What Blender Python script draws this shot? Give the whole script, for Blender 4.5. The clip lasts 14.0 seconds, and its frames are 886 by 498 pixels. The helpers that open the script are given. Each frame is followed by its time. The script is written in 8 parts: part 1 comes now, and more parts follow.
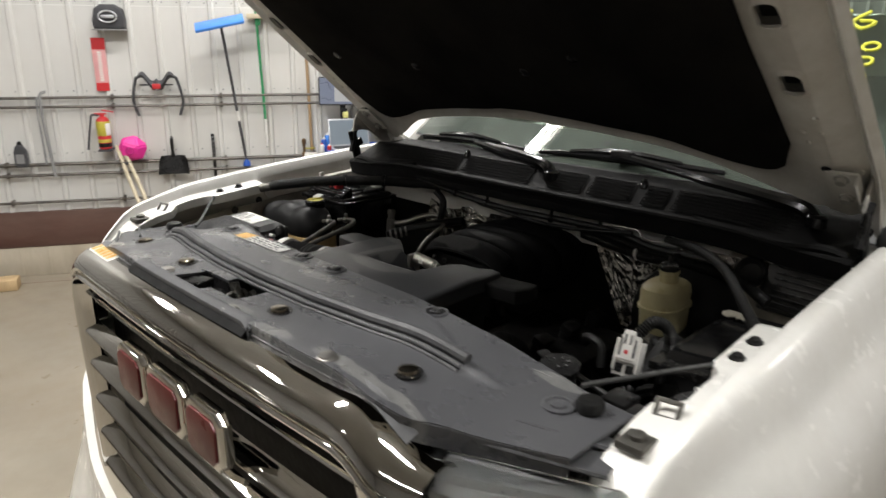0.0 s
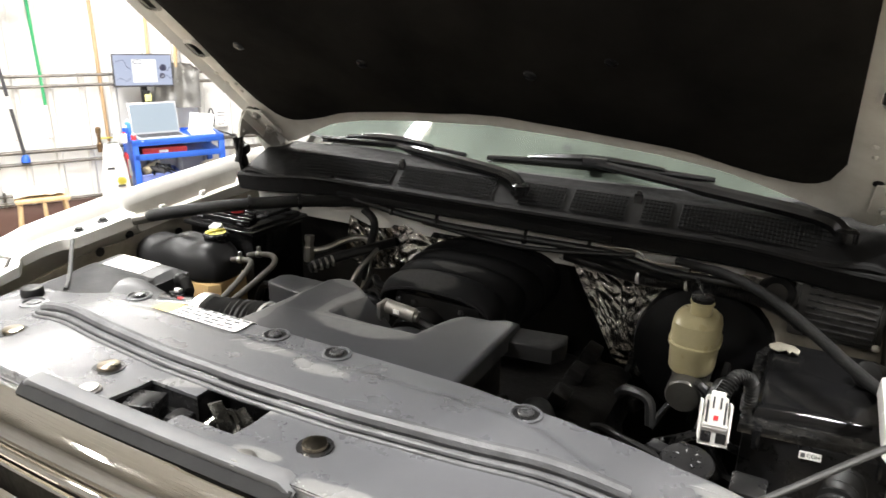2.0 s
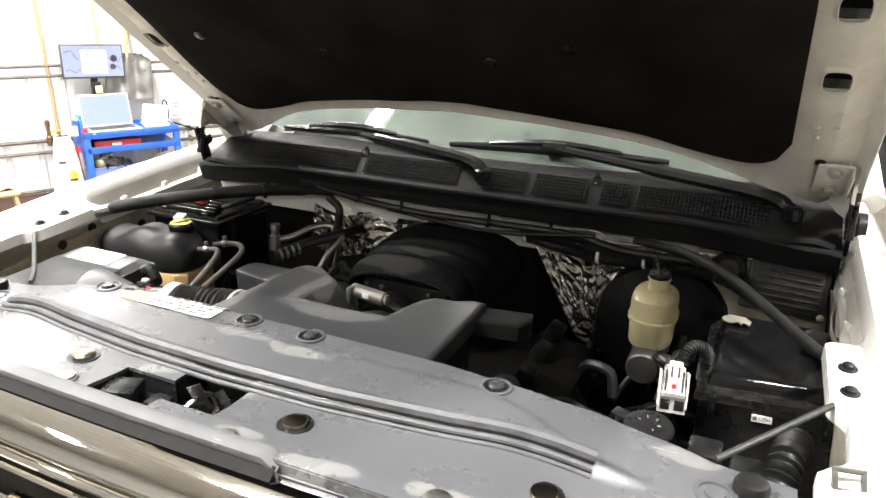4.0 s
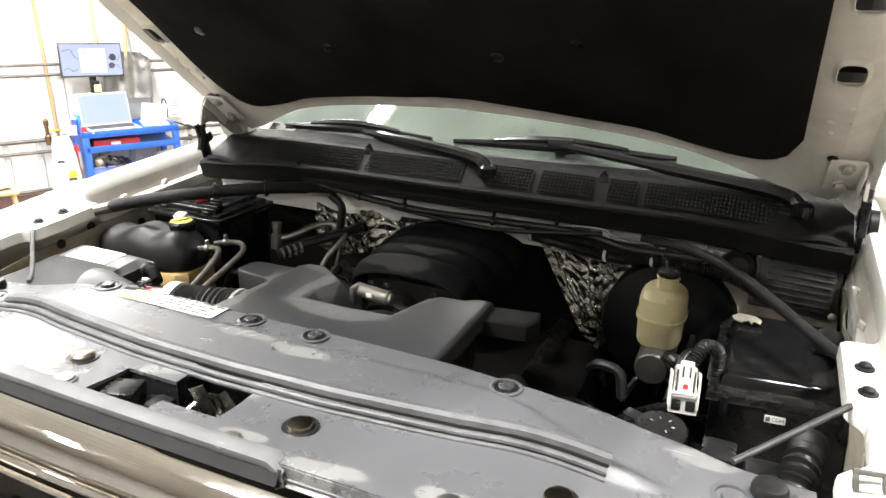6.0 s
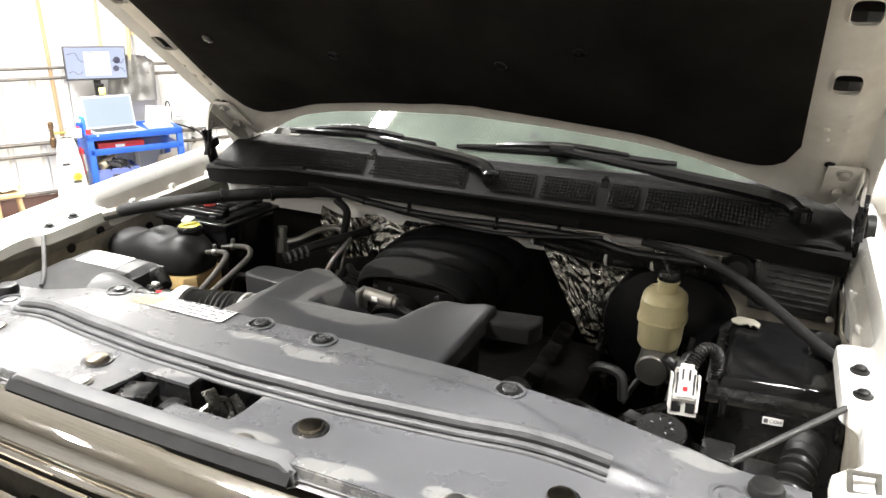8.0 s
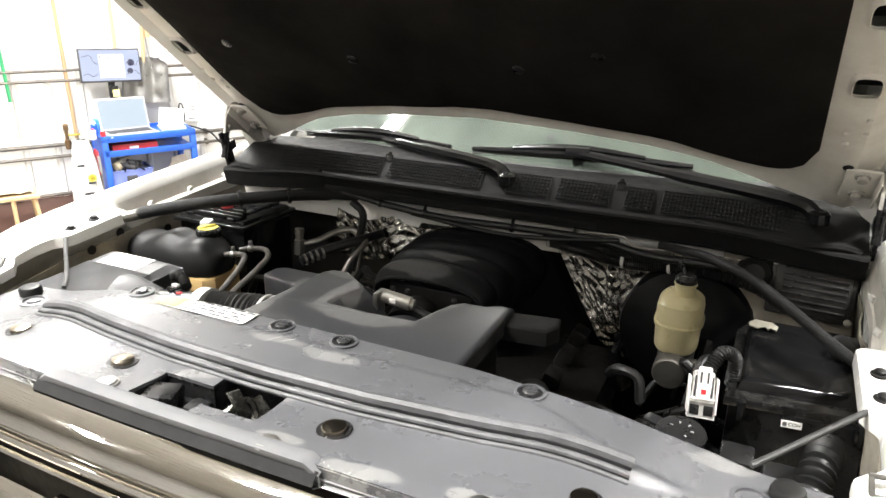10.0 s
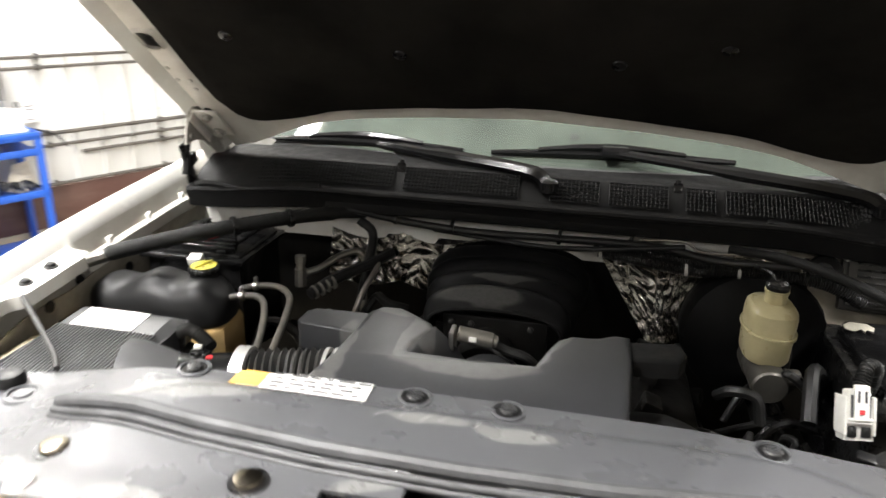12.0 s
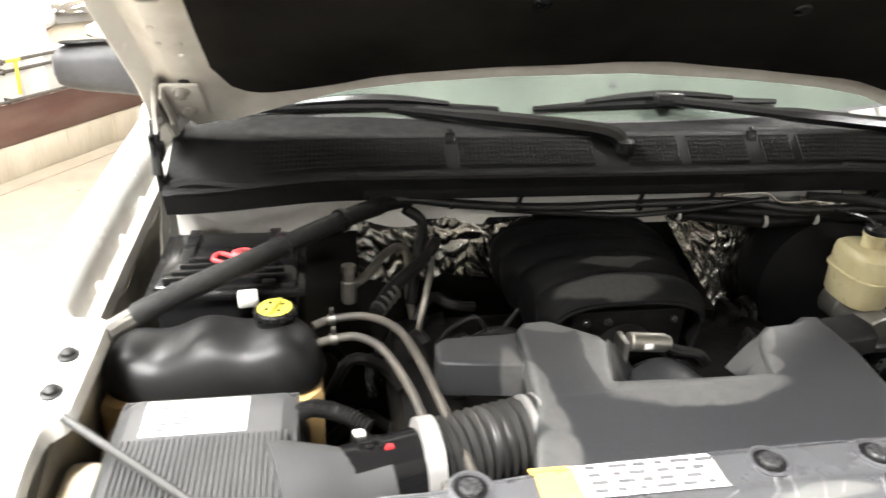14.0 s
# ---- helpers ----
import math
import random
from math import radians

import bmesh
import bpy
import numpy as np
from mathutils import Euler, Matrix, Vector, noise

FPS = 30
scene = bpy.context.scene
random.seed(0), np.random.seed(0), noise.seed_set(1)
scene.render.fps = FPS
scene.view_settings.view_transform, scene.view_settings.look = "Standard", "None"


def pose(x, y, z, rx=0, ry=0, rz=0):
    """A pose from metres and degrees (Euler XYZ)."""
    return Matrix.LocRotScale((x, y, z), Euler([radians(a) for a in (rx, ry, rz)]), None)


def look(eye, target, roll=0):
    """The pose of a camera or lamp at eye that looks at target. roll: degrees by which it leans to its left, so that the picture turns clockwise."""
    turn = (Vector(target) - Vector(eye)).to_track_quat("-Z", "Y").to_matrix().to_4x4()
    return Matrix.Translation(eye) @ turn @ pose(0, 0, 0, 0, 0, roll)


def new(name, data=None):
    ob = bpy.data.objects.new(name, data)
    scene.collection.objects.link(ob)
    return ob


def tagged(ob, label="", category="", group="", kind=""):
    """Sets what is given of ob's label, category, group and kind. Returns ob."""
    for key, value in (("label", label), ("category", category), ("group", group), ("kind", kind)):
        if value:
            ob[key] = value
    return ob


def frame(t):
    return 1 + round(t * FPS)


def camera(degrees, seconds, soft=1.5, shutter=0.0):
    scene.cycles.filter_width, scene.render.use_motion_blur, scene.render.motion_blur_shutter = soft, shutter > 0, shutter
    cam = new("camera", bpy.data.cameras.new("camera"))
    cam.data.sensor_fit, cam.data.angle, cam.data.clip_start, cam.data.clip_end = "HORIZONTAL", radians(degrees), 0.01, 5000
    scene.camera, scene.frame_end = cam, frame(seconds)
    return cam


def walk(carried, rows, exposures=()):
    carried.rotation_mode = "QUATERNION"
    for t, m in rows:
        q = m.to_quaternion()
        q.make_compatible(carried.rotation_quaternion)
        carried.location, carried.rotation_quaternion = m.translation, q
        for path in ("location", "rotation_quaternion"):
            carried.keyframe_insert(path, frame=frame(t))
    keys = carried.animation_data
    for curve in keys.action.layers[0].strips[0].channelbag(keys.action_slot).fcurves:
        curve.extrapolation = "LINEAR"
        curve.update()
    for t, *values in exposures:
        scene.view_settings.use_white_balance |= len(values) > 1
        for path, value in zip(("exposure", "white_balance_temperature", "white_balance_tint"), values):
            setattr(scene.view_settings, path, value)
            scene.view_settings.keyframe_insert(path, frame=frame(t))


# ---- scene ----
cam = camera(64.2, 14.0, shutter=0.5)
PATH = [
    (0, (1.095, -1.499, 1.864), (-0.271, -0.158, 1.285), 0.4),
    (0.5, (0.878, -1.538, 1.886), (-0.366, -0.086, 1.301), 0.6),
    (1, (0.708, -1.489, 1.919), (-0.365, 0.079, 1.296), 0.9),
    (1.5, (0.616, -1.446, 1.918), (-0.352, 0.186, 1.289), 1.0),
    (2, (0.579, -1.467, 1.901), (-0.302, 0.206, 1.248), 1.3),
    (2.5, (0.575, -1.475, 1.906), (-0.233, 0.225, 1.229), 1.4),
    (3, (0.593, -1.504, 1.908), (-0.189, 0.207, 1.229), 1.4),
    (5.5, (0.562, -1.494, 1.89), (-0.209, 0.222, 1.21), 1.1),
    (6, (0.564, -1.49, 1.892), (-0.207, 0.225, 1.212), 1.1),
    (6.5, (0.568, -1.495, 1.895), (-0.203, 0.221, 1.217), 1.0),
    (7, (0.577, -1.501, 1.9), (-0.195, 0.215, 1.221), 1.0),
    (7.5, (0.571, -1.503, 1.9), (-0.2, 0.213, 1.221), 1.0),
    (8, (0.568, -1.51, 1.907), (-0.208, 0.204, 1.228), 1.0),
    (10.5, (0.555, -1.523, 1.916), (-0.251, 0.178, 1.238), 0.8),
    (11, (0.539, -1.527, 1.924), (-0.271, 0.17, 1.245), 0.8),
    (11.5, (0.364, -1.555, 1.91), (-0.313, 0.198, 1.225), 1.0),
    (12, (0.092, -1.46, 1.902), (-0.272, 0.377, 1.199), 1.5),
    (12.5, (-0.204, -1.375, 1.889), (-0.147, 0.478, 1.138), 2.7),
    (13, (-0.482, -1.29, 1.896), (-0.242, 0.506, 1.05), 3.2),
    (13.5, (-0.575, -1.197, 1.904), (-0.264, 0.567, 1.015), 3.3),
    (14, (-0.485, -1.203, 1.9), (-0.175, 0.565, 1.019), 2.5),
]
walk(cam, [(t, look(eye, target, roll)) for t, eye, target, roll in PATH],
     exposures=[(0, -1.05), (0.5, -0.8), (1.0, -0.72), (1.5, -0.1), (2.0, 0.45), (3.0, 0.75), (11.4, 0.75), (12.0, 0.45), (12.5, 1.0), (13.0, 1.1), (14, 1.26)])


# ---------------------------------------------------------------- light
world = bpy.data.worlds.new("world")
scene.world = world
world.use_nodes = True
world.node_tree.nodes["Background"].inputs[0].default_value = (0.75, 0.85, 1.0, 1)
world.node_tree.nodes["Background"].inputs[1].default_value = 0.05

# the building's own axes: x along the tool wall, y into that wall, z up
BW = Matrix(((0.4924, -0.8704, 0, -5.06), (0.8704, 0.4924, 0, -0.126), (0, 0, 1, 0), (0, 0, 0, 1)))
CEIL = 4.2
LAMPS = [(2.7, -0.75, 105), (-1.5, -0.8, 48), (6.3, -0.8, 70), (1.87, -1.98, 115), (-2.4, -2.7, 55), (0.55, -3.95, 320), (3.0, -6.3, 150), (-4.2, -6.2, 50), (7.0, -5.0, 40), (-0.6, -10.5, 85)]
for s, d, watts in LAMPS:
    for side in (-1, 1):
        lamp = new("tube_lamp", bpy.data.lights.new("tube_lamp", "AREA"))
        lamp.data.shape, lamp.data.size, lamp.data.size_y = "RECTANGLE", 1.2, 0.045
        lamp.data.energy, lamp.data.color = watts / 2, (1.0, 0.985, 0.965)
        lamp.matrix_world = BW @ pose(s, d + side * 0.06, CEIL - 0.18)


from mathutils import geometry

# ---------------------------------------------------------------- materials
def mat(name, base, rough=0.5, metal=0.0, var=0.15, scale=8.0, bump=0.0, bump_scale=200.0, dirt=None, dirt_amount=0.4, dirt_scale=6.0,
        coat=0.0, spec=0.5, rough_var=0.1, stretch=(1, 1, 1), trans=0.0, ior=1.45, emit=None, emit_strength=0.0, random_shift=0.0, speck=0.0, dust=(), dust_colour=None, crease=0.0):
    m = bpy.data.materials.new(name)
    m.use_nodes = True
    nt = m.node_tree
    N, L = nt.nodes, nt.links
    b = N["Principled BSDF"]
    b.inputs["Metallic"].default_value = metal
    b.inputs["Coat Weight"].default_value = coat
    b.inputs["Coat Roughness"].default_value = 0.06
    b.inputs["Specular IOR Level"].default_value = spec
    b.inputs["Transmission Weight"].default_value = trans
    b.inputs["IOR"].default_value = ior
    if emit:
        b.inputs["Emission Color"].default_value = (*emit, 1)
        b.inputs["Emission Strength"].default_value = emit_strength
    co = N.new("ShaderNodeTexCoord")
    mp = N.new("ShaderNodeMapping")
    mp.inputs["Scale"].default_value = stretch
    L.new(co.outputs["Object"], mp.inputs["Vector"])

    def tex(s, detail=6):
        n = N.new("ShaderNodeTexNoise")
        n.inputs["Scale"].default_value, n.inputs["Detail"].default_value, n.inputs["Roughness"].default_value = s, detail, 0.62
        L.new(mp.outputs[0], n.inputs["Vector"])
        return n.outputs["Fac"]

    def remap(sock, a, c, lo, hi):
        r = N.new("ShaderNodeMapRange")
        r.inputs[1].default_value, r.inputs[2].default_value, r.inputs[3].default_value, r.inputs[4].default_value = a, c, lo, hi
        L.new(sock, r.inputs[0])
        return r.outputs[0]

    def mix(fac, a, c, kind="MIX"):
        x = N.new("ShaderNodeMix")
        x.data_type, x.blend_type = "RGBA", kind
        for sock, v in ((x.inputs[0], fac), (x.inputs[6], a), (x.inputs[7], c)):
            if hasattr(v, "links"):
                L.new(v, sock)
            else:
                sock.default_value = v
        return x.outputs[2]

    dark = tuple(c * (1 - var) for c in base) + (1,)
    lite = tuple(min(1, c * (1 + var)) for c in base) + (1,)
    col = mix(remap(tex(scale), 0.3, 0.7, 0, 1), dark, lite)
    col = mix(remap(tex(scale * 9), 0.35, 0.65, 0, var * 1.2), col, tuple(c * 0.6 for c in base) + (1,))
    if random_shift:
        oi = N.new("ShaderNodeObjectInfo")
        col = mix(remap(oi.outputs["Random"], 0, 1, 0, random_shift), col, tuple(c * 0.5 for c in base) + (1,))
    rough_sock = remap(tex(scale * 3), 0.3, 0.7, max(0.02, rough - rough_var), min(1, rough + rough_var))
    if dirt:
        f = remap(tex(dirt_scale, 10), 0.5 - 0.12, 0.5 + 0.2, 0, dirt_amount)
        col = mix(f, col, (*dirt, 1))
    if dust:
        # patches of undisturbed dust with wiped plastic round them: (x, y, half width, half depth, turn)
        wob = N.new("ShaderNodeTexNoise")
        wob.inputs["Scale"].default_value, wob.inputs["Detail"].default_value = 16, 1.5
        L.new(co.outputs["Object"], wob.inputs["Vector"])
        sub, mul, add = N.new("ShaderNodeVectorMath"), N.new("ShaderNodeVectorMath"), N.new("ShaderNodeVectorMath")
        sub.operation, mul.operation, add.operation = "SUBTRACT", "MULTIPLY", "ADD"
        sub.inputs[1].default_value, mul.inputs[1].default_value = (0.5, 0.5, 0.5), (0.035, 0.035, 0)
        L.new(wob.outputs["Color"], sub.inputs[0])
        L.new(sub.outputs[0], mul.inputs[0])
        L.new(mul.outputs[0], add.inputs[0])
        L.new(co.outputs["Object"], add.inputs[1])
        cover = None
        for px, py, rx, ry, turn in dust:
            q, ln = N.new("ShaderNodeMapping"), N.new("ShaderNodeVectorMath")
            q.vector_type, ln.operation = "TEXTURE", "LENGTH"
            q.inputs["Location"].default_value, q.inputs["Rotation"].default_value, q.inputs["Scale"].default_value = (px, py, 0), (0, 0, radians(turn)), (rx, ry, 1000)
            L.new(add.outputs[0], q.inputs["Vector"])
            L.new(q.outputs[0], ln.inputs[0])
            one = remap(ln.outputs["Value"], 0.9, 1.08, 1, 0)
            if cover is None:
                cover = one
            else:
                mx = N.new("ShaderNodeMath")
                mx.operation = "MAXIMUM"
                L.new(cover, mx.inputs[0])
                L.new(one, mx.inputs[1])
                cover = mx.outputs[0]
        grain = N.new("ShaderNodeMath")
        grain.operation = "MULTIPLY"
        L.new(cover, grain.inputs[0])
        L.new(remap(tex(scale * 12, 5), 0.25, 0.6, 0.72, 1), grain.inputs[1])
        col = mix(grain.outputs[0], col, (*dust_colour, 1))
    if speck:
        f = remap(tex(bump_scale * 1.4, 2), 0.67, 0.73, 0, speck)
        col = mix(f, col, (0.55, 0.54, 0.5, 1))
    L.new(col, b.inputs["Base Color"])
    L.new(rough_sock, b.inputs["Roughness"])
    if bump:
        bp = N.new("ShaderNodeBump")
        bp.inputs["Strength"].default_value, bp.inputs["Distance"].default_value = bump, 0.004
        L.new(tex(bump_scale, 4), bp.inputs["Height"])
        if crease:
            vo = N.new("ShaderNodeTexVoronoi")
            vo.inputs["Scale"].default_value = crease
            vo.inputs["Randomness"].default_value = 1.0
            wob = N.new("ShaderNodeMix")
            wob.data_type, wob.inputs[0].default_value = "VECTOR", 0.12
            wn = N.new("ShaderNodeTexNoise")
            wn.inputs["Scale"].default_value = 14
            L.new(mp.outputs[0], wn.inputs["Vector"])
            L.new(mp.outputs[0], wob.inputs[4])
            L.new(wn.outputs["Color"], wob.inputs[5])
            L.new(wob.outputs[1], vo.inputs["Vector"])
            cb = N.new("ShaderNodeBump")
            cb.inputs["Strength"].default_value, cb.inputs["Distance"].default_value = 0.7, 0.01
            L.new(vo.outputs["Distance"], cb.inputs["Height"])
            L.new(cb.outputs[0], bp.inputs["Normal"])
        L.new(bp.outputs[0], b.inputs["Normal"])
    return m


M = {}
M["paint"] = mat("white_paint", (0.78, 0.77, 0.73), 0.22, var=0.03, coat=0.6, dirt=(0.55, 0.5, 0.42), dirt_amount=0.18, dirt_scale=9)
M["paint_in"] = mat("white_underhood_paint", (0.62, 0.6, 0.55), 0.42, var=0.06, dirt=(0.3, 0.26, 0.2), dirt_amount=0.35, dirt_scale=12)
M["hinge_grey"] = mat("dusty_hinge_paint", (0.4, 0.385, 0.35), 0.5, var=0.12, scale=20, dirt=(0.14, 0.12, 0.1), dirt_amount=0.5, dirt_scale=25)
# dirty inner paint, its dark tone also holding the shade below the fender
M["apron"] = mat("dirty_shaded_inner_paint", (0.36, 0.33, 0.27), 0.6, var=0.2, dirt=(0.1, 0.085, 0.065), dirt_amount=0.75, dirt_scale=10)
COVER_DUST = ((0.215, -0.994, 0.045, 0.013, 8), (0.325, -0.984, 0.018, 0.013, 0), (0.43, -0.976, 0.1, 0.014, 6), (0.038, -0.898, 0.03, 0.02, -20), (-0.085, -0.907, 0.045, 0.014, 14), (-0.05, -0.792, 0.05, 0.012, -4),
              (0.05, -0.798, 0.045, 0.012, -4), (-0.36, -0.795, 0.1, 0.022, 8), (0.565, -0.738, 0.04, 0.018, 25), (-0.16, -1.0, 0.05, 0.011, 0), (-0.3, -0.985, 0.05, 0.018, -10), (-0.47, -0.95, 0.06, 0.02, -20), (0.1, -0.985, 0.03, 0.012, 0))
ENGINE_DUST = ((-0.05, -0.572, 0.11, 0.03, -4), (-0.152, -0.5, 0.018, 0.06, 4), (-0.175, -0.402, 0.065, 0.022, -8), (-0.135, -0.455, 0.022, 0.05, 12), (-0.248, -0.53, 0.02, 0.1, 6), (0.075, -0.475, 0.022, 0.045, -18), (0.045, -0.535, 0.02, 0.03, -30), (-0.25, -0.66, 0.03, 0.05, 0))
M["cover"] = mat("grained_grey_plastic", (0.065, 0.0657, 0.07), 0.28, var=0.04, scale=4, bump=0.2, bump_scale=760, dirt=(0.08, 0.079, 0.077), dirt_amount=0.08, dirt_scale=26, speck=0.35, spec=0.95, rough_var=0.025, dust=COVER_DUST, dust_colour=(0.14, 0.139, 0.135))
M["shelf_plastic"] = mat("dark_grained_shelf_plastic", (0.06, 0.0606, 0.064), 0.36, var=0.08, scale=6, bump=0.07, bump_scale=600, speck=0.3, spec=0.5)
M["cover_rubber"] = mat("scuffed_seal_rubber", (0.07, 0.07, 0.072), 0.52, var=0.25, scale=24, bump=0.3, bump_scale=160, dirt=(0.02, 0.02, 0.02), dirt_amount=0.6, dirt_scale=30, spec=0.45)
M["engine_cover"] = mat("charcoal_plastic", (0.026, 0.0265, 0.0285), 0.36, var=0.05, scale=5, bump=0.05, bump_scale=600, dirt=(0.035, 0.035, 0.034), dirt_amount=0.15, dirt_scale=5, speck=0.15, spec=0.38, rough_var=0.02, dust=ENGINE_DUST, dust_colour=(0.085, 0.084, 0.082))
M["unit_black"] = mat("dirty_black_alloy", (0.018, 0.0178, 0.017), 0.45, metal=0.3, var=0.3, scale=20, dirt=(0.05, 0.047, 0.042), dirt_amount=0.5, dirt_scale=30)
M["rod_grey"] = mat("grey_coated_rod", (0.026, 0.0258, 0.025), 0.52, var=0.12, scale=30, dirt=(0.04, 0.039, 0.036), dirt_amount=0.3, dirt_scale=40)
M["lid_grey"] = mat("dusty_grey_lid_plastic", (0.05, 0.05, 0.051), 0.42, var=0.1, scale=8, bump=0.05, bump_scale=500, dirt=(0.09, 0.088, 0.083), dirt_amount=0.3, dirt_scale=9, spec=0.45)
M["black"] = mat("black_plastic", (0.0075, 0.0075, 0.008), 0.3, var=0.3, scale=14, bump=0.1, bump_scale=260, dirt=(0.02, 0.019, 0.0175), dirt_amount=0.4, dirt_scale=16, spec=0.35)
M["gloss_black"] = mat("smooth_black_plastic", (0.006, 0.006, 0.0064), 0.15, var=0.3, scale=12, dirt=(0.016, 0.015, 0.014), dirt_amount=0.25, dirt_scale=34, spec=0.4, rough_var=0.05)
M["cowl"] = mat("matt_black_cowl_plastic", (0.0058, 0.0057, 0.0057), 0.6, var=0.3, scale=12, bump=0.1, bump_scale=300, dirt=(0.011, 0.011, 0.0107), dirt_amount=0.35, dirt_scale=14, spec=0.2)
M["rubber"] = mat("black_rubber", (0.008, 0.008, 0.008), 0.42, var=0.3, scale=20, dirt=(0.022, 0.021, 0.019), dirt_amount=0.4, dirt_scale=18, spec=0.35)
M["hose"] = mat("dusty_grey_hose", (0.035, 0.032, 0.028), 0.5, var=0.25, scale=16, dirt=(0.1, 0.087, 0.068), dirt_amount=0.6, dirt_scale=26)
M["bellows"] = mat("dusty_bellows_rubber", (0.013, 0.0128, 0.0124), 0.5, var=0.2, dirt=(0.05, 0.047, 0.042), dirt_amount=0.5, dirt_scale=15)
# oily metal, with the shade of deep hollows put into its near-black base
M["void"] = mat("oily_shade_black_metal", (0.0055, 0.0052, 0.005), 0.4, var=0.4, scale=18, bump=0.25, bump_scale=90, dirt=(0.013, 0.012, 0.0105), dirt_amount=0.4, dirt_scale=22, spec=0.3)
M["felt"] = mat("black_insulation_felt", (0.0105, 0.01, 0.0094), 0.95, var=0.35, scale=6, bump=0.6, bump_scale=700, dirt=(0.03, 0.027, 0.0235), dirt_amount=0.6, dirt_scale=3.2, spec=0.02, speck=0.02)
M["chrome"] = mat("chrome", (0.64, 0.63, 0.605), 0.04, metal=1, var=0.04, rough_var=0.02, dirt=(0.34, 0.33, 0.3), dirt_amount=0.1, dirt_scale=9, speck=0.25, bump_scale=400)
M["steel"] = mat("dull_steel", (0.42, 0.41, 0.39), 0.38, metal=1, var=0.15, scale=20, dirt=(0.2, 0.17, 0.13), dirt_amount=0.4, dirt_scale=40)
M["bronze"] = mat("bronze_finished_bolt", (0.26, 0.225, 0.175), 0.22, metal=1, var=0.0, scale=60, rough_var=0.02)
M["alu"] = mat("cast_aluminium", (0.34, 0.325, 0.295), 0.4, metal=0.9, var=0.15, scale=30, dirt=(0.12, 0.105, 0.085), dirt_amount=0.5, dirt_scale=30)
# plenum: shade put into the base; dust ellipses also brighten the lit front arches
M["plenum"] = mat("shade_black_plenum_plastic", (0.0042, 0.0042, 0.0045), 0.6, var=0.2, scale=14, dirt=(0.012, 0.0117, 0.0113), dirt_amount=0.35, dirt_scale=9, spec=0.07, dust=((-0.07, -0.312, 0.085, 0.026, -3), (-0.03, -0.245, 0.06, 0.012, 0)), dust_colour=(0.036, 0.0355, 0.034))
M["clip_metal"] = mat("worn_pale_clip", (0.22, 0.205, 0.165), 0.5, metal=0.3, var=0.15, scale=60)
M["cast_dark"] = mat("dirty_cast_metal", (0.13, 0.125, 0.112), 0.45, metal=0.7, var=0.2, scale=30, dirt=(0.06, 0.052, 0.043), dirt_amount=0.5, dirt_scale=30)
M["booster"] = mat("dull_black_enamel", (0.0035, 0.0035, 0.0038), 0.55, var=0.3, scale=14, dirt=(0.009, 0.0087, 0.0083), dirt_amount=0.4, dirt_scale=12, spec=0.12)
M["sleeve"] = mat("woven_black_sleeve", (0.0055, 0.0055, 0.0055), 0.6, var=0.3, scale=30, bump=0.5, bump_scale=500, dirt=(0.016, 0.0153, 0.014), dirt_amount=0.5, dirt_scale=26, spec=0.3)
M["cap_grey"] = mat("dull_grey_plastic", (0.085, 0.085, 0.088), 0.65, var=0.12, scale=6, bump=0.2, bump_scale=500, dirt=(0.15, 0.15, 0.14), dirt_amount=0.3, dirt_scale=6)
M["tank_black"] = mat("worn_black_tank_plastic", (0.009, 0.009, 0.0094), 0.46, var=0.3, scale=12, bump=0.06, bump_scale=90, dirt=(0.014, 0.0135, 0.0125), dirt_amount=0.4, dirt_scale=20, spec=0.28)
M["silver_band"] = mat("bright_steel_band", (0.62, 0.61, 0.59), 0.36, metal=0.7, var=0.08, scale=30)
# rim scuffs are pale to paint in the bright highlight along the edge too
M["rim_worn"] = mat("scuffed_highlight_rim", (0.004, 0.004, 0.0042), 0.24, var=0.3, scale=20, dirt=(0.06, 0.058, 0.053), dirt_amount=0.35, dirt_scale=90, spec=0.8)
M["foil"] = mat("crumpled_foil", (0.27, 0.26, 0.238), 0.19, metal=1, var=0.2, scale=15, bump=0.35, bump_scale=150, dirt=(0.045, 0.042, 0.036), dirt_amount=0.65, dirt_scale=14, stretch=(1, 1, 0.5))
M["amber"] = mat("amber_tank_plastic", (0.42, 0.29, 0.13), 0.4, var=0.1, dirt=(0.3, 0.2, 0.08), dirt_amount=0.4)
M["brake"] = mat("yellowed_reservoir_plastic", (0.43, 0.385, 0.23), 0.34, var=0.06, scale=14, dirt=(0.3, 0.24, 0.11), dirt_amount=0.35, dirt_scale=16)
M["yellow"] = mat("yellow_plastic", (0.55, 0.47, 0.06), 0.45, var=0.15, scale=30, dirt=(0.2, 0.17, 0.05), dirt_amount=0.5, dirt_scale=60)
M["red"] = mat("red_plastic", (0.55, 0.035, 0.04), 0.38, var=0.1, scale=30)
M["logo_red"] = mat("deep_red_enamel", (0.1, 0.011, 0.011), 0.35, var=0.1)
M["white_plastic"] = mat("white_connector_plastic", (0.74, 0.73, 0.69), 0.45, var=0.08, scale=40, dirt=(0.35, 0.33, 0.3), dirt_amount=0.4, dirt_scale=40)
M["grey_plastic"] = mat("grey_connector_plastic", (0.42, 0.41, 0.39), 0.5, var=0.1, scale=40)
M["beige"] = mat("beige_plastic", (0.58, 0.51, 0.37), 0.5, var=0.1, dirt=(0.35, 0.28, 0.18), dirt_amount=0.4)
M["label"] = mat("white_label_paper", (0.74, 0.73, 0.7), 0.3, var=0.03)
M["print"] = mat("faded_print", (0.09, 0.09, 0.092), 0.6, var=0.05)
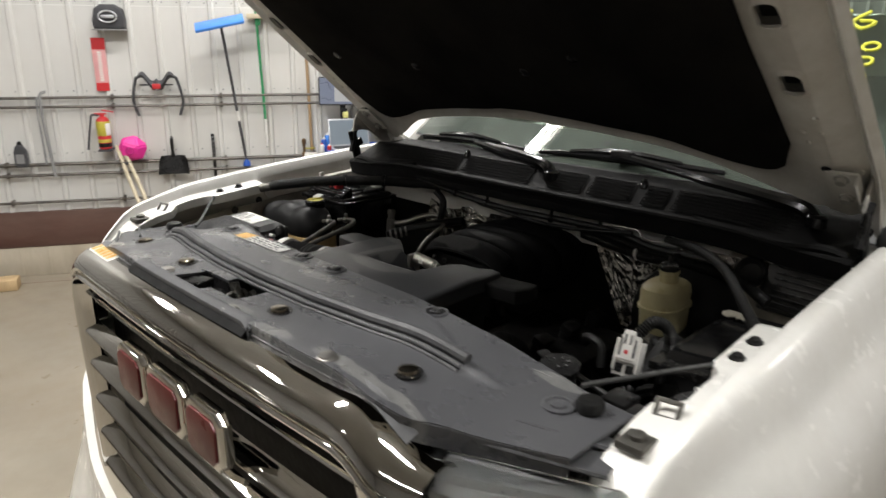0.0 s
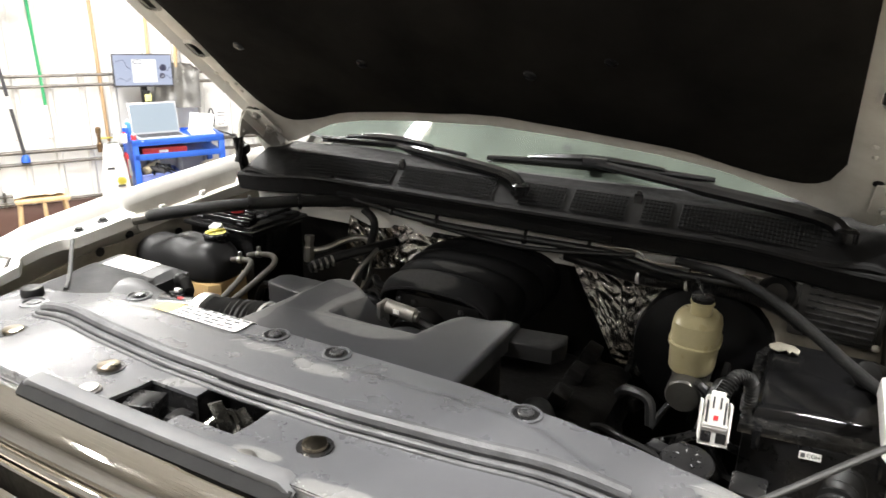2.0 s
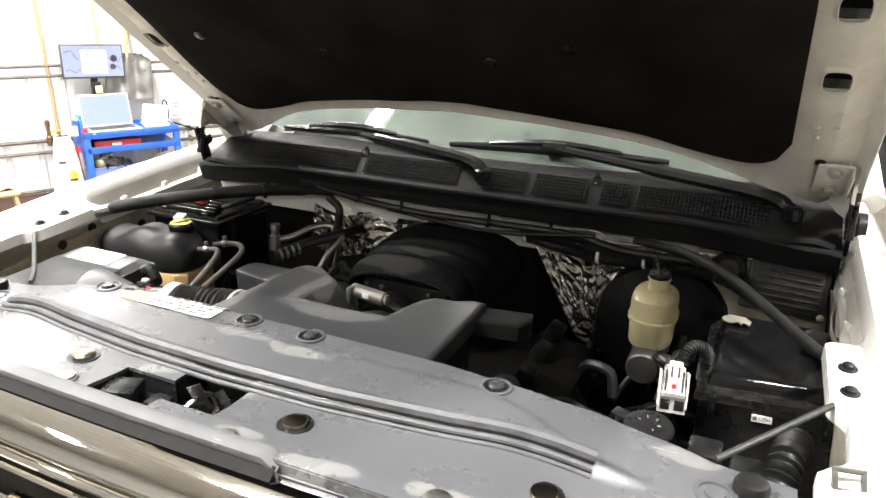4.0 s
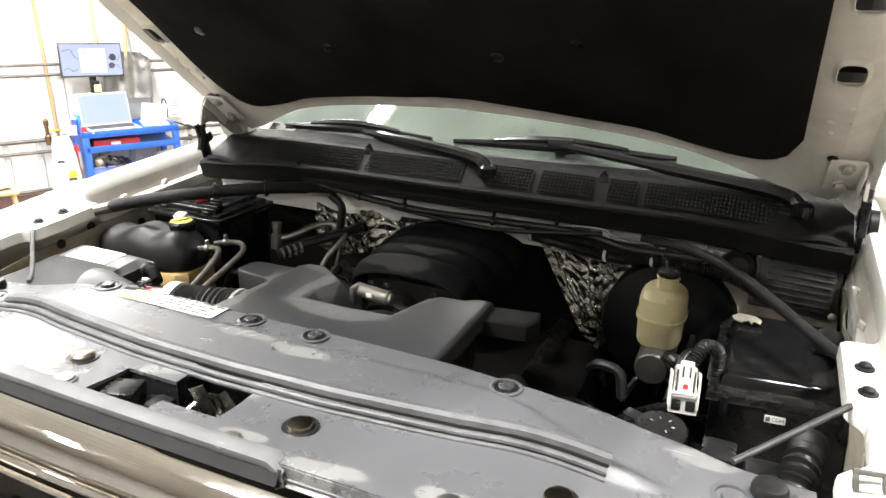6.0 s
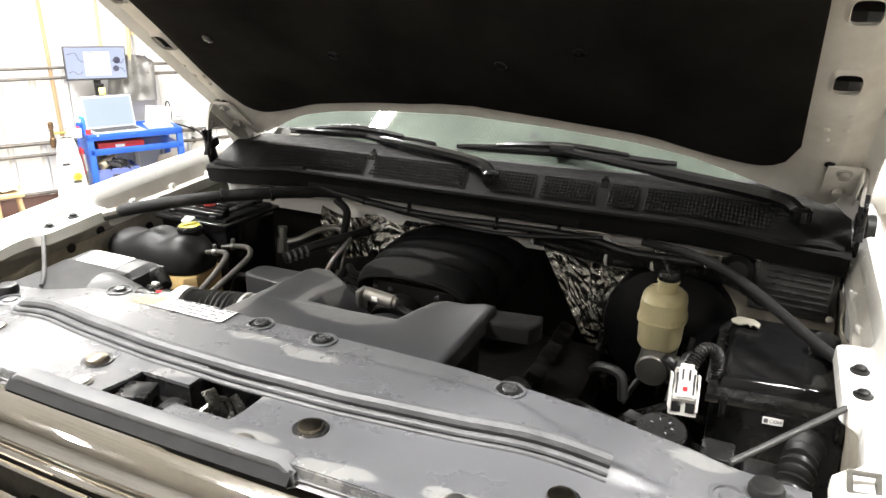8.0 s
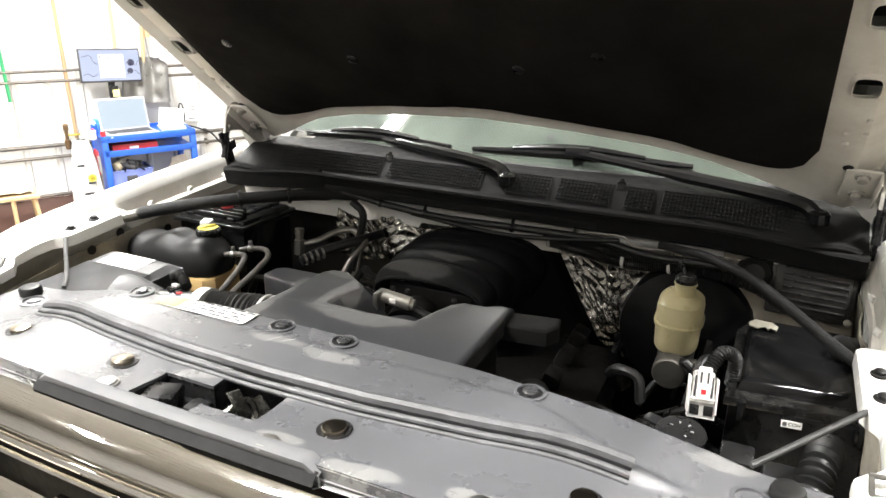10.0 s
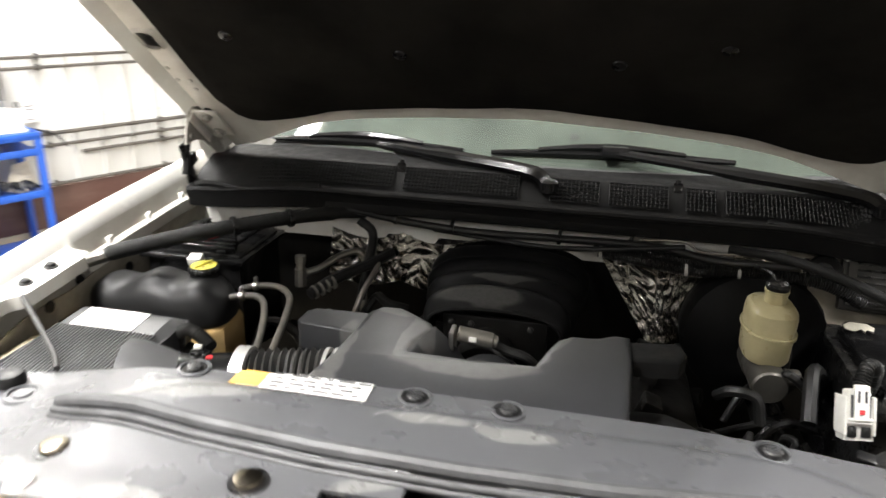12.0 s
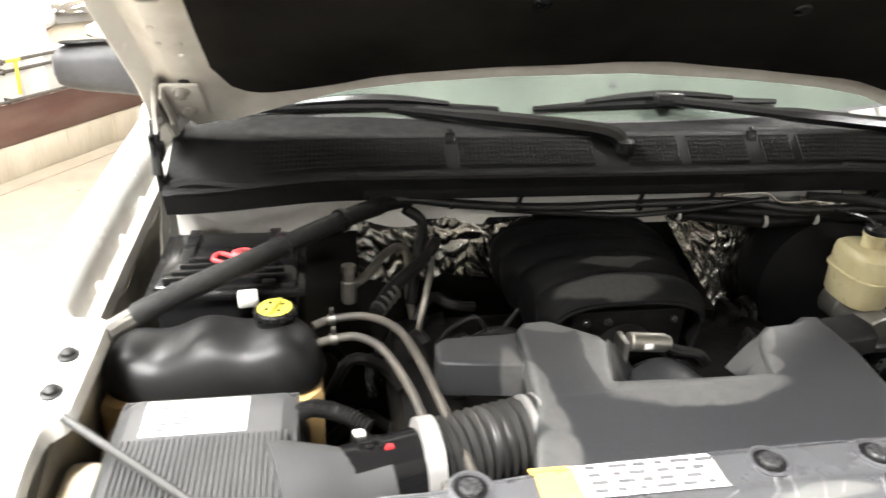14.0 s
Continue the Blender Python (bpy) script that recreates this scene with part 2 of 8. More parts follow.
M["orange"] = mat("orange_warning_print", (0.72, 0.42, 0.1), 0.3, var=0.05)
M["yellow_mark"] = mat("yellow_paint_marker", (0.7, 0.72, 0.08), 0.6, var=0.1, scale=60)
# building
M["wall"] = mat("white_painted_steel_sheet", (0.64, 0.635, 0.615), 0.45, var=0.04, scale=2, dirt=(0.5, 0.46, 0.4), dirt_amount=0.3, dirt_scale=1.6, stretch=(1, 1, 0.25), coat=0.1)
M["far_wall"] = mat("pale_wall_sheet", (0.6, 0.59, 0.57), 0.6, var=0.1, scale=1.5)
M["ceiling"] = mat("white_ceiling_sheet", (0.55, 0.545, 0.53), 0.5, var=0.04, scale=1.2)
M["concrete"] = mat("worn_concrete", (0.27, 0.238, 0.187), 0.42, var=0.12, scale=1.3, bump=0.15, bump_scale=60, dirt=(0.25, 0.2, 0.14), dirt_amount=0.5, dirt_scale=1.1, rough_var=0.18)
M["kerb"] = mat("stained_concrete_stem_wall", (0.5, 0.45, 0.36), 0.75, var=0.12, scale=3, bump=0.2, bump_scale=50, dirt=(0.3, 0.24, 0.17), dirt_amount=0.5, dirt_scale=4, stretch=(1, 1, 0.3))
M["brown"] = mat("brown_painted_board", (0.1, 0.048, 0.038), 0.5, var=0.2, scale=3, bump=0.1, bump_scale=60, dirt=(0.2, 0.14, 0.11), dirt_amount=0.4, dirt_scale=5, stretch=(0.3, 1, 1))
M["pipe"] = mat("dark_steel_pipe", (0.09, 0.085, 0.08), 0.4, metal=0.6, var=0.25, scale=10, dirt=(0.25, 0.21, 0.17), dirt_amount=0.5, dirt_scale=9)
M["wood"] = mat("varnished_stick_wood", (0.4, 0.27, 0.15), 0.5, var=0.2, scale=14, stretch=(1, 1, 0.1))
M["pale_wood"] = mat("bare_pine_wood", (0.5, 0.36, 0.2), 0.6, var=0.2, scale=14, stretch=(1, 1, 0.15))
M["blue"] = mat("blue_enamel", (0.02, 0.1, 0.5), 0.35, var=0.1, scale=12, dirt=(0.02, 0.04, 0.12), dirt_amount=0.4)
M["blue_light"] = mat("light_blue_plastic", (0.07, 0.25, 0.72), 0.4, var=0.1, scale=12)
M["bin_blue"] = mat("dusty_blue_bin_plastic", (0.16, 0.21, 0.5), 0.5, var=0.1)
M["green"] = mat("green_enamelled_pole", (0.03, 0.26, 0.1), 0.4, var=0.15, scale=12)
M["pink"] = mat("bright_pink_plastic", (0.85, 0.04, 0.36), 0.42, var=0.06)
M["grey_dark"] = mat("dark_grey_plastic", (0.05, 0.05, 0.055), 0.5, var=0.2, scale=12)
M["grey_mid"] = mat("grey_enamel", (0.25, 0.25, 0.25), 0.5, var=0.15)
M["silver"] = mat("silver_laptop_shell", (0.5, 0.51, 0.53), 0.35, metal=0.5, var=0.04)
M["screen"] = mat("lit_screen", (0.05, 0.06, 0.08), 0.2, var=0.02, emit=(0.66, 0.72, 0.95), emit_strength=0.42)
M["page"] = mat("lit_page", (0.05, 0.05, 0.05), 0.2, var=0.02, emit=(1, 1, 1), emit_strength=0.75)
M["screen_dim"] = mat("lit_laptop_screen", (0.05, 0.06, 0.08), 0.2, var=0.02, emit=(0.7, 0.82, 0.88), emit_strength=0.42)
M["ink"] = mat("dark_screen_shape", (0.02, 0.02, 0.03), 0.3, var=0.02, emit=(0.1, 0.11, 0.3), emit_strength=0.12)
M["bag"] = mat("white_plastic_bag", (0.75, 0.74, 0.7), 0.4, var=0.06, bump=0.5, bump_scale=30)
M["cloth"] = mat("soiled_shop_rag", (0.55, 0.5, 0.42), 0.9, var=0.2, scale=14, bump=0.5, bump_scale=90)
M["tube_glow"] = mat("lit_tube", (0.8, 0.8, 0.8), 0.4, var=0.01, emit=(1.0, 0.965, 0.9), emit_strength=26)
M["tyre"] = mat("tyre_rubber", (0.02, 0.02, 0.02), 0.8, var=0.2)
M["dash"] = mat("dark_dashboard", (0.03, 0.03, 0.03), 0.7, var=0.2)
M["lens"] = mat("clear_lamp_lens", (0.9, 0.93, 0.95), 0.08, var=0.01, trans=1.0, ior=1.4)


def windshield_glass():
    m = bpy.data.materials.new("dusty_green_glass")
    m.use_nodes = True
    N, L = m.node_tree.nodes, m.node_tree.links
    N.clear()
    out, clear, gloss, dust = N.new("ShaderNodeOutputMaterial"), N.new("ShaderNodeBsdfTransparent"), N.new("ShaderNodeBsdfGlossy"), N.new("ShaderNodeBsdfDiffuse")
    clear.inputs[0].default_value = (0.5, 0.62, 0.55, 1)
    gloss.inputs["Roughness"].default_value = 0.03
    dust.inputs[0].default_value = (0.56, 0.64, 0.5, 1)
    fr = N.new("ShaderNodeFresnel")
    fr.inputs[0].default_value = 1.52
    a, c = N.new("ShaderNodeMixShader"), N.new("ShaderNodeMixShader")
    co, nz, rm = N.new("ShaderNodeTexCoord"), N.new("ShaderNodeTexNoise"), N.new("ShaderNodeMapRange")
    nz.inputs["Scale"].default_value, nz.inputs["Detail"].default_value = 7, 8
    rm.inputs[1].default_value, rm.inputs[2].default_value, rm.inputs[3].default_value, rm.inputs[4].default_value = 0.35, 0.65, 0.02, 0.06
    wipe = N.new("ShaderNodeMapping")
    wipe.inputs["Rotation"].default_value, wipe.inputs["Scale"].default_value = (0, 0, radians(24)), (0.9, 0.5, 0.5)
    L.new(co.outputs["Object"], wipe.inputs["Vector"])
    L.new(wipe.outputs[0], nz.inputs["Vector"])
    L.new(nz.outputs["Fac"], rm.inputs[0])
    L.new(rm.outputs[0], a.inputs[0])
    L.new(clear.outputs[0], a.inputs[1])
    L.new(dust.outputs[0], a.inputs[2])
    L.new(fr.outputs[0], c.inputs[0])
    L.new(a.outputs[0], c.inputs[1])
    L.new(gloss.outputs[0], c.inputs[2])
    L.new(c.outputs[0], out.inputs[0])
    return m


M["glass"] = windshield_glass()


# ---------------------------------------------------------------- mesh helpers
def V(*a):
    return Vector(a)


def part(name, bm, material, parent=None, label="", smooth=35, m=None):
    bmesh.ops.recalc_face_normals(bm, faces=bm.faces)
    me = bpy.data.meshes.new(name)
    bm.to_mesh(me)
    bm.free()
    mats = material if isinstance(material, (list, tuple)) else [material]
    for k in mats:
        me.materials.append(M[k])
    if smooth:
        me.polygons.foreach_set("use_smooth", [True] * len(me.polygons))
        me.set_sharp_from_angle(angle=radians(smooth))
    ob = new(name, me)
    if m is not None:
        ob.matrix_basis = m
    if parent:
        ob.parent = parent
    if label:
        ob["label"] = label
    return ob


def thing(name, label, category, m=None, group="", kind=""):
    ob = new(name)
    ob.empty_display_size = 0.05
    if m is not None:
        ob.matrix_basis = m
    return tagged(ob, label, category, group, kind)


def nb():
    return bmesh.new()


def box(bm, x0, x1, y0, y1, z0, z1, bev=0.003, m=None, seg=2):
    mm = (m or Matrix()) @ Matrix.LocRotScale(((x0 + x1) / 2, (y0 + y1) / 2, (z0 + z1) / 2), None, (abs(x1 - x0), abs(y1 - y0), abs(z1 - z0)))
    r = bmesh.ops.create_cube(bm, size=1, matrix=mm)
    vs = r["verts"]
    if bev:
        es = {e for v in vs for e in v.link_edges}
        bmesh.ops.bevel(bm, geom=list(es), offset=bev, segments=seg, affect="EDGES", profile=0.5)
    return bm


def prism(bm, pts, z0, z1, bev=0.004, m=None, seg=2, taper=1.0):
    m = m or Matrix()
    lo = [bm.verts.new(m @ Vector((x, y, z0))) for x, y in pts]
    cx, cy = sum(p[0] for p in pts) / len(pts), sum(p[1] for p in pts) / len(pts)
    hi = [bm.verts.new(m @ Vector((cx + (x - cx) * taper, cy + (y - cy) * taper, z1))) for x, y in pts]
    fs = [bm.faces.new(hi), bm.faces.new(lo[::-1])]
    k = len(pts)
    for i in range(k):
        fs.append(bm.faces.new((lo[i], lo[(i + 1) % k], hi[(i + 1) % k], hi[i])))
    if bev:
        bmesh.ops.bevel(bm, geom=list(fs[0].edges), offset=bev, segments=seg, affect="EDGES", profile=0.5)
    return bm


def pillow(bm, pts, z0, z1, r, drop=0.6, seg=5):
    """A block over an outline whose top rolls over in a wide soft shoulder; r: its width."""
    n = len(pts)
    ps = [Vector(p) for p in pts]
    if sum(ps[i].x * ps[(i + 1) % n].y - ps[(i + 1) % n].x * ps[i].y for i in range(n)) < 0:
        ps = ps[::-1]
    mit = []
    for i in range(n):
        a, b = (ps[i] - ps[i - 1]).normalized(), (ps[(i + 1) % n] - ps[i]).normalized()
        na, nb_ = Vector((-a.y, a.x)), Vector((-b.y, b.x))
        m_ = (na + nb_).normalized()
        mit.append(m_ / max(0.6, m_.dot(na)))
    rings = [(0, z0), (0, z1 - drop * r)] + [(r * (1 - math.cos(k / seg * 1.5708)), z1 - drop * r * (1 - math.sin(k / seg * 1.5708))) for k in range(1, seg + 1)]
    prev = None
    for d, z in rings:
        cur = [bm.verts.new((ps[i].x + mit[i].x * d, ps[i].y + mit[i].y * d, z)) for i in range(n)]
        if prev:
            for i in range(n):
                bm.faces.new((prev[i], prev[(i + 1) % n], cur[(i + 1) % n], cur[i]))
        prev = cur
    for tri in geometry.tessellate_polygon([[Vector((v.co.x, v.co.y, 0)) for v in prev]]):
        bm.faces.new([prev[i] for i in tri])
    bmesh.ops.recalc_face_normals(bm, faces=list(bm.faces))
    return bm


def smooth_path(pts, per=6):
    pts = [Vector(p) for p in pts]
    if len(pts) < 3:
        return pts
    ext = [pts[0] * 2 - pts[1]] + pts + [pts[-1] * 2 - pts[-2]]
    out = []
    for i in range(1, len(ext) - 2):
        a, b, c, d = ext[i - 1:i + 3]
        for k in range(per):
            t = k / per
            out.append(0.5 * ((2 * b) + (c - a) * t + (2 * a - 5 * b + 4 * c - d) * t * t + (3 * b - a - 3 * c + d) * t ** 3))
    return out + [pts[-1]]


def tube(bm, pts, r, n=10, per=6, ring=0.0, pitch=0.008, raw=False):
    """A round tube along a smooth path; ring: depth of the corrugation."""
    ps = [Vector(p) for p in pts] if raw else smooth_path(pts, per)
    if ring:
        dense, acc = [ps[0]], 0
        for a, b in zip(ps, ps[1:]):
            k = max(1, round((b - a).length / (pitch / 4)))
            dense += [a.lerp(b, (j + 1) / k) for j in range(k)]
        ps = dense
    up = Vector((0, 0, 1))
    prev, run = None, 0.0
    last = None
    for i, p in enumerate(ps):
        d = (ps[min(i + 1, len(ps) - 1)] - ps[max(i - 1, 0)]).normalized()
        u = d.cross(up if abs(d.z) < 0.95 else Vector((1, 0, 0))).normalized() if last is None else (last - d * last.dot(d)).normalized()
        last = u
        v = d.cross(u)
        if i:
            run += (p - ps[i - 1]).length
        rr = r[min(i, len(r) - 1)] if isinstance(r, (list, tuple)) else r
        rr += ring * math.sin(run / pitch * 2 * math.pi)
        cur = [bm.verts.new(p + (u * math.cos(2 * math.pi * k / n) + v * math.sin(2 * math.pi * k / n)) * rr) for k in range(n)]
        if prev:
            for k in range(n):
                bm.faces.new((prev[k], prev[(k + 1) % n], cur[(k + 1) % n], cur[k]))
        else:
            bm.faces.new(cur[::-1])
        prev = cur
    bm.faces.new(prev)
    return bm


def lathe(bm, prof, m=None, n=20):
    """A turned shape about local z from (radius, height) pairs."""
    m = m or Matrix()
    prev = None
    for r, z in prof:
        cur = [bm.verts.new(m @ Vector((max(r, 1e-5) * math.cos(2 * math.pi * k / n), max(r, 1e-5) * math.sin(2 * math.pi * k / n), z))) for k in range(n)]
        if prev:
            for k in range(n):
                bm.faces.new((prev[k], prev[(k + 1) % n], cur[(k + 1) % n], cur[k]))
        else:
            bm.faces.new(cur[::-1])
        prev = cur
    bm.faces.new(prev)
    return bm


def sheet(bm, us, vs, fn, thick=0.0, skip=None):
    """A surface fn(u, v) over two lists; skip(u, v) cuts a hole; thick: metres, behind the surface."""
    g = [[bm.verts.new(fn(u, v)) for v in vs] for u in us]
    fs = []
    for i in range(len(us) - 1):
        for j in range(len(vs) - 1):
            if skip and skip((us[i] + us[i + 1]) / 2, (vs[j] + vs[j + 1]) / 2):
                continue
            fs.append(bm.faces.new((g[i][j], g[i + 1][j], g[i + 1][j + 1], g[i][j + 1])))
    if thick:
        bmesh.ops.recalc_face_normals(bm, faces=fs)
        bmesh.ops.solidify(bm, geom=fs, thickness=thick)
    loose = [v for v in bm.verts if not v.link_faces]
    bmesh.ops.delete(bm, geom=loose, context="VERTS")
    return bm


def lin(a, b, n):
    return [a + (b - a) * i / n for i in range(n + 1)]


def curve_of(pairs):
    """A smooth function through (x, y) pairs."""
    xs, ys = zip(*pairs)

    def f(x):
        if x <= xs[0]:
            return ys[0]
        for i in range(len(xs) - 1):
            if x <= xs[i + 1]:
                t = (x - xs[i]) / (xs[i + 1] - xs[i])
                return ys[i] + (ys[i + 1] - ys[i]) * t
        return ys[-1]
    return f


def sstep(a, b, x):
    t = min(1, max(0, (x - a) / (b - a)))
    return t * t * (3 - 2 * t)


def axis(p, d):
    """A frame at p whose z points along d."""
    return Matrix.Translation(p) @ Vector(d).to_track_quat("Z", "Y").to_matrix().to_4x4()


# ---------------------------------------------------------------- the workshop
S0, S1, D1 = -8.0, 10.0, -15.0


def build_room():
    bm = nb()
    sheet(bm, lin(S0 - 0.2, S1 + 0.2, 36), lin(D1 - 0.2, 0.2, 24), lambda s, d: (s, d, 0))
    bmesh.ops.solidify(bm, geom=list(bm.faces), thickness=0.2)
    for v in bm.verts:
        v.co.z = 0 if v.co.z > -0.05 else -0.2
    tagged(part("floor", bm, "concrete", m=BW), "worn tan concrete workshop floor with stains", "floor", kind="structure")
    # saw cut in the slab along the wall
    bm = nb()
    box(bm, S0, S1, -0.212, -0.206, 0.0, 0.0015, 0)
    tagged(part("floor_joint", bm, "brown", m=BW), "thin dark expansion joint in the concrete floor", "joint", kind="structure")
    bm = nb()
    box(bm, S0, S1, D1, 0, CEIL, CEIL + 0.15, 0)
    for k in range(30):
        s = S0 + 0.3 + k * 0.6
        box(bm, s, s + 0.03, D1, -0.02, CEIL - 0.025, CEIL - 0.002, 0)
    tagged(part("ceiling", bm, "ceiling", m=BW), "white ribbed sheet-metal workshop ceiling", "ceiling", kind="structure")
    # ribbed steel sheet of the tool wall, hung above a brown board and a concrete stem wall
    bm = nb()
    us, prof = [], []
    s = S0
    while s < S1:
        prof += [(s, 0), (s + 0.150, 0), (s + 0.162, -0.022), (s + 0.184, -0.022), (s + 0.196, 0)]
        s += 0.2
    prof.append((S1, 0))
    g = [[bm.verts.new((a, b, z)) for z in (0.52, 2.058, 2.062, CEIL)] for a, b in prof]
    for j in range(len(g)):
        for k in (2, 3):
            g[j][k].co.y += 0.004
    for a, b in zip(g, g[1:]):
        for k in range(3):
            bm.faces.new((a[k], b[k], b[k + 1], a[k + 1]))
    wall = tagged(part("wall_tools", bm, "wall", m=BW, smooth=0), "white ribbed steel wall sheet with rows of screws", "wall", kind="structure")
    bm = nb()
    box(bm, S0, S1, 0.03, 0.18, 0, CEIL, 0)
    part("wall_core", bm, "wall", wall)
    bm = nb()
    for z in (2.09, 1.44, 0.97):
        for k in range(-10, 40):
            for o in (0.02, 0.13):
                lathe(bm, [(0.006, 0), (0.006, 0.003), (0.003, 0.006)], axis((k * 0.2 + o, 0.002, z), (0, -1, 0)), 6)
    part("screw", bm, "grey_mid", wall)
    bm = nb()
    box(bm, S0, S1, -0.035, 0.03, 0.24, 0.522, 0.006)
    tagged(part("brown_board", bm, "brown", m=BW), "dark brown painted splash board along the wall", "board", kind="structure")
    bm = nb()
    box(bm, S0, S1, -0.03, 0.03, 0.0, 0.238, 0.006)
    rnd = random.Random(5)
    for k in range(70):
        a = S0 + 0.2 + k * 0.25 + rnd.uniform(-0.04, 0.04)
        box(bm, a, a + 0.012, -0.034, -0.03, 0.0, 0.237, 0.001)
    tagged(part("stem_wall", bm, "kerb", m=BW), "pale stained concrete stem wall at the floor", "wall", kind="structure")
    for n, a in (("wall_back", (S0 - 0.15, S1 + 0.15, D1 - 0.15, D1)), ("wall_west", (S0 - 0.15, S0, D1, 0.18)), ("wall_east", (S1, S1 + 0.15, D1, 0.18))):
        bm = nb()
        box(bm, *a, 0, CEIL, 0)
        for z in (1.2, 2.4, 3.6):
            if n == "wall_back":
                box(bm, S0, S1, D1, D1 + 0.03, z, z + 0.08, 0.004)
        tagged(part(n, bm, "far_wall", m=BW), "plain pale workshop wall", "wall", kind="structure")


def build_wall_pipes():
    for name, z, s0, s1, r in (("rail", 1.395, -8, 4.2, 0.011), ("rail", 1.327, -8, 4.2, 0.011), ("rail", 0.893, -8, 4.2, 0.014), ("rail", 0.812, -8, 10, 0.012),
                               ("rail", 0.745, 3.4, 10, 0.012), ("rail", 0.545, 0.9, 10, 0.012), ("rail", 0.600, -8, 1.9, 0.011)):
        root = thing("wall_pipe", "thin dark steel pipe clipped along the white wall", "pipe", BW @ pose((s0 + s1) / 2, -0.05, z), "pipes along the wall")
        h = (s1 - s0) / 2
        bm = nb()
        tube(bm, [(-h, 0, 0), (h, 0, 0)], r, 8, raw=True)
        part("pipe", bm, "pipe", root)
        k = math.ceil(s0 / 0.8)
        while k * 0.8 < s1:
            if -1 < k * 0.8 < 7:
                bm = nb()
                box(bm, -0.009, 0.009, -0.012, 0.05, -0.02, 0.02, 0.003, m=pose(k * 0.8 - (s0 + s1) / 2, 0, 0))
                part("clip", bm, "pipe", root)
            k += 1


def build_lamps():
    for s, d, watts in LAMPS:
        root = thing("ceiling_light", "twin tube light fixture with a white tray on the ceiling", "ceiling light", BW @ pose(s, d, CEIL - 0.03), "tube lights on the ceiling")
        bm = nb()
        box(bm, -0.63, 0.63, -0.12, 0.12, -0.05, 0.0, 0.008)
        part("tray", bm, "paint", root)
        for y in (-0.06, 0.06):
            bm = nb()
            tube(bm, [(-0.6, y, -0.085), (0.6, y, -0.085)], 0.016, 10, raw=True)
            part("tube", bm, "tube_glow", root)


build_room()
build_wall_pipes()
build_lamps()


# ---------------------------------------------------------------- the pickup truck: body
M["mirror_black"] = mat("textured_black_mirror_plastic", (0.022, 0.022, 0.024), 0.55, var=0.2, scale=20, bump=0.2, bump_scale=300, dirt=(0.06, 0.06, 0.058), dirt_amount=0.3, dirt_scale=12)
truck = thing("pickup_truck", "white pickup truck with its hood raised and engine bay open", "truck")
CX = -0.02
CROWN = curve_of([(-0.94, 1.26), (-0.915, 1.303), (-0.89, 1.34), (-0.86, 1.37), (-0.83, 1.4), (-0.785, 1.423), (-0.65, 1.455), (-0.47, 1.473), (-0.295, 1.486), (-0.075, 1.499), (0.3, 1.517), (0.6, 1.52)])
FLANGE = curve_of([(-0.94, 0.712), (-0.72, 0.716), (-0.7, 0.75), (-0.61, 0.752), (-0.59, 0.732), (-0.435, 0.73), (-0.415, 0.757), (0.6, 0.757)])


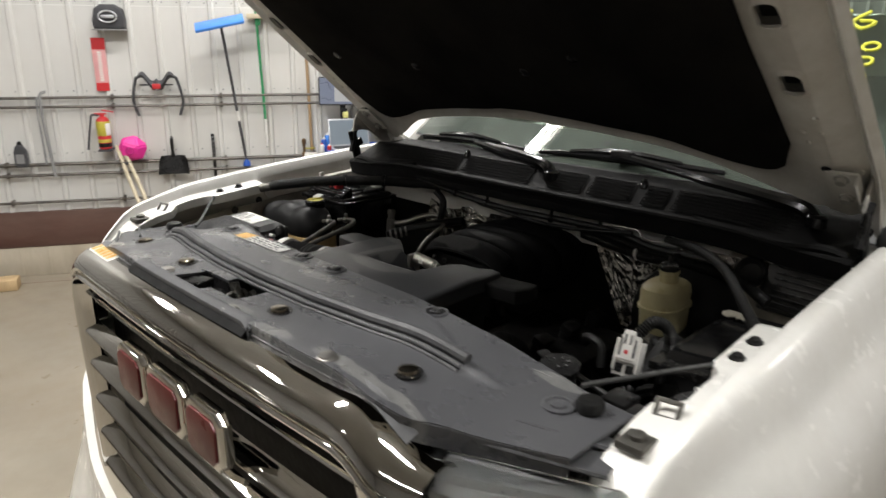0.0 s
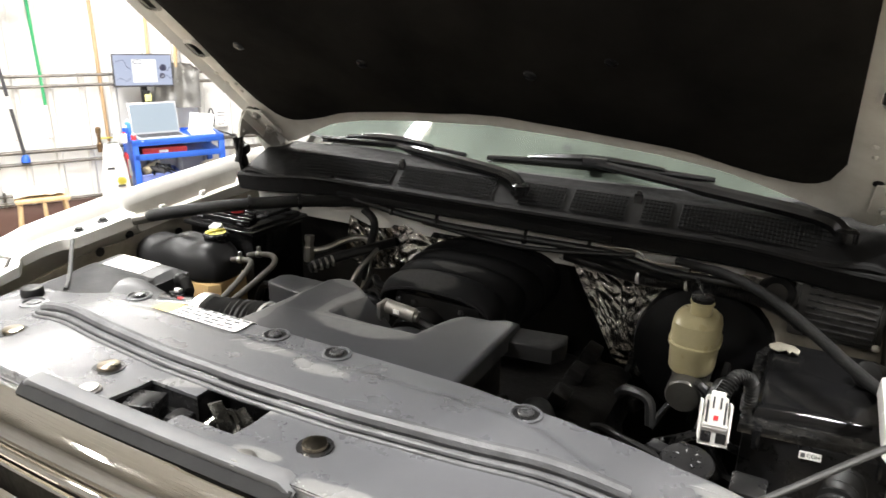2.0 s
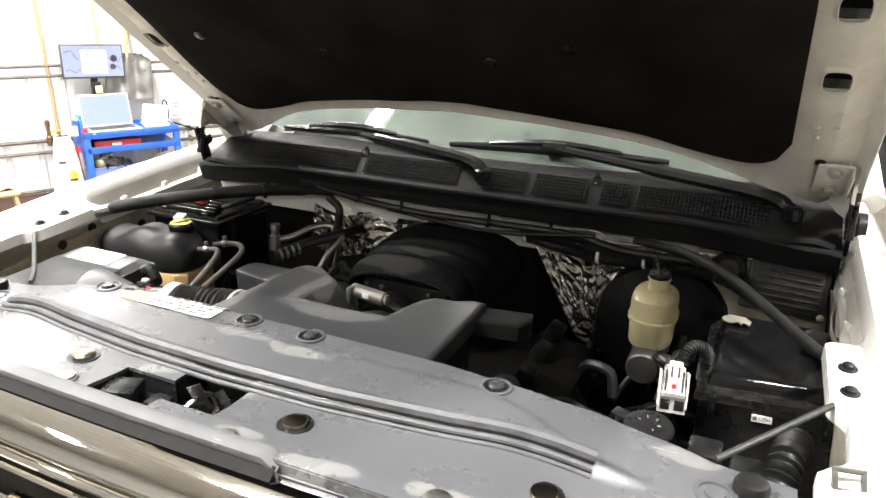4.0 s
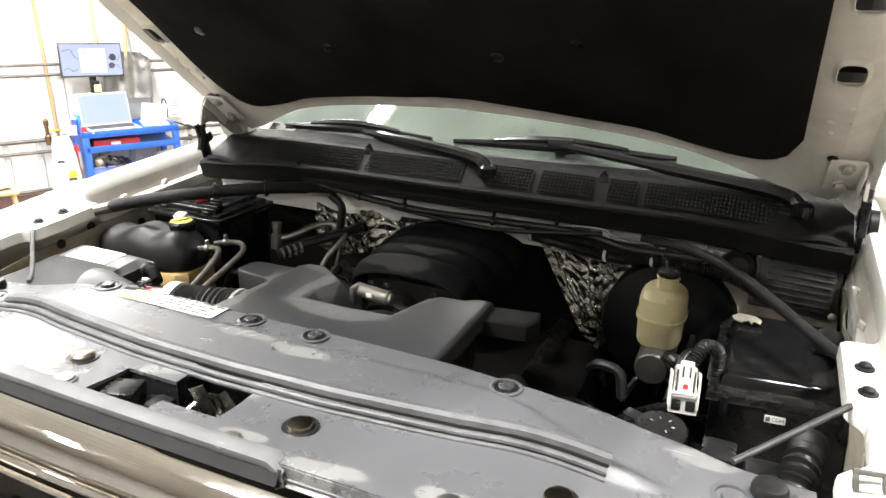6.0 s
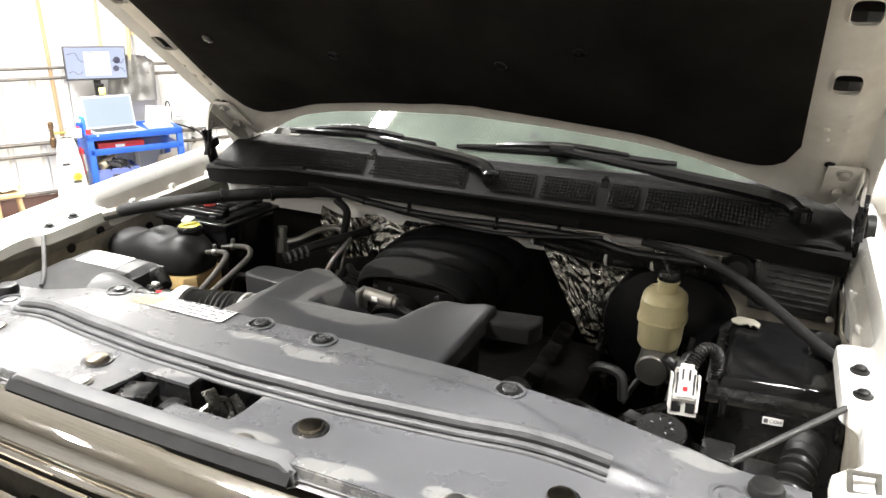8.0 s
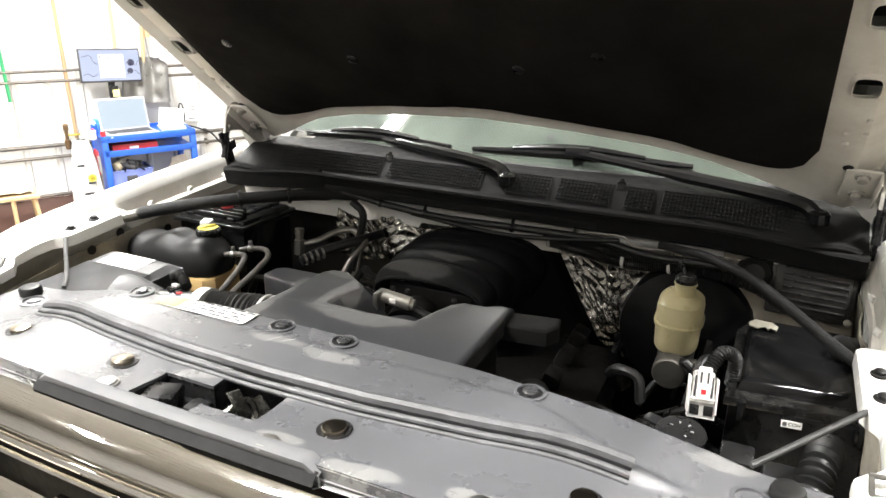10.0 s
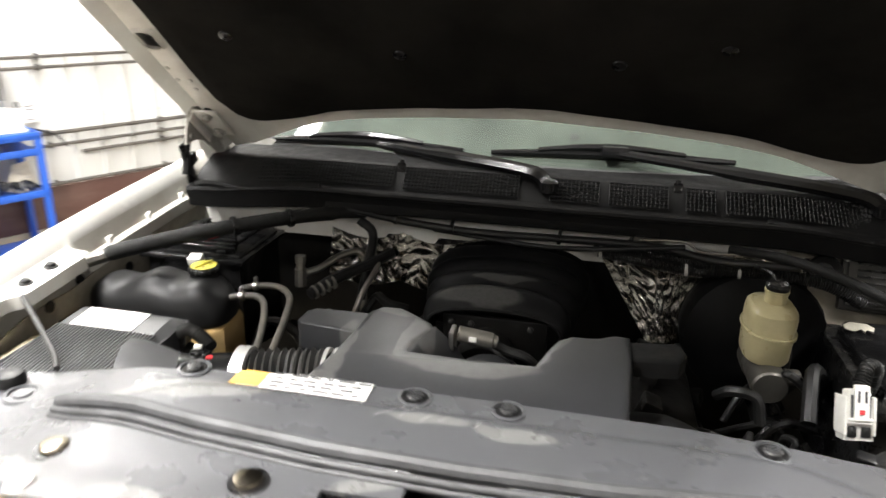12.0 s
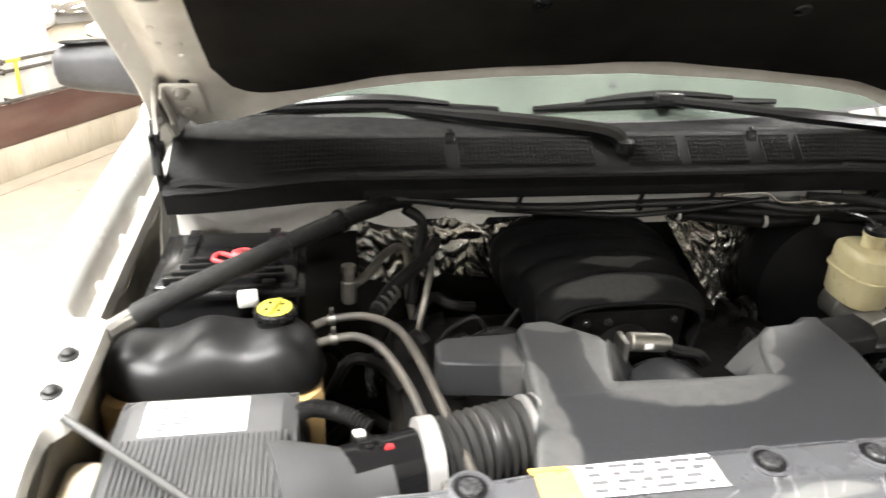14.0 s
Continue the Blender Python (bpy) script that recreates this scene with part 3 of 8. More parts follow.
def fender(side):
    bm = nb()
    # half width and drop below the crown, from the turned-down inner edge of the flange outwards
    sec = [(0.0, -0.062), (0.0, -0.046), (0.001, -0.038), (0.006, -0.035), (0.772, -0.034), (0.778, -0.03), (0.783, -0.012), (0.789, -0.003), (0.797, 0.0), (0.81, -0.001), (0.821, -0.007), (0.83, -0.02), (0.839, -0.04),
           (0.847, -0.062), (0.854, -0.08), (0.864, -0.096), (0.88, -0.114), (0.898, -0.138), (0.914, -0.175), (0.926, -0.23), (0.934, -0.3), (0.938, -0.4), (0.938, -0.51), (0.936, -0.62)]

    def fn(y, i):
        x, dz = sec[i]
        pull = sstep(-0.5, -0.94, y)
        if i > 6:
            x -= (x - 0.78) * 0.72 * pull ** 1.7
        if i < 4:
            x += FLANGE(y) + (0.011 * sstep(-0.4, -0.25, y) if side > 0 else 0.0)
        if i < 5:
            dz -= 0.03 * sstep(-0.435, -0.405, y)
        return (CX + side * x, y, CROWN(y) + dz * (1 - 0.35 * pull))
    ys = sorted(lin(-0.94, 0.6, 54) + [-0.725, -0.705, -0.695, -0.615, -0.605, -0.595, -0.585, -0.445, -0.438, -0.43, -0.424, -0.418, -0.411])
    sheet(bm, ys, list(range(len(sec))), lambda y, i: fn(y, i), 0.004)
    # rear inner lip takes the duller white: shade and dust put into its colour
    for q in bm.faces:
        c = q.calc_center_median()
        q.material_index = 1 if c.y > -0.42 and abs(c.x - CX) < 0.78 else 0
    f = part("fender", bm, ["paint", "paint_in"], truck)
    for y in (-0.503, -0.562):
        bm = nb()
        m = pose(CX + side * 0.756, y, CROWN(y) - 0.0335)
        lathe(bm, [(0.0125, -0.002), (0.0125, 0.001), (0.008, 0.002), (0.008, 0.006), (0.005, 0.008)], m, 12)
        part("fender_bolt", bm, "rubber", f)
    for y in (-0.33, -0.2, -0.07):
        bm = nb()
        box(bm, -0.004, 0.004, -0.01, 0.01, 0, 0.012, 0.002, m=pose(CX + side * 0.77, y, CROWN(y) - 0.065, 0, 0, 20))
        part("tab", bm, "paint", f)
    # hood catch bracket
    bm = nb()
    for q in ((-0.022, -0.014, -0.003, 0.003, 0, 0.034), (0.014, 0.022, -0.003, 0.003, 0, 0.034), (-0.022, 0.022, -0.003, 0.003, 0.028, 0.036), (-0.022, 0.022, -0.003, 0.003, -0.002, 0.008)):
        box(bm, *q, 0.0015, m=pose(0, 0, 0, -38, 0, 10))
    part("catch_bracket", bm, "cast_dark", f, "grey metal hood bracket", m=pose(CX + side * 0.748, -0.745, CROWN(-0.745) - 0.032) @ Matrix.Scale(0.8, 4))
    bm = nb()
    box(bm, -0.02, 0.02, -0.022, 0.018, 0, 0.012, 0.003)
    lathe(bm, [(0.011, 0.012), (0.011, 0.018), (0.006, 0.02)], None, 14)
    part("catch_base", bm, "cast_dark", f, m=pose(CX + side * 0.742, -0.8, CROWN(-0.8) - 0.03))
    # inner apron
    bm = nb()
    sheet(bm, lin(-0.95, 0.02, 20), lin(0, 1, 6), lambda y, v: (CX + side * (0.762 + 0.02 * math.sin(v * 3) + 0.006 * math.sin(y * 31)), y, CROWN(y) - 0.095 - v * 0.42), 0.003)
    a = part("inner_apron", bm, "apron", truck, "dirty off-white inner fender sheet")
    for y, dz in ((-0.52, 0.1), (-0.44, 0.09), (-0.3, 0.13)):
        bm = nb()
        lathe(bm, [(0.011, 0), (0.011, 0.002), (0.007, 0.002)], axis((CX + side * 0.758, y, CROWN(y) - dz), (-side, 0, 0)), 10)
        part("hole_plug", bm, "black", a)
    # slim brace from fender to radiator support
    bm = nb()
    tube(bm, [(CX + side * 0.742, -0.585, 1.42), (CX + side * 0.728, -0.6, 1.42), (side * 0.62, -0.70, 1.40), (side * 0.592, -0.729, 1.392)], 0.0043, 10, per=4)
    part("brace_rod", bm, "rod_grey", truck)


def hood():
    # hood frame: local x across, y along the hood from its rear edge, z towards the engine
    m = Matrix.Translation((-0.008, -0.068, 1.62)) @ Matrix.Rotation(radians(-2.0), 4, "Z") @ Matrix(((1, 0, 0, 0), (0, -0.764, -0.645, 0), (0, 0.645, -0.764, 0), (0, 0, 0, 1)))
    lip = curve_of([(0, 0.093), (0.2, 0.076), (0.35, 0.052), (0.45, 0.022), (0.53, -0.022), (0.58, -0.055), (0.64, -0.09), (0.70, -0.122), (0.76, -0.14)])
    pad = curve_of([(0, 0.136), (0.04, 0.136), (0.1, 0.127), (0.2, 0.116), (0.3, 0.1), (0.36, 0.09), (0.4, 0.079), (0.46, 0.053), (0.52, 0.032), (0.56, 0.022), (0.59, 0.02), (0.615, 0.034), (0.633, 0.064), (0.64, 0.1)])
    top = 1.04
    holes = [(0.256, 0.308), (0.412, 0.464), (0.568, 0.62), (0.724, 0.776), (0.88, 0.932)]
    rootob = part("hood_skin", sheet(nb(), lin(-0.77, 0.77, 40), lin(0, 1, 24),
                                     lambda x, v: (x, lip(abs(x)) - 0.004 + (1.15 - 0.06 * (x / 0.77) ** 2 - lip(abs(x))) * v, -0.075 - 0.03 * (1 - (x / 0.77) ** 2) * math.sin(v * 2.6 + 0.3) + 0.075 * sstep(0.70, 0.775, abs(x)) + 0.05 * sstep(0.12, 0.0, v)), 0.003),
                  "paint", truck, "raised white hood", m=m)
    # inner frame with its oblong access holes
    bm = nb()
    xs = sorted(set([-x for x in (0.663, 0.703)] + [0.663, 0.703] + [round(v, 4) for v in lin(-0.765, 0.765, 50)]))
    ys = sorted(set([h for p in holes for h in p] + [round(v, 4) for v in lin(0.14, 1.12, 30)]))

    def fz(x, a):
        side_roll = -0.045 * sstep(0.715, 0.765, abs(x)) + 0.01 * math.exp(-((abs(x) - 0.685) / 0.03) ** 2)
        near = a - lip(abs(x))
        return side_roll + (0.012 * math.exp(-(near / 0.02) ** 2) if abs(x) < 0.66 else 0)
    sheet(bm, xs, [0.0, 0.12, 0.3, 0.5, 0.75, 1.0], lambda x, v: (x, lip(abs(x)) + (0.14 - lip(abs(x))) * v, fz(x, lip(abs(x)) + (0.14 - lip(abs(x))) * v)))
    sheet(bm, xs, ys, lambda x, a: (x, a, fz(x, a)), skip=lambda x, a: 0.663 < abs(x) < 0.703 and any(p[0] < a < p[1] for p in holes))
    bmesh.ops.remove_doubles(bm, verts=list(bm.verts), dist=0.0005)
    bmesh.ops.recalc_face_normals(bm, faces=list(bm.faces))
    bmesh.ops.solidify(bm, geom=list(bm.faces), thickness=0.003)
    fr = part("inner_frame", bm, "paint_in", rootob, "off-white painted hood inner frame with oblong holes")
    for sx in (-1, 1):
        for y0, y1 in holes[:4]:
            bm = nb()
            sheet(bm, lin(0, 1, 24), [0, 0.5, 1], lambda u, v: (sx * 0.683 + (0.0195 + 0.006 * v) * math.copysign(abs(math.cos(u * 6.2832)) ** 0.6, math.cos(u * 6.2832)), (y0 + y1) / 2 + (0.0255 + 0.006 * v) * math.copysign(abs(math.sin(u * 6.2832)) ** 0.6, math.sin(u * 6.2832)), 0.012 - 0.006 * v + 0.002), 0.002)
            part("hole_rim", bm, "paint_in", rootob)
            # dark block behind the hole stands in for the shade inside the hood
            part("hole_cavity", box(nb(), sx * 0.683 - 0.026, sx * 0.683 + 0.026, y0 - 0.004, y1 + 0.004, -0.03, -0.014, 0.002), "void", rootob)
        for a, x, r in ((0.04, 0.69, 0.009), (0.12, 0.675, 0.005), (0.15, 0.70, 0.005), (0.15, 0.672, 0.005), (0.19, 0.70, 0.005), (0.005, 0.735, 0.006)):
            bm = nb()
            lathe(bm, [(r, 0), (r, 0.002), (r * 0.6, 0.004)], pose(sx * x, a, fz(x, a) - 0.0005), 10)
            part("weld_dimple", bm, "paint_in" if r < 0.008 else "black", rootob)
    # insulation pad
    bm = nb()
    xs = sorted(set(lin(-0.64, 0.64, 64)))
    sheet(bm, xs, lin(0, 1, 20), lambda x, v: (x, pad(abs(x)) + (top - 0.05 * (abs(x) / 0.64) ** 4 - pad(abs(x))) * v,
                                                0.016 + 0.012 * math.sin(min(1, v * 6) * 1.57) * (1 - sstep(0.6, 0.64, abs(x))) + 0.004 * noise.noise(Vector((x * 4, v * 5, 1)))), 0.012)
    pd = part("insulation_pad", bm, "felt", rootob, "black felt insulation pad")
    rnd = random.Random(4)
    for x, a in ((-0.5, 0.33), (-0.2, 0.3), (0.3, 0.35), (0.05, 0.55), (-0.42, 0.6), (0.45, 0.62), (0.15, 0.3)):
        bm = nb()
        lathe(bm, [(0.012, 0), (0.011, 0.003), (0.004, 0.005)], pose(x, a, 0.028), 12)
        part("pad_clip", bm, "black", rootob)


def hinge(side):
    h = part("hood_hinge", box(nb(), -0.004, 0.004, -0.015, 0.015, -0.07, 0.035, 0.003), "black", truck, "black steel hood hinge", m=pose(side * 0.752, -0.095, 1.535, 14, 0, 0))
    if side > 0:
        bm = nb()
        lathe(bm, [(0.03, 0), (0.03, 0.014), (0.025, 0.018), (0.012, 0.018), (0.012, 0.024), (0.002, 0.026)], axis((0.782, -0.03, 1.503), (-1, 0, 0)), 24)
        part("pivot_disc", bm, "rubber", truck)
    bm = nb()
    prism(bm, [(-0.106, 1.565), (-0.098, 1.60), (-0.084, 1.628), (-0.06, 1.64), (-0.03, 1.636), (-0.006, 1.623), (0.029, 1.585), (0.113, 1.523), (0.088, 1.475), (0.0, 1.535), (-0.04, 1.566), (-0.07, 1.572)], 0, 0.007, 0.0025,
          m=Matrix(((0, 0, -side, side * 0.748), (1, 0, 0, 0), (0, 1, 0, 0), (0, 0, 0, 1))))
    ha = part("hinge_arm", bm, "hinge_grey", truck, "dusty grey steel hinge arm")
    for y, z, r in ((-0.088, 1.58, 0.007), (-0.02, 1.615, 0.008), (0.06, 1.53, 0.006)):
        bm = nb()
        lathe(bm, [(r, 0), (r, 0.004), (r * 0.6, 0.006), (0.001, 0.006)], axis((side * 0.741, y, z), (-side, 0, 0)), 12)
        part("arm_rivet", bm, "steel", ha)
    bm = nb()
    tube(bm, [(side * 0.742, -0.072, 1.606), (side * 0.742, -0.05, 1.618), (side * 0.742, -0.01, 1.598), (side * 0.742, 0.08, 1.512)], 0.005, 8)
    part("pressed_rib", bm, "hinge_grey", ha)
    bm = nb()
    box(bm, -0.028, 0.028, -0.05, 0.05, -0.003, 0.003, 0.002)
    box(bm, side * 0.028 - 0.002, side * 0.028 + 0.002, -0.05, 0.045, -0.003, 0.022, 0.0015)
    mm = Matrix.Translation((side * 0.706, -0.095 if side > 0 else -0.05, 1.605)) @ Matrix(((1, 0, 0, 0), (0, -0.764, -0.645, 0), (0, 0.645, -0.764, 0), (0, 0, 0, 1)))
    pl = part("hinge_plate", bm, "paint_in", truck, m=mm)
    for y in (-0.031, 0.033):
        bm = nb()
        lathe(bm, [(0.014, 0.003), (0.013, 0.006), (0.009, 0.006), (0.009, 0.014), (0.005, 0.015)], pose(0, y, 0), 12)
        part("hinge_bolt", bm, "hinge_grey", pl)
    # short black link between the disc and the arm, with its stop
    bm = nb()
    tube(bm, [(side * 0.75, -0.108, 1.5), (side * 0.75, -0.1, 1.53), (side * 0.75, -0.094, 1.56), (side * 0.75, -0.086, 1.582)], 0.0085, 8)
    box(bm, -0.006, 0.006, -0.016, 0.012, -0.012, 0.012, 0.003, m=pose(side * 0.748, -0.078, 1.53, 20))
    part("hinge_link", bm, "black", truck)


def cowl():
    bm = nb()
    prof = [(-0.09, 1.444), (-0.1, 1.446), (-0.112, 1.452), (-0.122, 1.488), (-0.118, 1.496), (-0.1, 1.498), (-0.094, 1.5), (-0.052, 1.538), (-0.044, 1.541), (0.0, 1.536), (0.075, 1.54)]

    def fn(x, i):
        y, z = prof[i]
        e = sstep(0.45, 0.74, abs(x))
        return (x, y + (0.05 * e if i > 6 else 0.0), z - 0.018 * e)
    sheet(bm, lin(-0.745, 0.745, 60), list(range(len(prof))), fn, 0.004)
    c = part("cowl_panel", bm, "cowl", truck, "black plastic cowl panel")
    # air inlet grilles
    for x0, x1 in ((-0.64, -0.292), (-0.268, -0.03), (0.035, 0.13), (0.15, 0.262), (0.296, 0.35), (0.37, 0.655)):
        bm = nb()

        def at(x, v):
            e = sstep(0.45, 0.74, abs(x))
            return Vector((x, -0.093 + 0.04 * v + 0.05 * e * (0.3 + 0.7 * v), 1.504 + 0.034 * v - 0.022 * e))
        for v in (0.0, 0.17, 0.34, 0.5, 0.67, 0.84, 1.0):
            tube(bm, [at(x, v) + V(0, -0.001, 0.001) for x in lin(x0, x1, 8)], 0.0016, 5, raw=True)
        k = int((x1 - x0) / 0.0075)
        for i in range(k + 1):
            x = x0 + (x1 - x0) * i / k
            tube(bm, [at(x, 0) + V(0, -0.001, 0.001), at(x, 1) + V(0, -0.001, 0.001)], 0.0014, 4, raw=True)
        part("inlet_grille", bm, "cowl", c)
    for x in (-0.28, 0.28):
        bm = nb()
        box(bm, -0.009, 0.009, -0.004, 0.004, -0.012, 0.01, 0.002)
        lathe(bm, [(0.005, 0.0), (0.005, 0.006), (0.002, 0.008)], pose(0, 0, 0.009), 10)
        part("cowl_clip", bm, "gloss_black", c, m=pose(x, -0.054, 1.538, -20))
    # rubber seal on the front lip
    bm = nb()
    tube(bm, [(x, -0.12 - 0.006 * math.cos(x * 3) , 1.494 - 0.022 * sstep(0.45, 0.74, abs(x))) for x in lin(-0.73, 0.73, 30)], 0.007, 8, raw=True)
    part("cowl_seal", bm, "cowl", c)
    # long stiffening panel under the lip
    bm = nb()
    box(bm, -0.43, 0.25, -0.117, -0.109, 1.452, 1.484, 0.003)
    part("cowl_brace", bm, "cowl", c)
    for sx in (-1, 1):
        bm = nb()
        tube(bm, [(sx * 0.73, -0.1, 1.478), (sx * 0.69, -0.112, 1.488), (sx * 0.62, -0.115, 1.482), (sx * 0.55, -0.112, 1.487), (sx * 0.44, -0.114, 1.497)], 0.009, 8)
        part("cowl_wing", bm, "cowl", c)
    # white painted bulkhead edge and firewall
    bm = nb()
    sheet(bm, lin(-0.745, 0.745, 30), [0, 1, 2], lambda x, i: (x, (-0.07, -0.05, -0.03)[i], (1.452, 1.446, 1.362)[i]), 0.004)
    part("bulkhead_edge", bm, "paint", truck, "white painted bulkhead edge")
    # firewall in the near-black tone, its shade put into the colour
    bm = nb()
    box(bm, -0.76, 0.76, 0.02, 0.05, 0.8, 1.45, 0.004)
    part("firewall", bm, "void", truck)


def wiper(pivot, bend, clip, tip0, tip1):
    bm = nb()
    tube(bm, [pivot, bend, Vector(bend).lerp(Vector(clip), 0.55), clip], [0.016] * 6 + [0.0145] * 6 + [0.0105] * 9, 8)
    a = part("wiper_arm", bm, "gloss_black", truck, "black wiper arm")
    lathe(b := nb(), [(0.02, -0.012), (0.02, 0.008), (0.014, 0.013), (0.003, 0.014)], pose(*pivot), 16)
    part("wiper_pivot", b, "gloss_black", a)
    bm = nb()
    box(bm, -0.028, 0.028, -0.011, 0.011, -0.008, 0.014, 0.004)
    d = (Vector(tip1) - Vector(tip0)).normalized()
    mm = Matrix.Translation(clip) @ Matrix.Rotation(math.atan2(d.y, d.x), 4, "Z")
    part("wiper_clip", bm, "gloss_black", a, m=mm)
    bm = nb()
    n = 14
    rail = []
    for i in range(n + 1):
        t = i / n
        rail.append(Vector(tip0).lerp(Vector(tip1), t) + V(0, 0, 0.006 * math.sin(t * math.pi)))
    tube(bm, rail, [0.0055 + 0.0045 * math.sin(i / n * math.pi) for i in range(n + 1)], 8, raw=True)
    bl = part("wiper_blade", bm, "gloss_black", a)
    bm = nb()
    bridge = [Vector(tip0).lerp(Vector(tip1), t) + V(0, -0.004, 0.012 + 0.01 * math.sin((t - 0.2) / 0.6 * math.pi)) for t in lin(0.2, 0.8, 8)]
    tube(bm, bridge, [0.005, 0.006, 0.0075, 0.0085, 0.009, 0.0085, 0.0075, 0.006, 0.005], 6, raw=True)
    part("blade_bridge", bm, "gloss_black", bl)
    bm = nb()
    tube(bm, [p + V(0, 0.0, -0.009) for p in rail], 0.003, 5, raw=True)
    part("rubber_edge", bm, "rubber", bl)


def windshield_z(x, y):
    return 1.538 + 0.68 * (y - 0.03 - 0.085 * (x / 0.63) ** 2)


def cab():
    bm = nb()

    def fn(x, v):
        y = 0.035 + 0.11 * (x / 0.7) ** 2 + 0.78 * v
        k = 1 - 0.12 * v
        return (x * k, y, windshield_z(x, y) - 0.06 * v * v)
    sheet(bm, lin(-0.72, 0.72, 32), lin(0, 1, 16), fn)
    g = part("windshield", bm, "glass", truck, "dusty greenish windshield glass")
    g.visible_shadow = False
    # black frit, widened so it also paints the shaded lower strip of glass
    bm = nb()
    sheet(bm, lin(-0.72, 0.72, 32), [0, 0.5, 1], lambda x, v: Vector(fn(x, 0.0)) + V(0, 0.12 * v - 0.004, 0.12 * v * 0.68 - 0.006))
    part("frit_band", bm, "dash", g)
    # mirror button and small printed sticker inside the glass
    bm = nb()
    lathe(bm, [(0.012, 0), (0.012, 0.004), (0.005, 0.006)], axis(Vector(fn(0.02, 0.17)) + V(0, 0, 0.001), (0, -0.56, 0.83)), 12)
    part("glass_button", bm, "steel", g)
    for k in range(3):
        bm = nb()
        box(bm, -0.009, 0.009, -0.001, 0.001, 0, 0.0008, 0, m=axis(Vector(fn(0.07, 0.09 + 0.006 * k)) + V(0, 0, 0.002), (0, -0.56, 0.83)))
        part("print_bar", bm, "grey_dark", g)
    # yellow marker strokes high on the driver side
    strokes = [[(0.43, 0.80), (0.47, 0.80), (0.44, 0.70)], [(0.52, 0.80), (0.49, 0.74), (0.52, 0.70), (0.545, 0.735), (0.505, 0.745)]]
    for st in strokes:
        bm = nb()
        tube(bm, [Vector(fn(x, v)) + V(0, -0.002, 0.004) for x, v in st], 0.005, 6)
        part("marker_digit", bm, "yellow_mark", g, "yellow paint marker digit")
    for k in range(4):
        bm = nb()
        tube(bm, [Vector(fn(0.565 + 0.02 * math.cos(a), 0.6 - 0.075 * k + 0.02 * math.sin(a))) + V(0, -0.002, 0.004) for a in lin(0, 6.2, 10)], 0.0045, 6, raw=True)
        part("marker_stroke", bm, "yellow_mark", g)
    # interior
    bm = nb()
    sheet(bm, lin(-0.7, 0.7, 16), lin(0, 1, 8), lambda x, v: (x, 0.12 + 0.1 * (x / 0.7) ** 2 + 0.5 * v, 1.50 + 0.05 * math.sin(v * 2.4)), 0.02)
    part("dashboard", bm, "dash", truck)
    for x in (-0.42, 0.42):
        bm = nb()
        prism(bm, [(-0.25, 0), (0.25, 0), (0.24, 0.35), (0.12, 0.42), (0.11, 0.58), (-0.11, 0.58), (-0.12, 0.42), (-0.24, 0.35)], 0, 0.14, 0.03, m=pose(x, 1.35, 1.15, 80, 0, 0))
        part("seat", bm, "grey_mid", truck)
    # roof, pillars and sides
    bm = nb()
    sheet(bm, lin(-0.66, 0.66, 16), lin(0, 1, 16), lambda x, v: (x * (1 + 0.04 * math.sin(v * 3)), 0.8 + 0.05 * (x / 0.66) ** 2 + 1.75 * v, 2.03 + 0.05 * math.sin(min(1, v * 1.3) * 1.9) - 0.03 * (x / 0.66) ** 2), 0.04)
    part("roof", bm, "paint", truck)
    for sx in (-1, 1):
        bm = nb()
        tube(bm, [(sx * 0.80, 0.18, 1.50), (sx * 0.735, 0.5, 1.75), (sx * 0.665, 0.86, 2.0), (sx * 0.665, 1.4, 2.06), (sx * 0.69, 2.4, 2.04)], 0.04, 10)
        part("pillar", bm, "paint", truck)
        bm = nb()
        sheet(bm, lin(0.61, 2.6, 12), lin(0, 1, 8), lambda y, v: (CX + sx * (0.84 + 0.1 * math.sin(min(1, v * 1.6) * 1.57)), y, 1.50 - 0.85 * v), 0.02)
        d = part("door", bm, "paint", truck)
        bm = nb()
        box(bm, CX + sx * 0.93, CX + sx * 0.97, 1.45, 1.65, 1.28, 1.31, 0.006)
        part("door_handle", bm, "chrome", d)
        bm = nb()
        sheet(bm, lin(0.75, 2.35, 8), lin(0, 1, 4), lambda y, v: (CX + sx * (0.84 - 0.13 * v), y + 0.1 * v * (y < 1.0), 1.5 + 0.46 * v), 0.004)
        w = part("side_glass", bm, "glass", truck)
        w.visible_shadow = False
    bm = nb()
    box(bm, -0.99, 0.99, 2.65, 4.6, 0.7, 1.4, 0.05)
    part("cargo_bed", bm, "paint", truck)
    bm = nb()
    box(bm, -0.72, 0.72, 2.5, 2.58, 0.9, 1.98, 0.03)
    part("cab_rear", bm, "paint", truck)
    bm = nb()
    box(bm, -0.9, 0.9, 0.1, 2.6, 0.55, 0.7, 0.03)
    part("cab_floor", bm, "dash", truck)
    for sx in (-1, 1):
        bm = nb()

        def cap(u, v, lo, hi, fat):
            # rounded housing: u round its girth, v from the outer to the inner end
            e = (1 - abs(2 * v - 1) ** 3.2) ** 0.5
            c_, s_ = math.cos(u), math.sin(u)
            z = lo + (hi - lo) * (0.5 + 0.5 * math.copysign(abs(s_) ** 0.7, s_) * (0.35 + 0.65 * e))
            return (sx * (1.065 - 0.27 * v), 0.44 + 0.06 * v - fat * e * math.copysign(abs(c_) ** 0.8, c_), z + 0.012 * math.sin(v * 3.1))
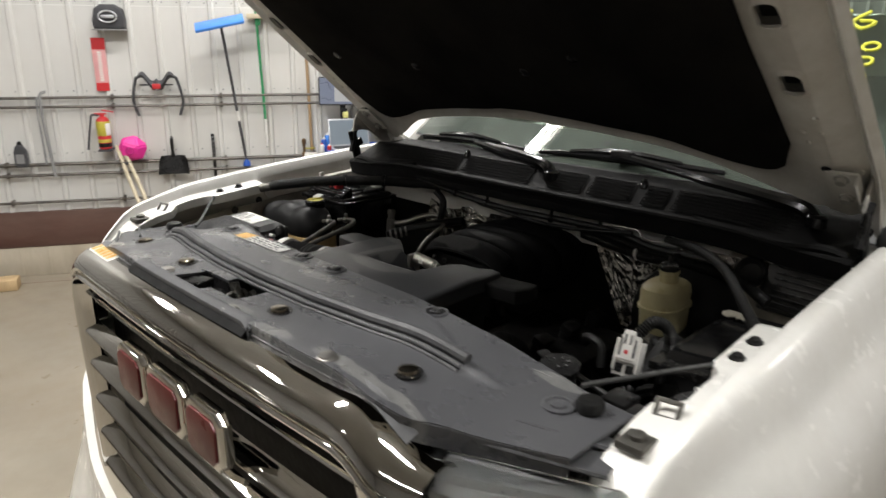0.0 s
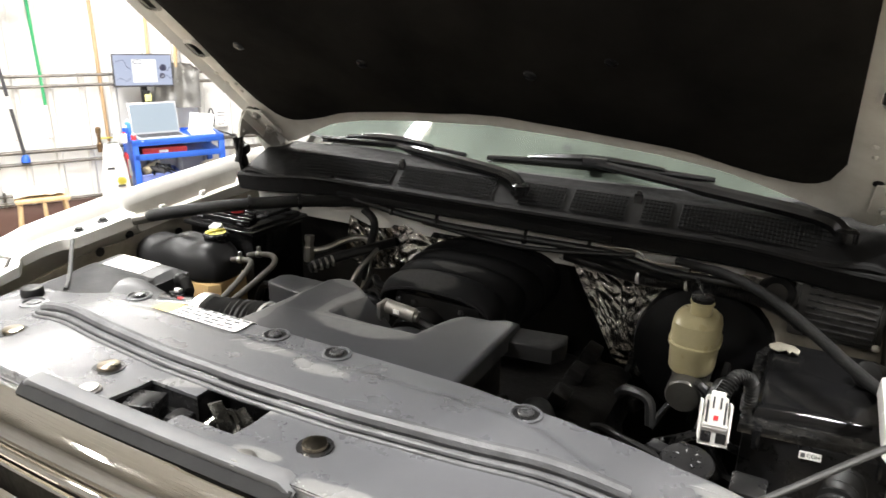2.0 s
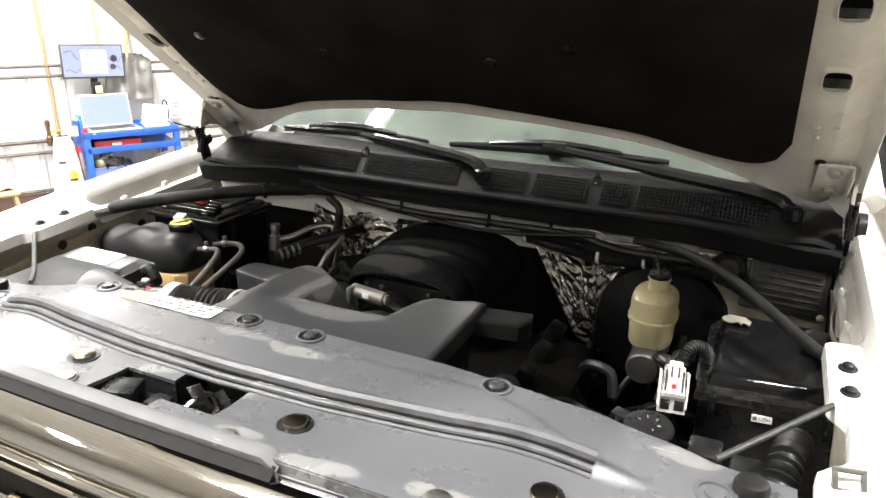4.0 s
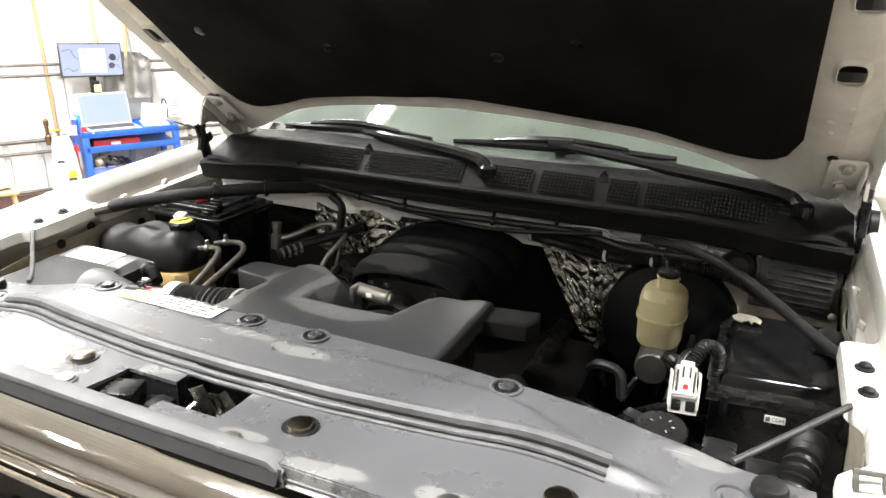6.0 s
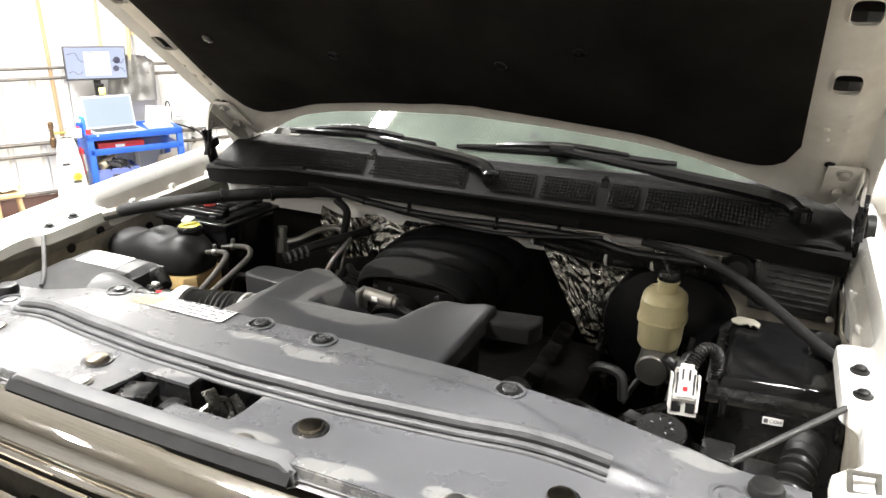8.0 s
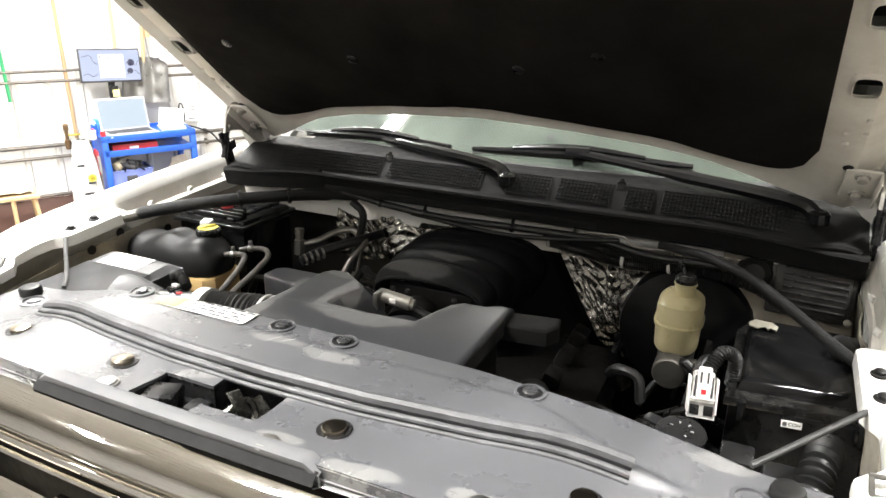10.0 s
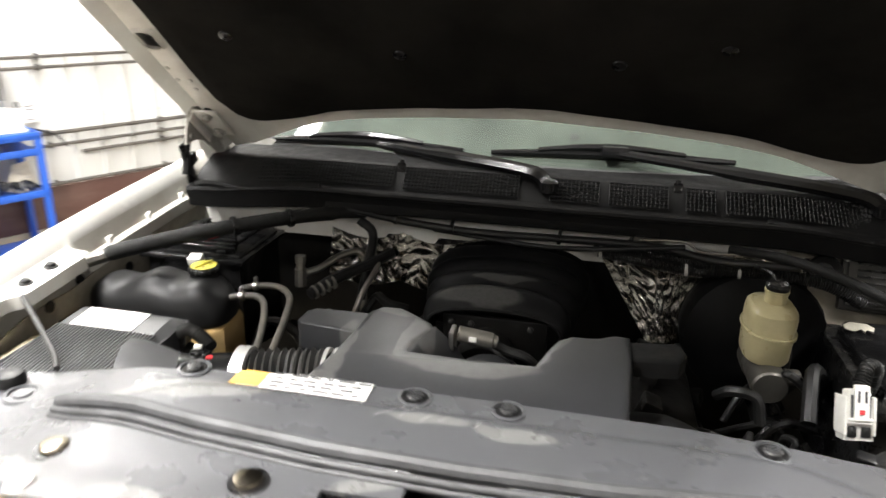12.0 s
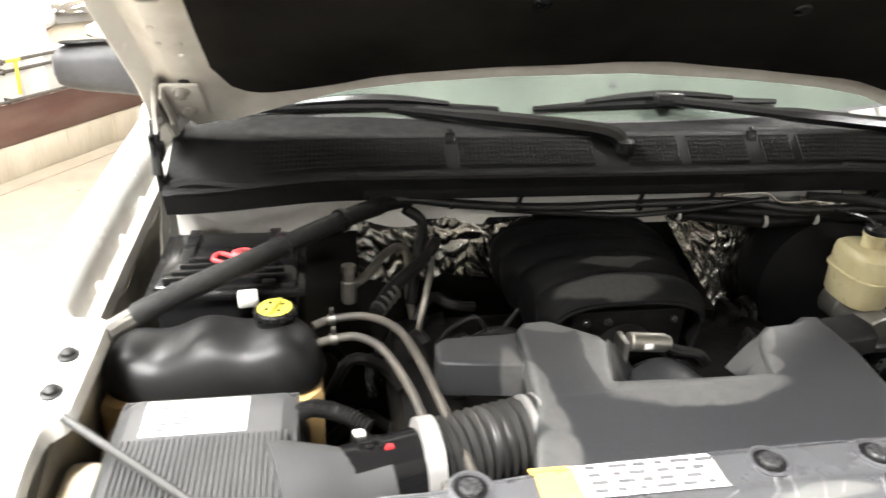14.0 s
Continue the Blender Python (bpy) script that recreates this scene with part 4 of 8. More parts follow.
        sheet(bm, lin(0, 2 * math.pi, 28), lin(0, 1, 16), lambda u, v: cap(u, v, 1.585, 1.70, 0.08))
        bmesh.ops.remove_doubles(bm, verts=list(bm.verts), dist=0.0008)
        mr = part("side_mirror", bm, "chrome", truck, "chrome capped side mirror")
        bm = nb()
        sheet(bm, lin(0, 2 * math.pi, 28), lin(0, 1, 16), lambda u, v: cap(u, v, 1.50 - 0.045 * v, 1.60, 0.075))
        bmesh.ops.remove_doubles(bm, verts=list(bm.verts), dist=0.0008)
        part("mirror_base", bm, "mirror_black", mr)
        bm = nb()
        tube(bm, [(sx * 0.9, 0.48, 1.53), (sx * 0.87, 0.54, 1.51), (sx * 0.85, 0.6, 1.49)], 0.03, 8, raw=True)
        part("mirror_arm", bm, "grey_dark", mr)
    for sx in (-1, 1):
        for y in (-0.25, 3.45):
            bm = nb()
            lathe(bm, [(0.22, -0.12), (0.36, -0.13), (0.4, -0.09), (0.4, 0.09), (0.36, 0.13), (0.22, 0.12)], axis((sx * 0.86, y, 0.4), (sx, 0, 0)), 32)
            w = part("wheel", bm, "tyre", truck)
            bm = nb()
            lathe(bm, [(0.22, -0.05), (0.22, 0.1), (0.17, 0.08), (0.06, 0.1), (0.05, 0.13), (0.01, 0.13)], axis((sx * 0.86, y, 0.4), (sx, 0, 0)), 24)
            part("rim", bm, "steel", w)


def bow(x):
    a = abs(x + 0.02)
    return 0.012 * (a / 0.5) ** 2 + 1.2 * max(0, a - 0.53) ** 1.3


def front():
    # chrome grille surround: wide bowed top bar and two side posts
    bm = nb()
    prof = [(-0.992, 1.40), (-0.997, 1.413), (-1.004, 1.4205), (-1.02, 1.421), (-1.036, 1.4175), (-1.05, 1.408), (-1.06, 1.394), (-1.0635, 1.383), (-1.06, 1.376), (-1.0525, 1.374), (-1.0515, 1.3695), (-1.057, 1.3685), (-1.0625, 1.366), (-1.0645, 1.3615), (-1.0635, 1.357), (-1.058, 1.3545), (-1.035, 1.3535)]
    sheet(bm, [CX + v for v in lin(-0.585, 0.585, 56)], list(range(len(prof))), lambda x, i: (x, prof[i][0] + bow(x), prof[i][1] - 0.06 * sstep(0.44, 0.585, abs(x - CX)) ** 1.4), 0.003)
    g = part("grille", bm, "chrome", truck, "bright chrome grille surround with dark mesh")
    for sx in (-1, 1):
        bm = nb()
        sheet(bm, lin(1.34, 0.86, 12), lin(0, 1, 8), lambda z, v: (CX + sx * (0.488 + 0.1 * v - 0.03 * sstep(1.29, 1.34, z) * (1 - v)), -1.025 + bow(CX + sx * (0.488 + 0.1 * v)) - 0.03 * math.sin(v * 3.1) - 0.012 + 0.03 * (1.34 - z), z - 0.02 * v), 0.003)
        part("grille_post", bm, "chrome", g)
    bm = nb()
    tube(bm, [(x, -1.042 + bow(x), 1.3165) for x in lin(-0.53, 0.48, 24)], 0.0048, 8, raw=True)
    part("grille_trim", bm, "chrome", g)
    for z in (1.225, 1.145, 1.055, 0.965, 0.88):
        bm = nb()
        sheet(bm, lin(-0.53, 0.49, 30), lin(0, 1, 6), lambda x, v: (x, -1.025 + bow(x) - 0.028 * math.sin(v * 3.14), z - 0.035 + 0.05 * v), 0.003)
        part("grille_bar", bm, "chrome", g)
    bm = nb()
    sheet(bm, lin(-0.56, 0.52, 12), [1.352, 0.85], lambda x, z: (x, -0.985 + bow(x), z), 0.004)
    part("grille_mesh", bm, "void", g)
    # emblem: three plain red blocks with chrome borders
    for x0, x1 in ((-0.185, -0.07), (-0.055, 0.085), (0.1, 0.215)):
        pts = [(x0 + 0.015, 0), (x1 - 0.015, 0), (x1, 0.015), (x1, 0.085), (x1 - 0.015, 0.1), (x0 + 0.015, 0.1), (x0, 0.085), (x0, 0.015)]
        bm = nb()
        prism(bm, pts, 0, 0.022, 0.006, m=Matrix.Translation((-0.02, -1.062, 1.212)) @ pose(0, 0, 0, 90, 0, 0))
        e = part("emblem_block", bm, "chrome", g)
        cx = (x0 + x1) / 2
        bm = nb()
        prism(bm, [(cx + (x - cx) * 0.82, 0.05 + (z - 0.05) * 0.78) for x, z in pts], 0.0225, 0.026, 0.001, m=Matrix.Translation((-0.02, -1.062, 1.212)) @ pose(0, 0, 0, 90, 0, 0))
        part("emblem_face", bm, "logo_red", e, "dark red emblem face")
    # yellow marked sticker on the chrome
    bm = nb()
    sheet(bm, lin(-0.48, -0.36, 6), [0, 1], lambda x, v: (x, -1.006 + bow(x) - 0.028 * v, 1.4245 - 0.006 * v - 0.06 * sstep(0.44, 0.585, abs(x - CX)) ** 1.4), 0.001)
    st = part("sticker", bm, "label", g)
    for k in range(6):
        bm = nb()
        x = -0.47 + k * 0.018
        sheet(bm, [x, x + 0.01], [0.1, 0.9], lambda x, v: (x, -1.006 + bow(x) - 0.028 * v, 1.4258 - 0.006 * v - 0.06 * sstep(0.44, 0.585, abs(x - CX)) ** 1.4), 0.0006)
        part("sticker_bar", bm, "orange", st)
    # headlamps: a clear lens that rolls over at the top, chrome bowls behind it
    for sx in (-1, 1):
        def rim(u):
            return CX + sx * (0.555 + 0.225 * u), -0.955 + 0.115 * u

        def lens(u, v, inset=0.0):
            x, y0 = rim(u)
            y1 = -1.012 + 0.165 * u ** 1.25
            if v < 0.3:
                k = v / 0.3
                return (x + sx * 0.02 * k, y0 + (y1 - y0) * math.sin(k * 1.57) + inset, 1.366 - 0.012 * u - 0.03 * (1 - math.cos(k * 1.57)) - inset * 0.6)
            k = (v - 0.3) / 0.7
            return (x + sx * (0.02 + 0.02 * k), y1 - 0.012 * math.sin(k * 3.14) + inset, 1.336 - 0.012 * u - 0.23 * k)
        bm = nb()
        sheet(bm, lin(0, 1, 16), lin(0, 1, 20), lens, 0.004)
        hl = part("headlamp", bm, "lens", truck, "clear headlamp with chrome inner parts")
        bm = nb()
        sheet(bm, lin(0.02, 0.98, 14), lin(0.02, 0.98, 26), lambda u, v: tuple(Vector(lens(u, v, 0.022)) + V(0, 0.006 * math.sin(v * 38), 0)), 0.003)
        part("reflector", bm, "silver_band", hl)
        for u in (0.3, 0.68):
            bm = nb()
            x, y, z = lens(u, 0.62, 0.012)
            lathe(bm, [(0.048, 0.02), (0.05, -0.004), (0.042, -0.006), (0.03, 0.012), (0.004, 0.02)], axis((x, y, z), (0, 1, 0)), 20)
            part("projector", bm, "chrome", hl)
        # black shelf behind the lamp with a pale sealing strip on its edge
        bm = nb()
        sheet(bm, lin(0, 1, 12), lin(0, 1, 6), lambda u, v: (CX + sx * (0.54 + 0.195 * u), -0.79 - 0.155 * v + 0.088 * u * v, 1.384 - 0.006 * v - 0.012 * u), 0.004)
        sh = part("lamp_shelf", bm, "shelf_plastic", truck)
        bm = nb()
        tube(bm, [(CX + sx * 0.6, -0.86, 1.384), (CX + sx * 0.68, -0.83, 1.379), (CX + sx * 0.76, -0.80, 1.374)], 0.004, 6)
        part("shelf_rib", bm, "shelf_plastic", sh)
        bm = nb()
        tube(bm, [(CX + sx * (0.542 + 0.2 * u), -0.946 + 0.087 * u, 1.381 - 0.012 * u) for u in lin(0, 1, 10)], 0.0035, 6, raw=True)
        part("lamp_strip", bm, "cover_rubber", sh)
    # bumper
    bm = nb()
    sheet(bm, lin(-1, 1, 30), lin(0, 1, 10), lambda u, v: (u * 0.99, -1.16 + 0.21 * abs(u) ** 3 + 0.06 * math.cos(v * 3.1), 0.86 - 0.42 * v + 0.11 * sstep(0.6, 0.8, abs(u)) * (1 - v)), 0.02)
    b = part("bumper", bm, "paint", truck, "white painted bumper")
    bm = nb()
    sheet(bm, lin(-0.8, 0.8, 20), lin(0, 1, 4), lambda x, v: (x, -1.1 + 0.25 * (abs(x) / 0.95) ** 3, 0.46 - 0.16 * v), 0.02)
    part("air_dam", bm, "black", b)


for side in (-1, 1):
    fender(side)
    hinge(side)
hood()
cowl()
wiper((0.03, -0.07, 1.528), (-0.02, -0.05, 1.55), (-0.439, 0.107, 1.556), (-0.635, 0.105, 1.546), (-0.17, 0.062, 1.557))
wiper((0.655, -0.055, 1.525), (0.6, -0.03, 1.545), (0.157, 0.045, 1.578), (-0.106, 0.052, 1.56), (0.405, 0.082, 1.566))
cab()
front()


# ---------------------------------------------------------------- radiator cover
BACK = curve_of([(0, -0.714), (0.15, -0.716), (0.24, -0.718), (0.36, -0.731), (0.40, -0.734), (0.45, -0.724), (0.5, -0.718), (0.55, -0.71), (0.6, -0.715), (0.68, -0.722)])
FRONT = curve_of([(0, -1.008), (0.3, -1.006), (0.46, -1.0), (0.51, -0.985), (0.535, -0.95), (0.6, -0.912), (0.68, -0.878)])
TRIM = curve_of([(0, -0.886), (0.15, -0.882), (0.3, -0.868), (0.4, -0.853), (0.47, -0.84), (0.52, -0.822)])


def cover_z(x, y):
    ax = abs(x)
    z = 1.432 - 0.048 * sstep(0.36, 0.62, ax)
    ridge = -0.772 - 0.05 * sstep(0.3, 0.47, ax)
    t = TRIM(ax)
    if ax < 0.52:
        z += 0.007 * sstep(ridge + 0.008, ridge - 0.012, y) * sstep(t - 0.016, t + 0.0, y)
    return z + 0.006 * sstep(-0.93, -1.0, y) - 0.01 * sstep(BACK(ax) - 0.014, BACK(ax), y)


def radiator_cover():
    xs = sorted(set([-0.13, -0.05, -0.03, 0.052] + [round(v, 4) for v in lin(-0.68, 0.68, 90)]))
    k = lambda y: (y + 0.714) / (-1.008 + 0.714)
    vs = sorted(set([k(-0.884), k(-0.925), k(-0.968), k(-0.99)] + [round(v, 4) for v in lin(0, 1, 44)]))
    fn = lambda x, v: (x, BACK(abs(x)) + (FRONT(abs(x)) - BACK(abs(x))) * v)
    bm = nb()

    def hole(x, v):
        y = fn(x, v)[1]
        return (-0.13 < x < -0.03 and -0.99 < y < -0.925) or (-0.05 < x < 0.052 and -0.968 < y < -0.884)
    sheet(bm, xs, vs, lambda x, v: (*fn(x, v), cover_z(*fn(x, v))), 0.005, hole)
    c = part("radiator_cover", bm, "cover", truck, "dusty grey grained plastic radiator cover")
    # back and front skirts
    for f, d in ((BACK, 0.0), (FRONT, 0.0)):
        bm = nb()
        sheet(bm, lin(-0.68, 0.68, 60), [0, 1], lambda x, v: (x, f(abs(x)) + (0.001 if f is BACK else -0.001), cover_z(x, f(abs(x))) - 0.002 - 0.03 * v), 0.003)
        part("cover_skirt", bm, "cover", c)
    # sealing strip with its two ribs
    for dy, r, dz, nm in ((0.006, 0.0095, 0.004, "seal_bulb"), (-0.0085, 0.0046, 0.001, "seal_rib"), (-0.0165, 0.0036, 0.0, "seal_rib")):
        bm = nb()
        tube(bm, [(x, TRIM(abs(x)) + dy, cover_z(x, TRIM(abs(x)) + dy) + dz) for x in lin(-0.51, 0.47, 60)], r, 10, raw=True)
        part(nm, bm, "cover_rubber", c, "scuffed grey rubber sealing strip")
    # screws
    for x, y in ((-0.37, -0.745), (-0.079, -0.744), (0.034, -0.746), (0.324, -0.757)):
        s = c
        bm = nb()
        lathe(bm, [(0.021, 0), (0.021, 0.003), (0.0175, 0.004), (0.0165, 0.001)], pose(x, y, cover_z(x, y) - 0.0005), 20)
        w = part("screw_seat", bm, "cover", s)
        bm = nb()
        lathe(bm, [(0.0105, 0), (0.0105, 0.004), (0.009, 0.006), (0.004, 0.0068)], pose(x, y, cover_z(x, y)), 18)
        part("push_pin", bm, "pin_grey", w, "grey push pin")
        # flat black disc that paints the shade of the pin's recess
        bm = nb()
        lathe(bm, [(0.0158, 0), (0.0158, 0.0016), (0.002, 0.0016)], pose(x, y, cover_z(x, y)), 18)
        part("pin_recess", bm, "black", w)
    for x, y, r in ((-0.204, -0.932, 0.0152), (0.145, -0.938, 0.0152), (0.437, -0.918, 0.0152), (-0.437, -0.918, 0.0152)):
        bm = nb()
        lathe(bm, [(r + 0.0055, 0), (r + 0.0055, 0.0012), (r + 0.004, 0.0012), (r + 0.0035, 0.0003), (r, 0.0003), (r, 0.0045), (r * 0.93, 0.0066), (r * 0.6, 0.0078), (0.002, 0.0082)], pose(x, y, cover_z(x, y)), 24)
        bo = part("dome_bolt", bm, "bronze", c, "bronze coloured domed bolt")
        # flat black ring that paints the shadow round the bolt
        bm = nb()
        lathe(bm, [(r + 0.006, 0.0004), (r + 0.006, 0.0018), (r + 0.0002, 0.0018)], pose(x, y, cover_z(x, y)), 24)
        part("bolt_recess", bm, "black", bo)
    for x, y in ((-0.168, -0.988), (0.096, -1.0), (-0.42, -0.985), (0.35, -0.99)):
        bm = nb()
        lathe(bm, [(0.0155, 0), (0.0155, 0.003), (0.012, 0.004), (0.012, 0.006), (0.003, 0.007)], pose(x, y, cover_z(x, y) - 0.001), 18)
        part("push_pin", bm, "steel", c, "small dull steel pin")
    for sx in (-1, 1):
        bm = nb()
        lathe(bm, [(0.018, -0.01), (0.018, 0.005), (0.0195, 0.007), (0.0195, 0.016), (0.017, 0.021), (0.012, 0.0225), (0.003, 0.022)], pose(sx * 0.632, -0.767, cover_z(0.632, -0.767) - 0.004), 24)
        b = part("bump_stop", bm, "rubber", c, "round rubber hood bump stop")
        bm = nb()
        lathe(bm, [(0.024, 0), (0.024, 0.003), (0.018, 0.004), (0.017, 0.001), (0.012, 0.001), (0.011, 0.004), (0.003, 0.005)], pose(sx * 0.596, -0.788, cover_z(0.596, -0.788)), 20)
        part("grommet", bm, "cover", c)
    # raised scoop lip on the front edge
    bm = nb()
    prof = [(-0.992, 1.436), (-0.995, 1.4425), (-1.0, 1.4445), (-1.009, 1.444), (-1.0155, 1.441), (-1.0165, 1.436), (-1.0145, 1.43)]
    sheet(bm, lin(-0.27, 0.175, 24), list(range(len(prof))), lambda x, i: (x, prof[i][0] + bow(x), prof[i][1] - (0.012 * sstep(0.165, 0.175, x) + 0.012 * sstep(-0.26, -0.27, x))), 0.003)
    lp = part("scoop_lip", bm, "cap_grey", c, "raised grey plastic lip")
    bm = nb()
    sheet(bm, lin(-0.268, 0.173, 20), [0, 1], lambda x, v: (x, -1.0135 - 0.012 * v + bow(x), 1.434 - 0.012 * v), 0.002)
    part("scoop_face", bm, "cowl", lp)
    bm = nb()
    sheet(bm, [CX + v for v in lin(-0.54, 0.54, 40)], [0, 1, 2], lambda x, i: (x, -0.992 + bow(x) - 0.01 * i, 1.4305 - 0.004 * i - 0.06 * sstep(0.44, 0.585, abs(x - CX)) ** 1.4), 0.004)
    part("grille_cap", bm, "cap_grey", c)
    # latch well with levers and catch
    bm = nb()
    for q in ((-0.134, -0.13, -0.992, -0.923), (0.052, 0.056, -0.97, -0.882), (-0.134, -0.028, -0.995, -0.991), (-0.134, -0.05, -0.924, -0.92), (-0.054, -0.05, -0.924, -0.882), (-0.054, 0.056, -0.883, -0.879), (-0.03, 0.056, -0.973, -0.969), (-0.03, -0.026, -0.992, -0.969)):
        part("well_wall", box(nb(), *q, 1.345, 1.4305, 0.001), "black", c)
    box(bm, -0.134, 0.056, -0.995, -0.879, 1.335, 1.345, 0)
    box(bm, -0.075, -0.045, -0.96, -0.93, 1.345, 1.415, 0.006, m=pose(0, 0, 0))
    w = part("latch_well", bm, "black", c)
    bm = nb()
    prism(bm, [(-0.02, -0.06), (0.012, -0.065), (0.02, -0.02), (0.03, 0.02), (0.012, 0.035), (-0.012, 0.012)], 0, 0.004, 0.001, m=pose(0.0, -0.93, 1.40, 62, 18, 30))
    prism(bm, [(-0.012, -0.055), (0.004, -0.055), (0.012, 0.04), (-0.004, 0.045)], 0, 0.004, 0.001, m=pose(0.012, -0.935, 1.405, 70, -22, 60))
    part("latch_lever", bm, "greasy", w, "greasy metal hood latch lever")
    bm = nb()
    tube(bm, [(-0.02, -0.975, 1.40), (-0.005, -0.95, 1.42), (0.005, -0.925, 1.425), (0.02, -0.93, 1.405), (0.035, -0.96, 1.395)], 0.006, 8)
    part("latch_hook", bm, "greasy", w)
    bm = nb()
    box(bm, -0.03, 0.03, -0.025, 0.025, -0.004, 0.004, 0.003, m=pose(-0.08, -0.955, 1.402, 8, 4, 10))
    box(bm, -0.022, 0.022, -0.01, 0.03, -0.012, 0.008, 0.004, m=pose(-0.105, -0.965, 1.42, 0, 0, 20))
    part("latch_plate", bm, "black", w)
    # pale scratches in the grained plastic
    rnd = random.Random(21)
    for x, y, ang, ln in ((-0.10, -0.79, 62, 0.03), (-0.085, -0.795, 66, 0.045), (-0.06, -0.80, 60, 0.035), (-0.04, -0.795, 50, 0.02), (-0.115, -0.80, 40, 0.018), (0.0, -0.80, 64, 0.02), (-0.15, -0.79, 30, 0.02), (0.52, -0.75, 20, 0.03)):
        bm = nb()
        dx, dy = math.cos(radians(ang)) * ln, math.sin(radians(ang)) * ln
        sheet(bm, lin(0, 1, 5), [-1, 1], lambda u, v: (x + dx * u + 0.0004 * v, y + dy * u + rnd.uniform(-0.0003, 0.0003), cover_z(x + dx * u, y + dy * u) + 0.0008), 0.0004)
        part("scratch", bm, "scratch", c)
    # label on the rear edge
    bm = nb()
    sheet(bm, lin(-0.30, -0.135, 6), lin(0, 1, 10), lambda x, v: (x, -0.772 + 0.052 * v, cover_z(x, -0.772 + 0.052 * v) + 0.0025), 0.0006)
    lb = part("warning_label", bm, "label", c, "worn white and orange warning label")
    bm = nb()
    sheet(bm, [-0.31, -0.272], lin(0, 1, 10), lambda x, v: (x, -0.772 + 0.052 * v, cover_z(x, -0.772 + 0.052 * v) + 0.0037), 0.0006)
    part("label_band", bm, "orange", lb)
    rnd = random.Random(9)
    for r in range(5):
        x = -0.262
        while x < -0.15:
            w_ = rnd.uniform(0.008, 0.022)
            bm = nb()
            y = -0.766 + r * 0.0095
            sheet(bm, [x, x + w_], [0, 1], lambda x, v: (x, y + 0.004 * v, cover_z(x, y + 0.004 * v) + 0.004), 0.0004)
            part("label_bar", bm, "print", lb)
            x += w_ + rnd.uniform(0.004, 0.012)


M["pin_grey"] = mat("worn_grey_pin", (0.03, 0.03, 0.031), 0.25, var=0.1, scale=60, spec=0.8)
M["scratch"] = mat("bare_scratched_plastic", (0.42, 0.42, 0.41), 0.5, var=0.2, scale=80)
M["greasy"] = mat("greasy_black_steel", (0.03, 0.029, 0.025), 0.25, metal=0.8, var=0.3, scale=50, dirt=(0.14, 0.138, 0.13), dirt_amount=0.4, dirt_scale=60)
radiator_cover()


# ---------------------------------------------------------------- engine bay

def crumple(x, y, z, a, f):
    return a * noise.noise(Vector((x * f, y * f, z * f))) + 0.4 * a * noise.noise(Vector((x * f * 3, y * f * 3, z * f * 3)))


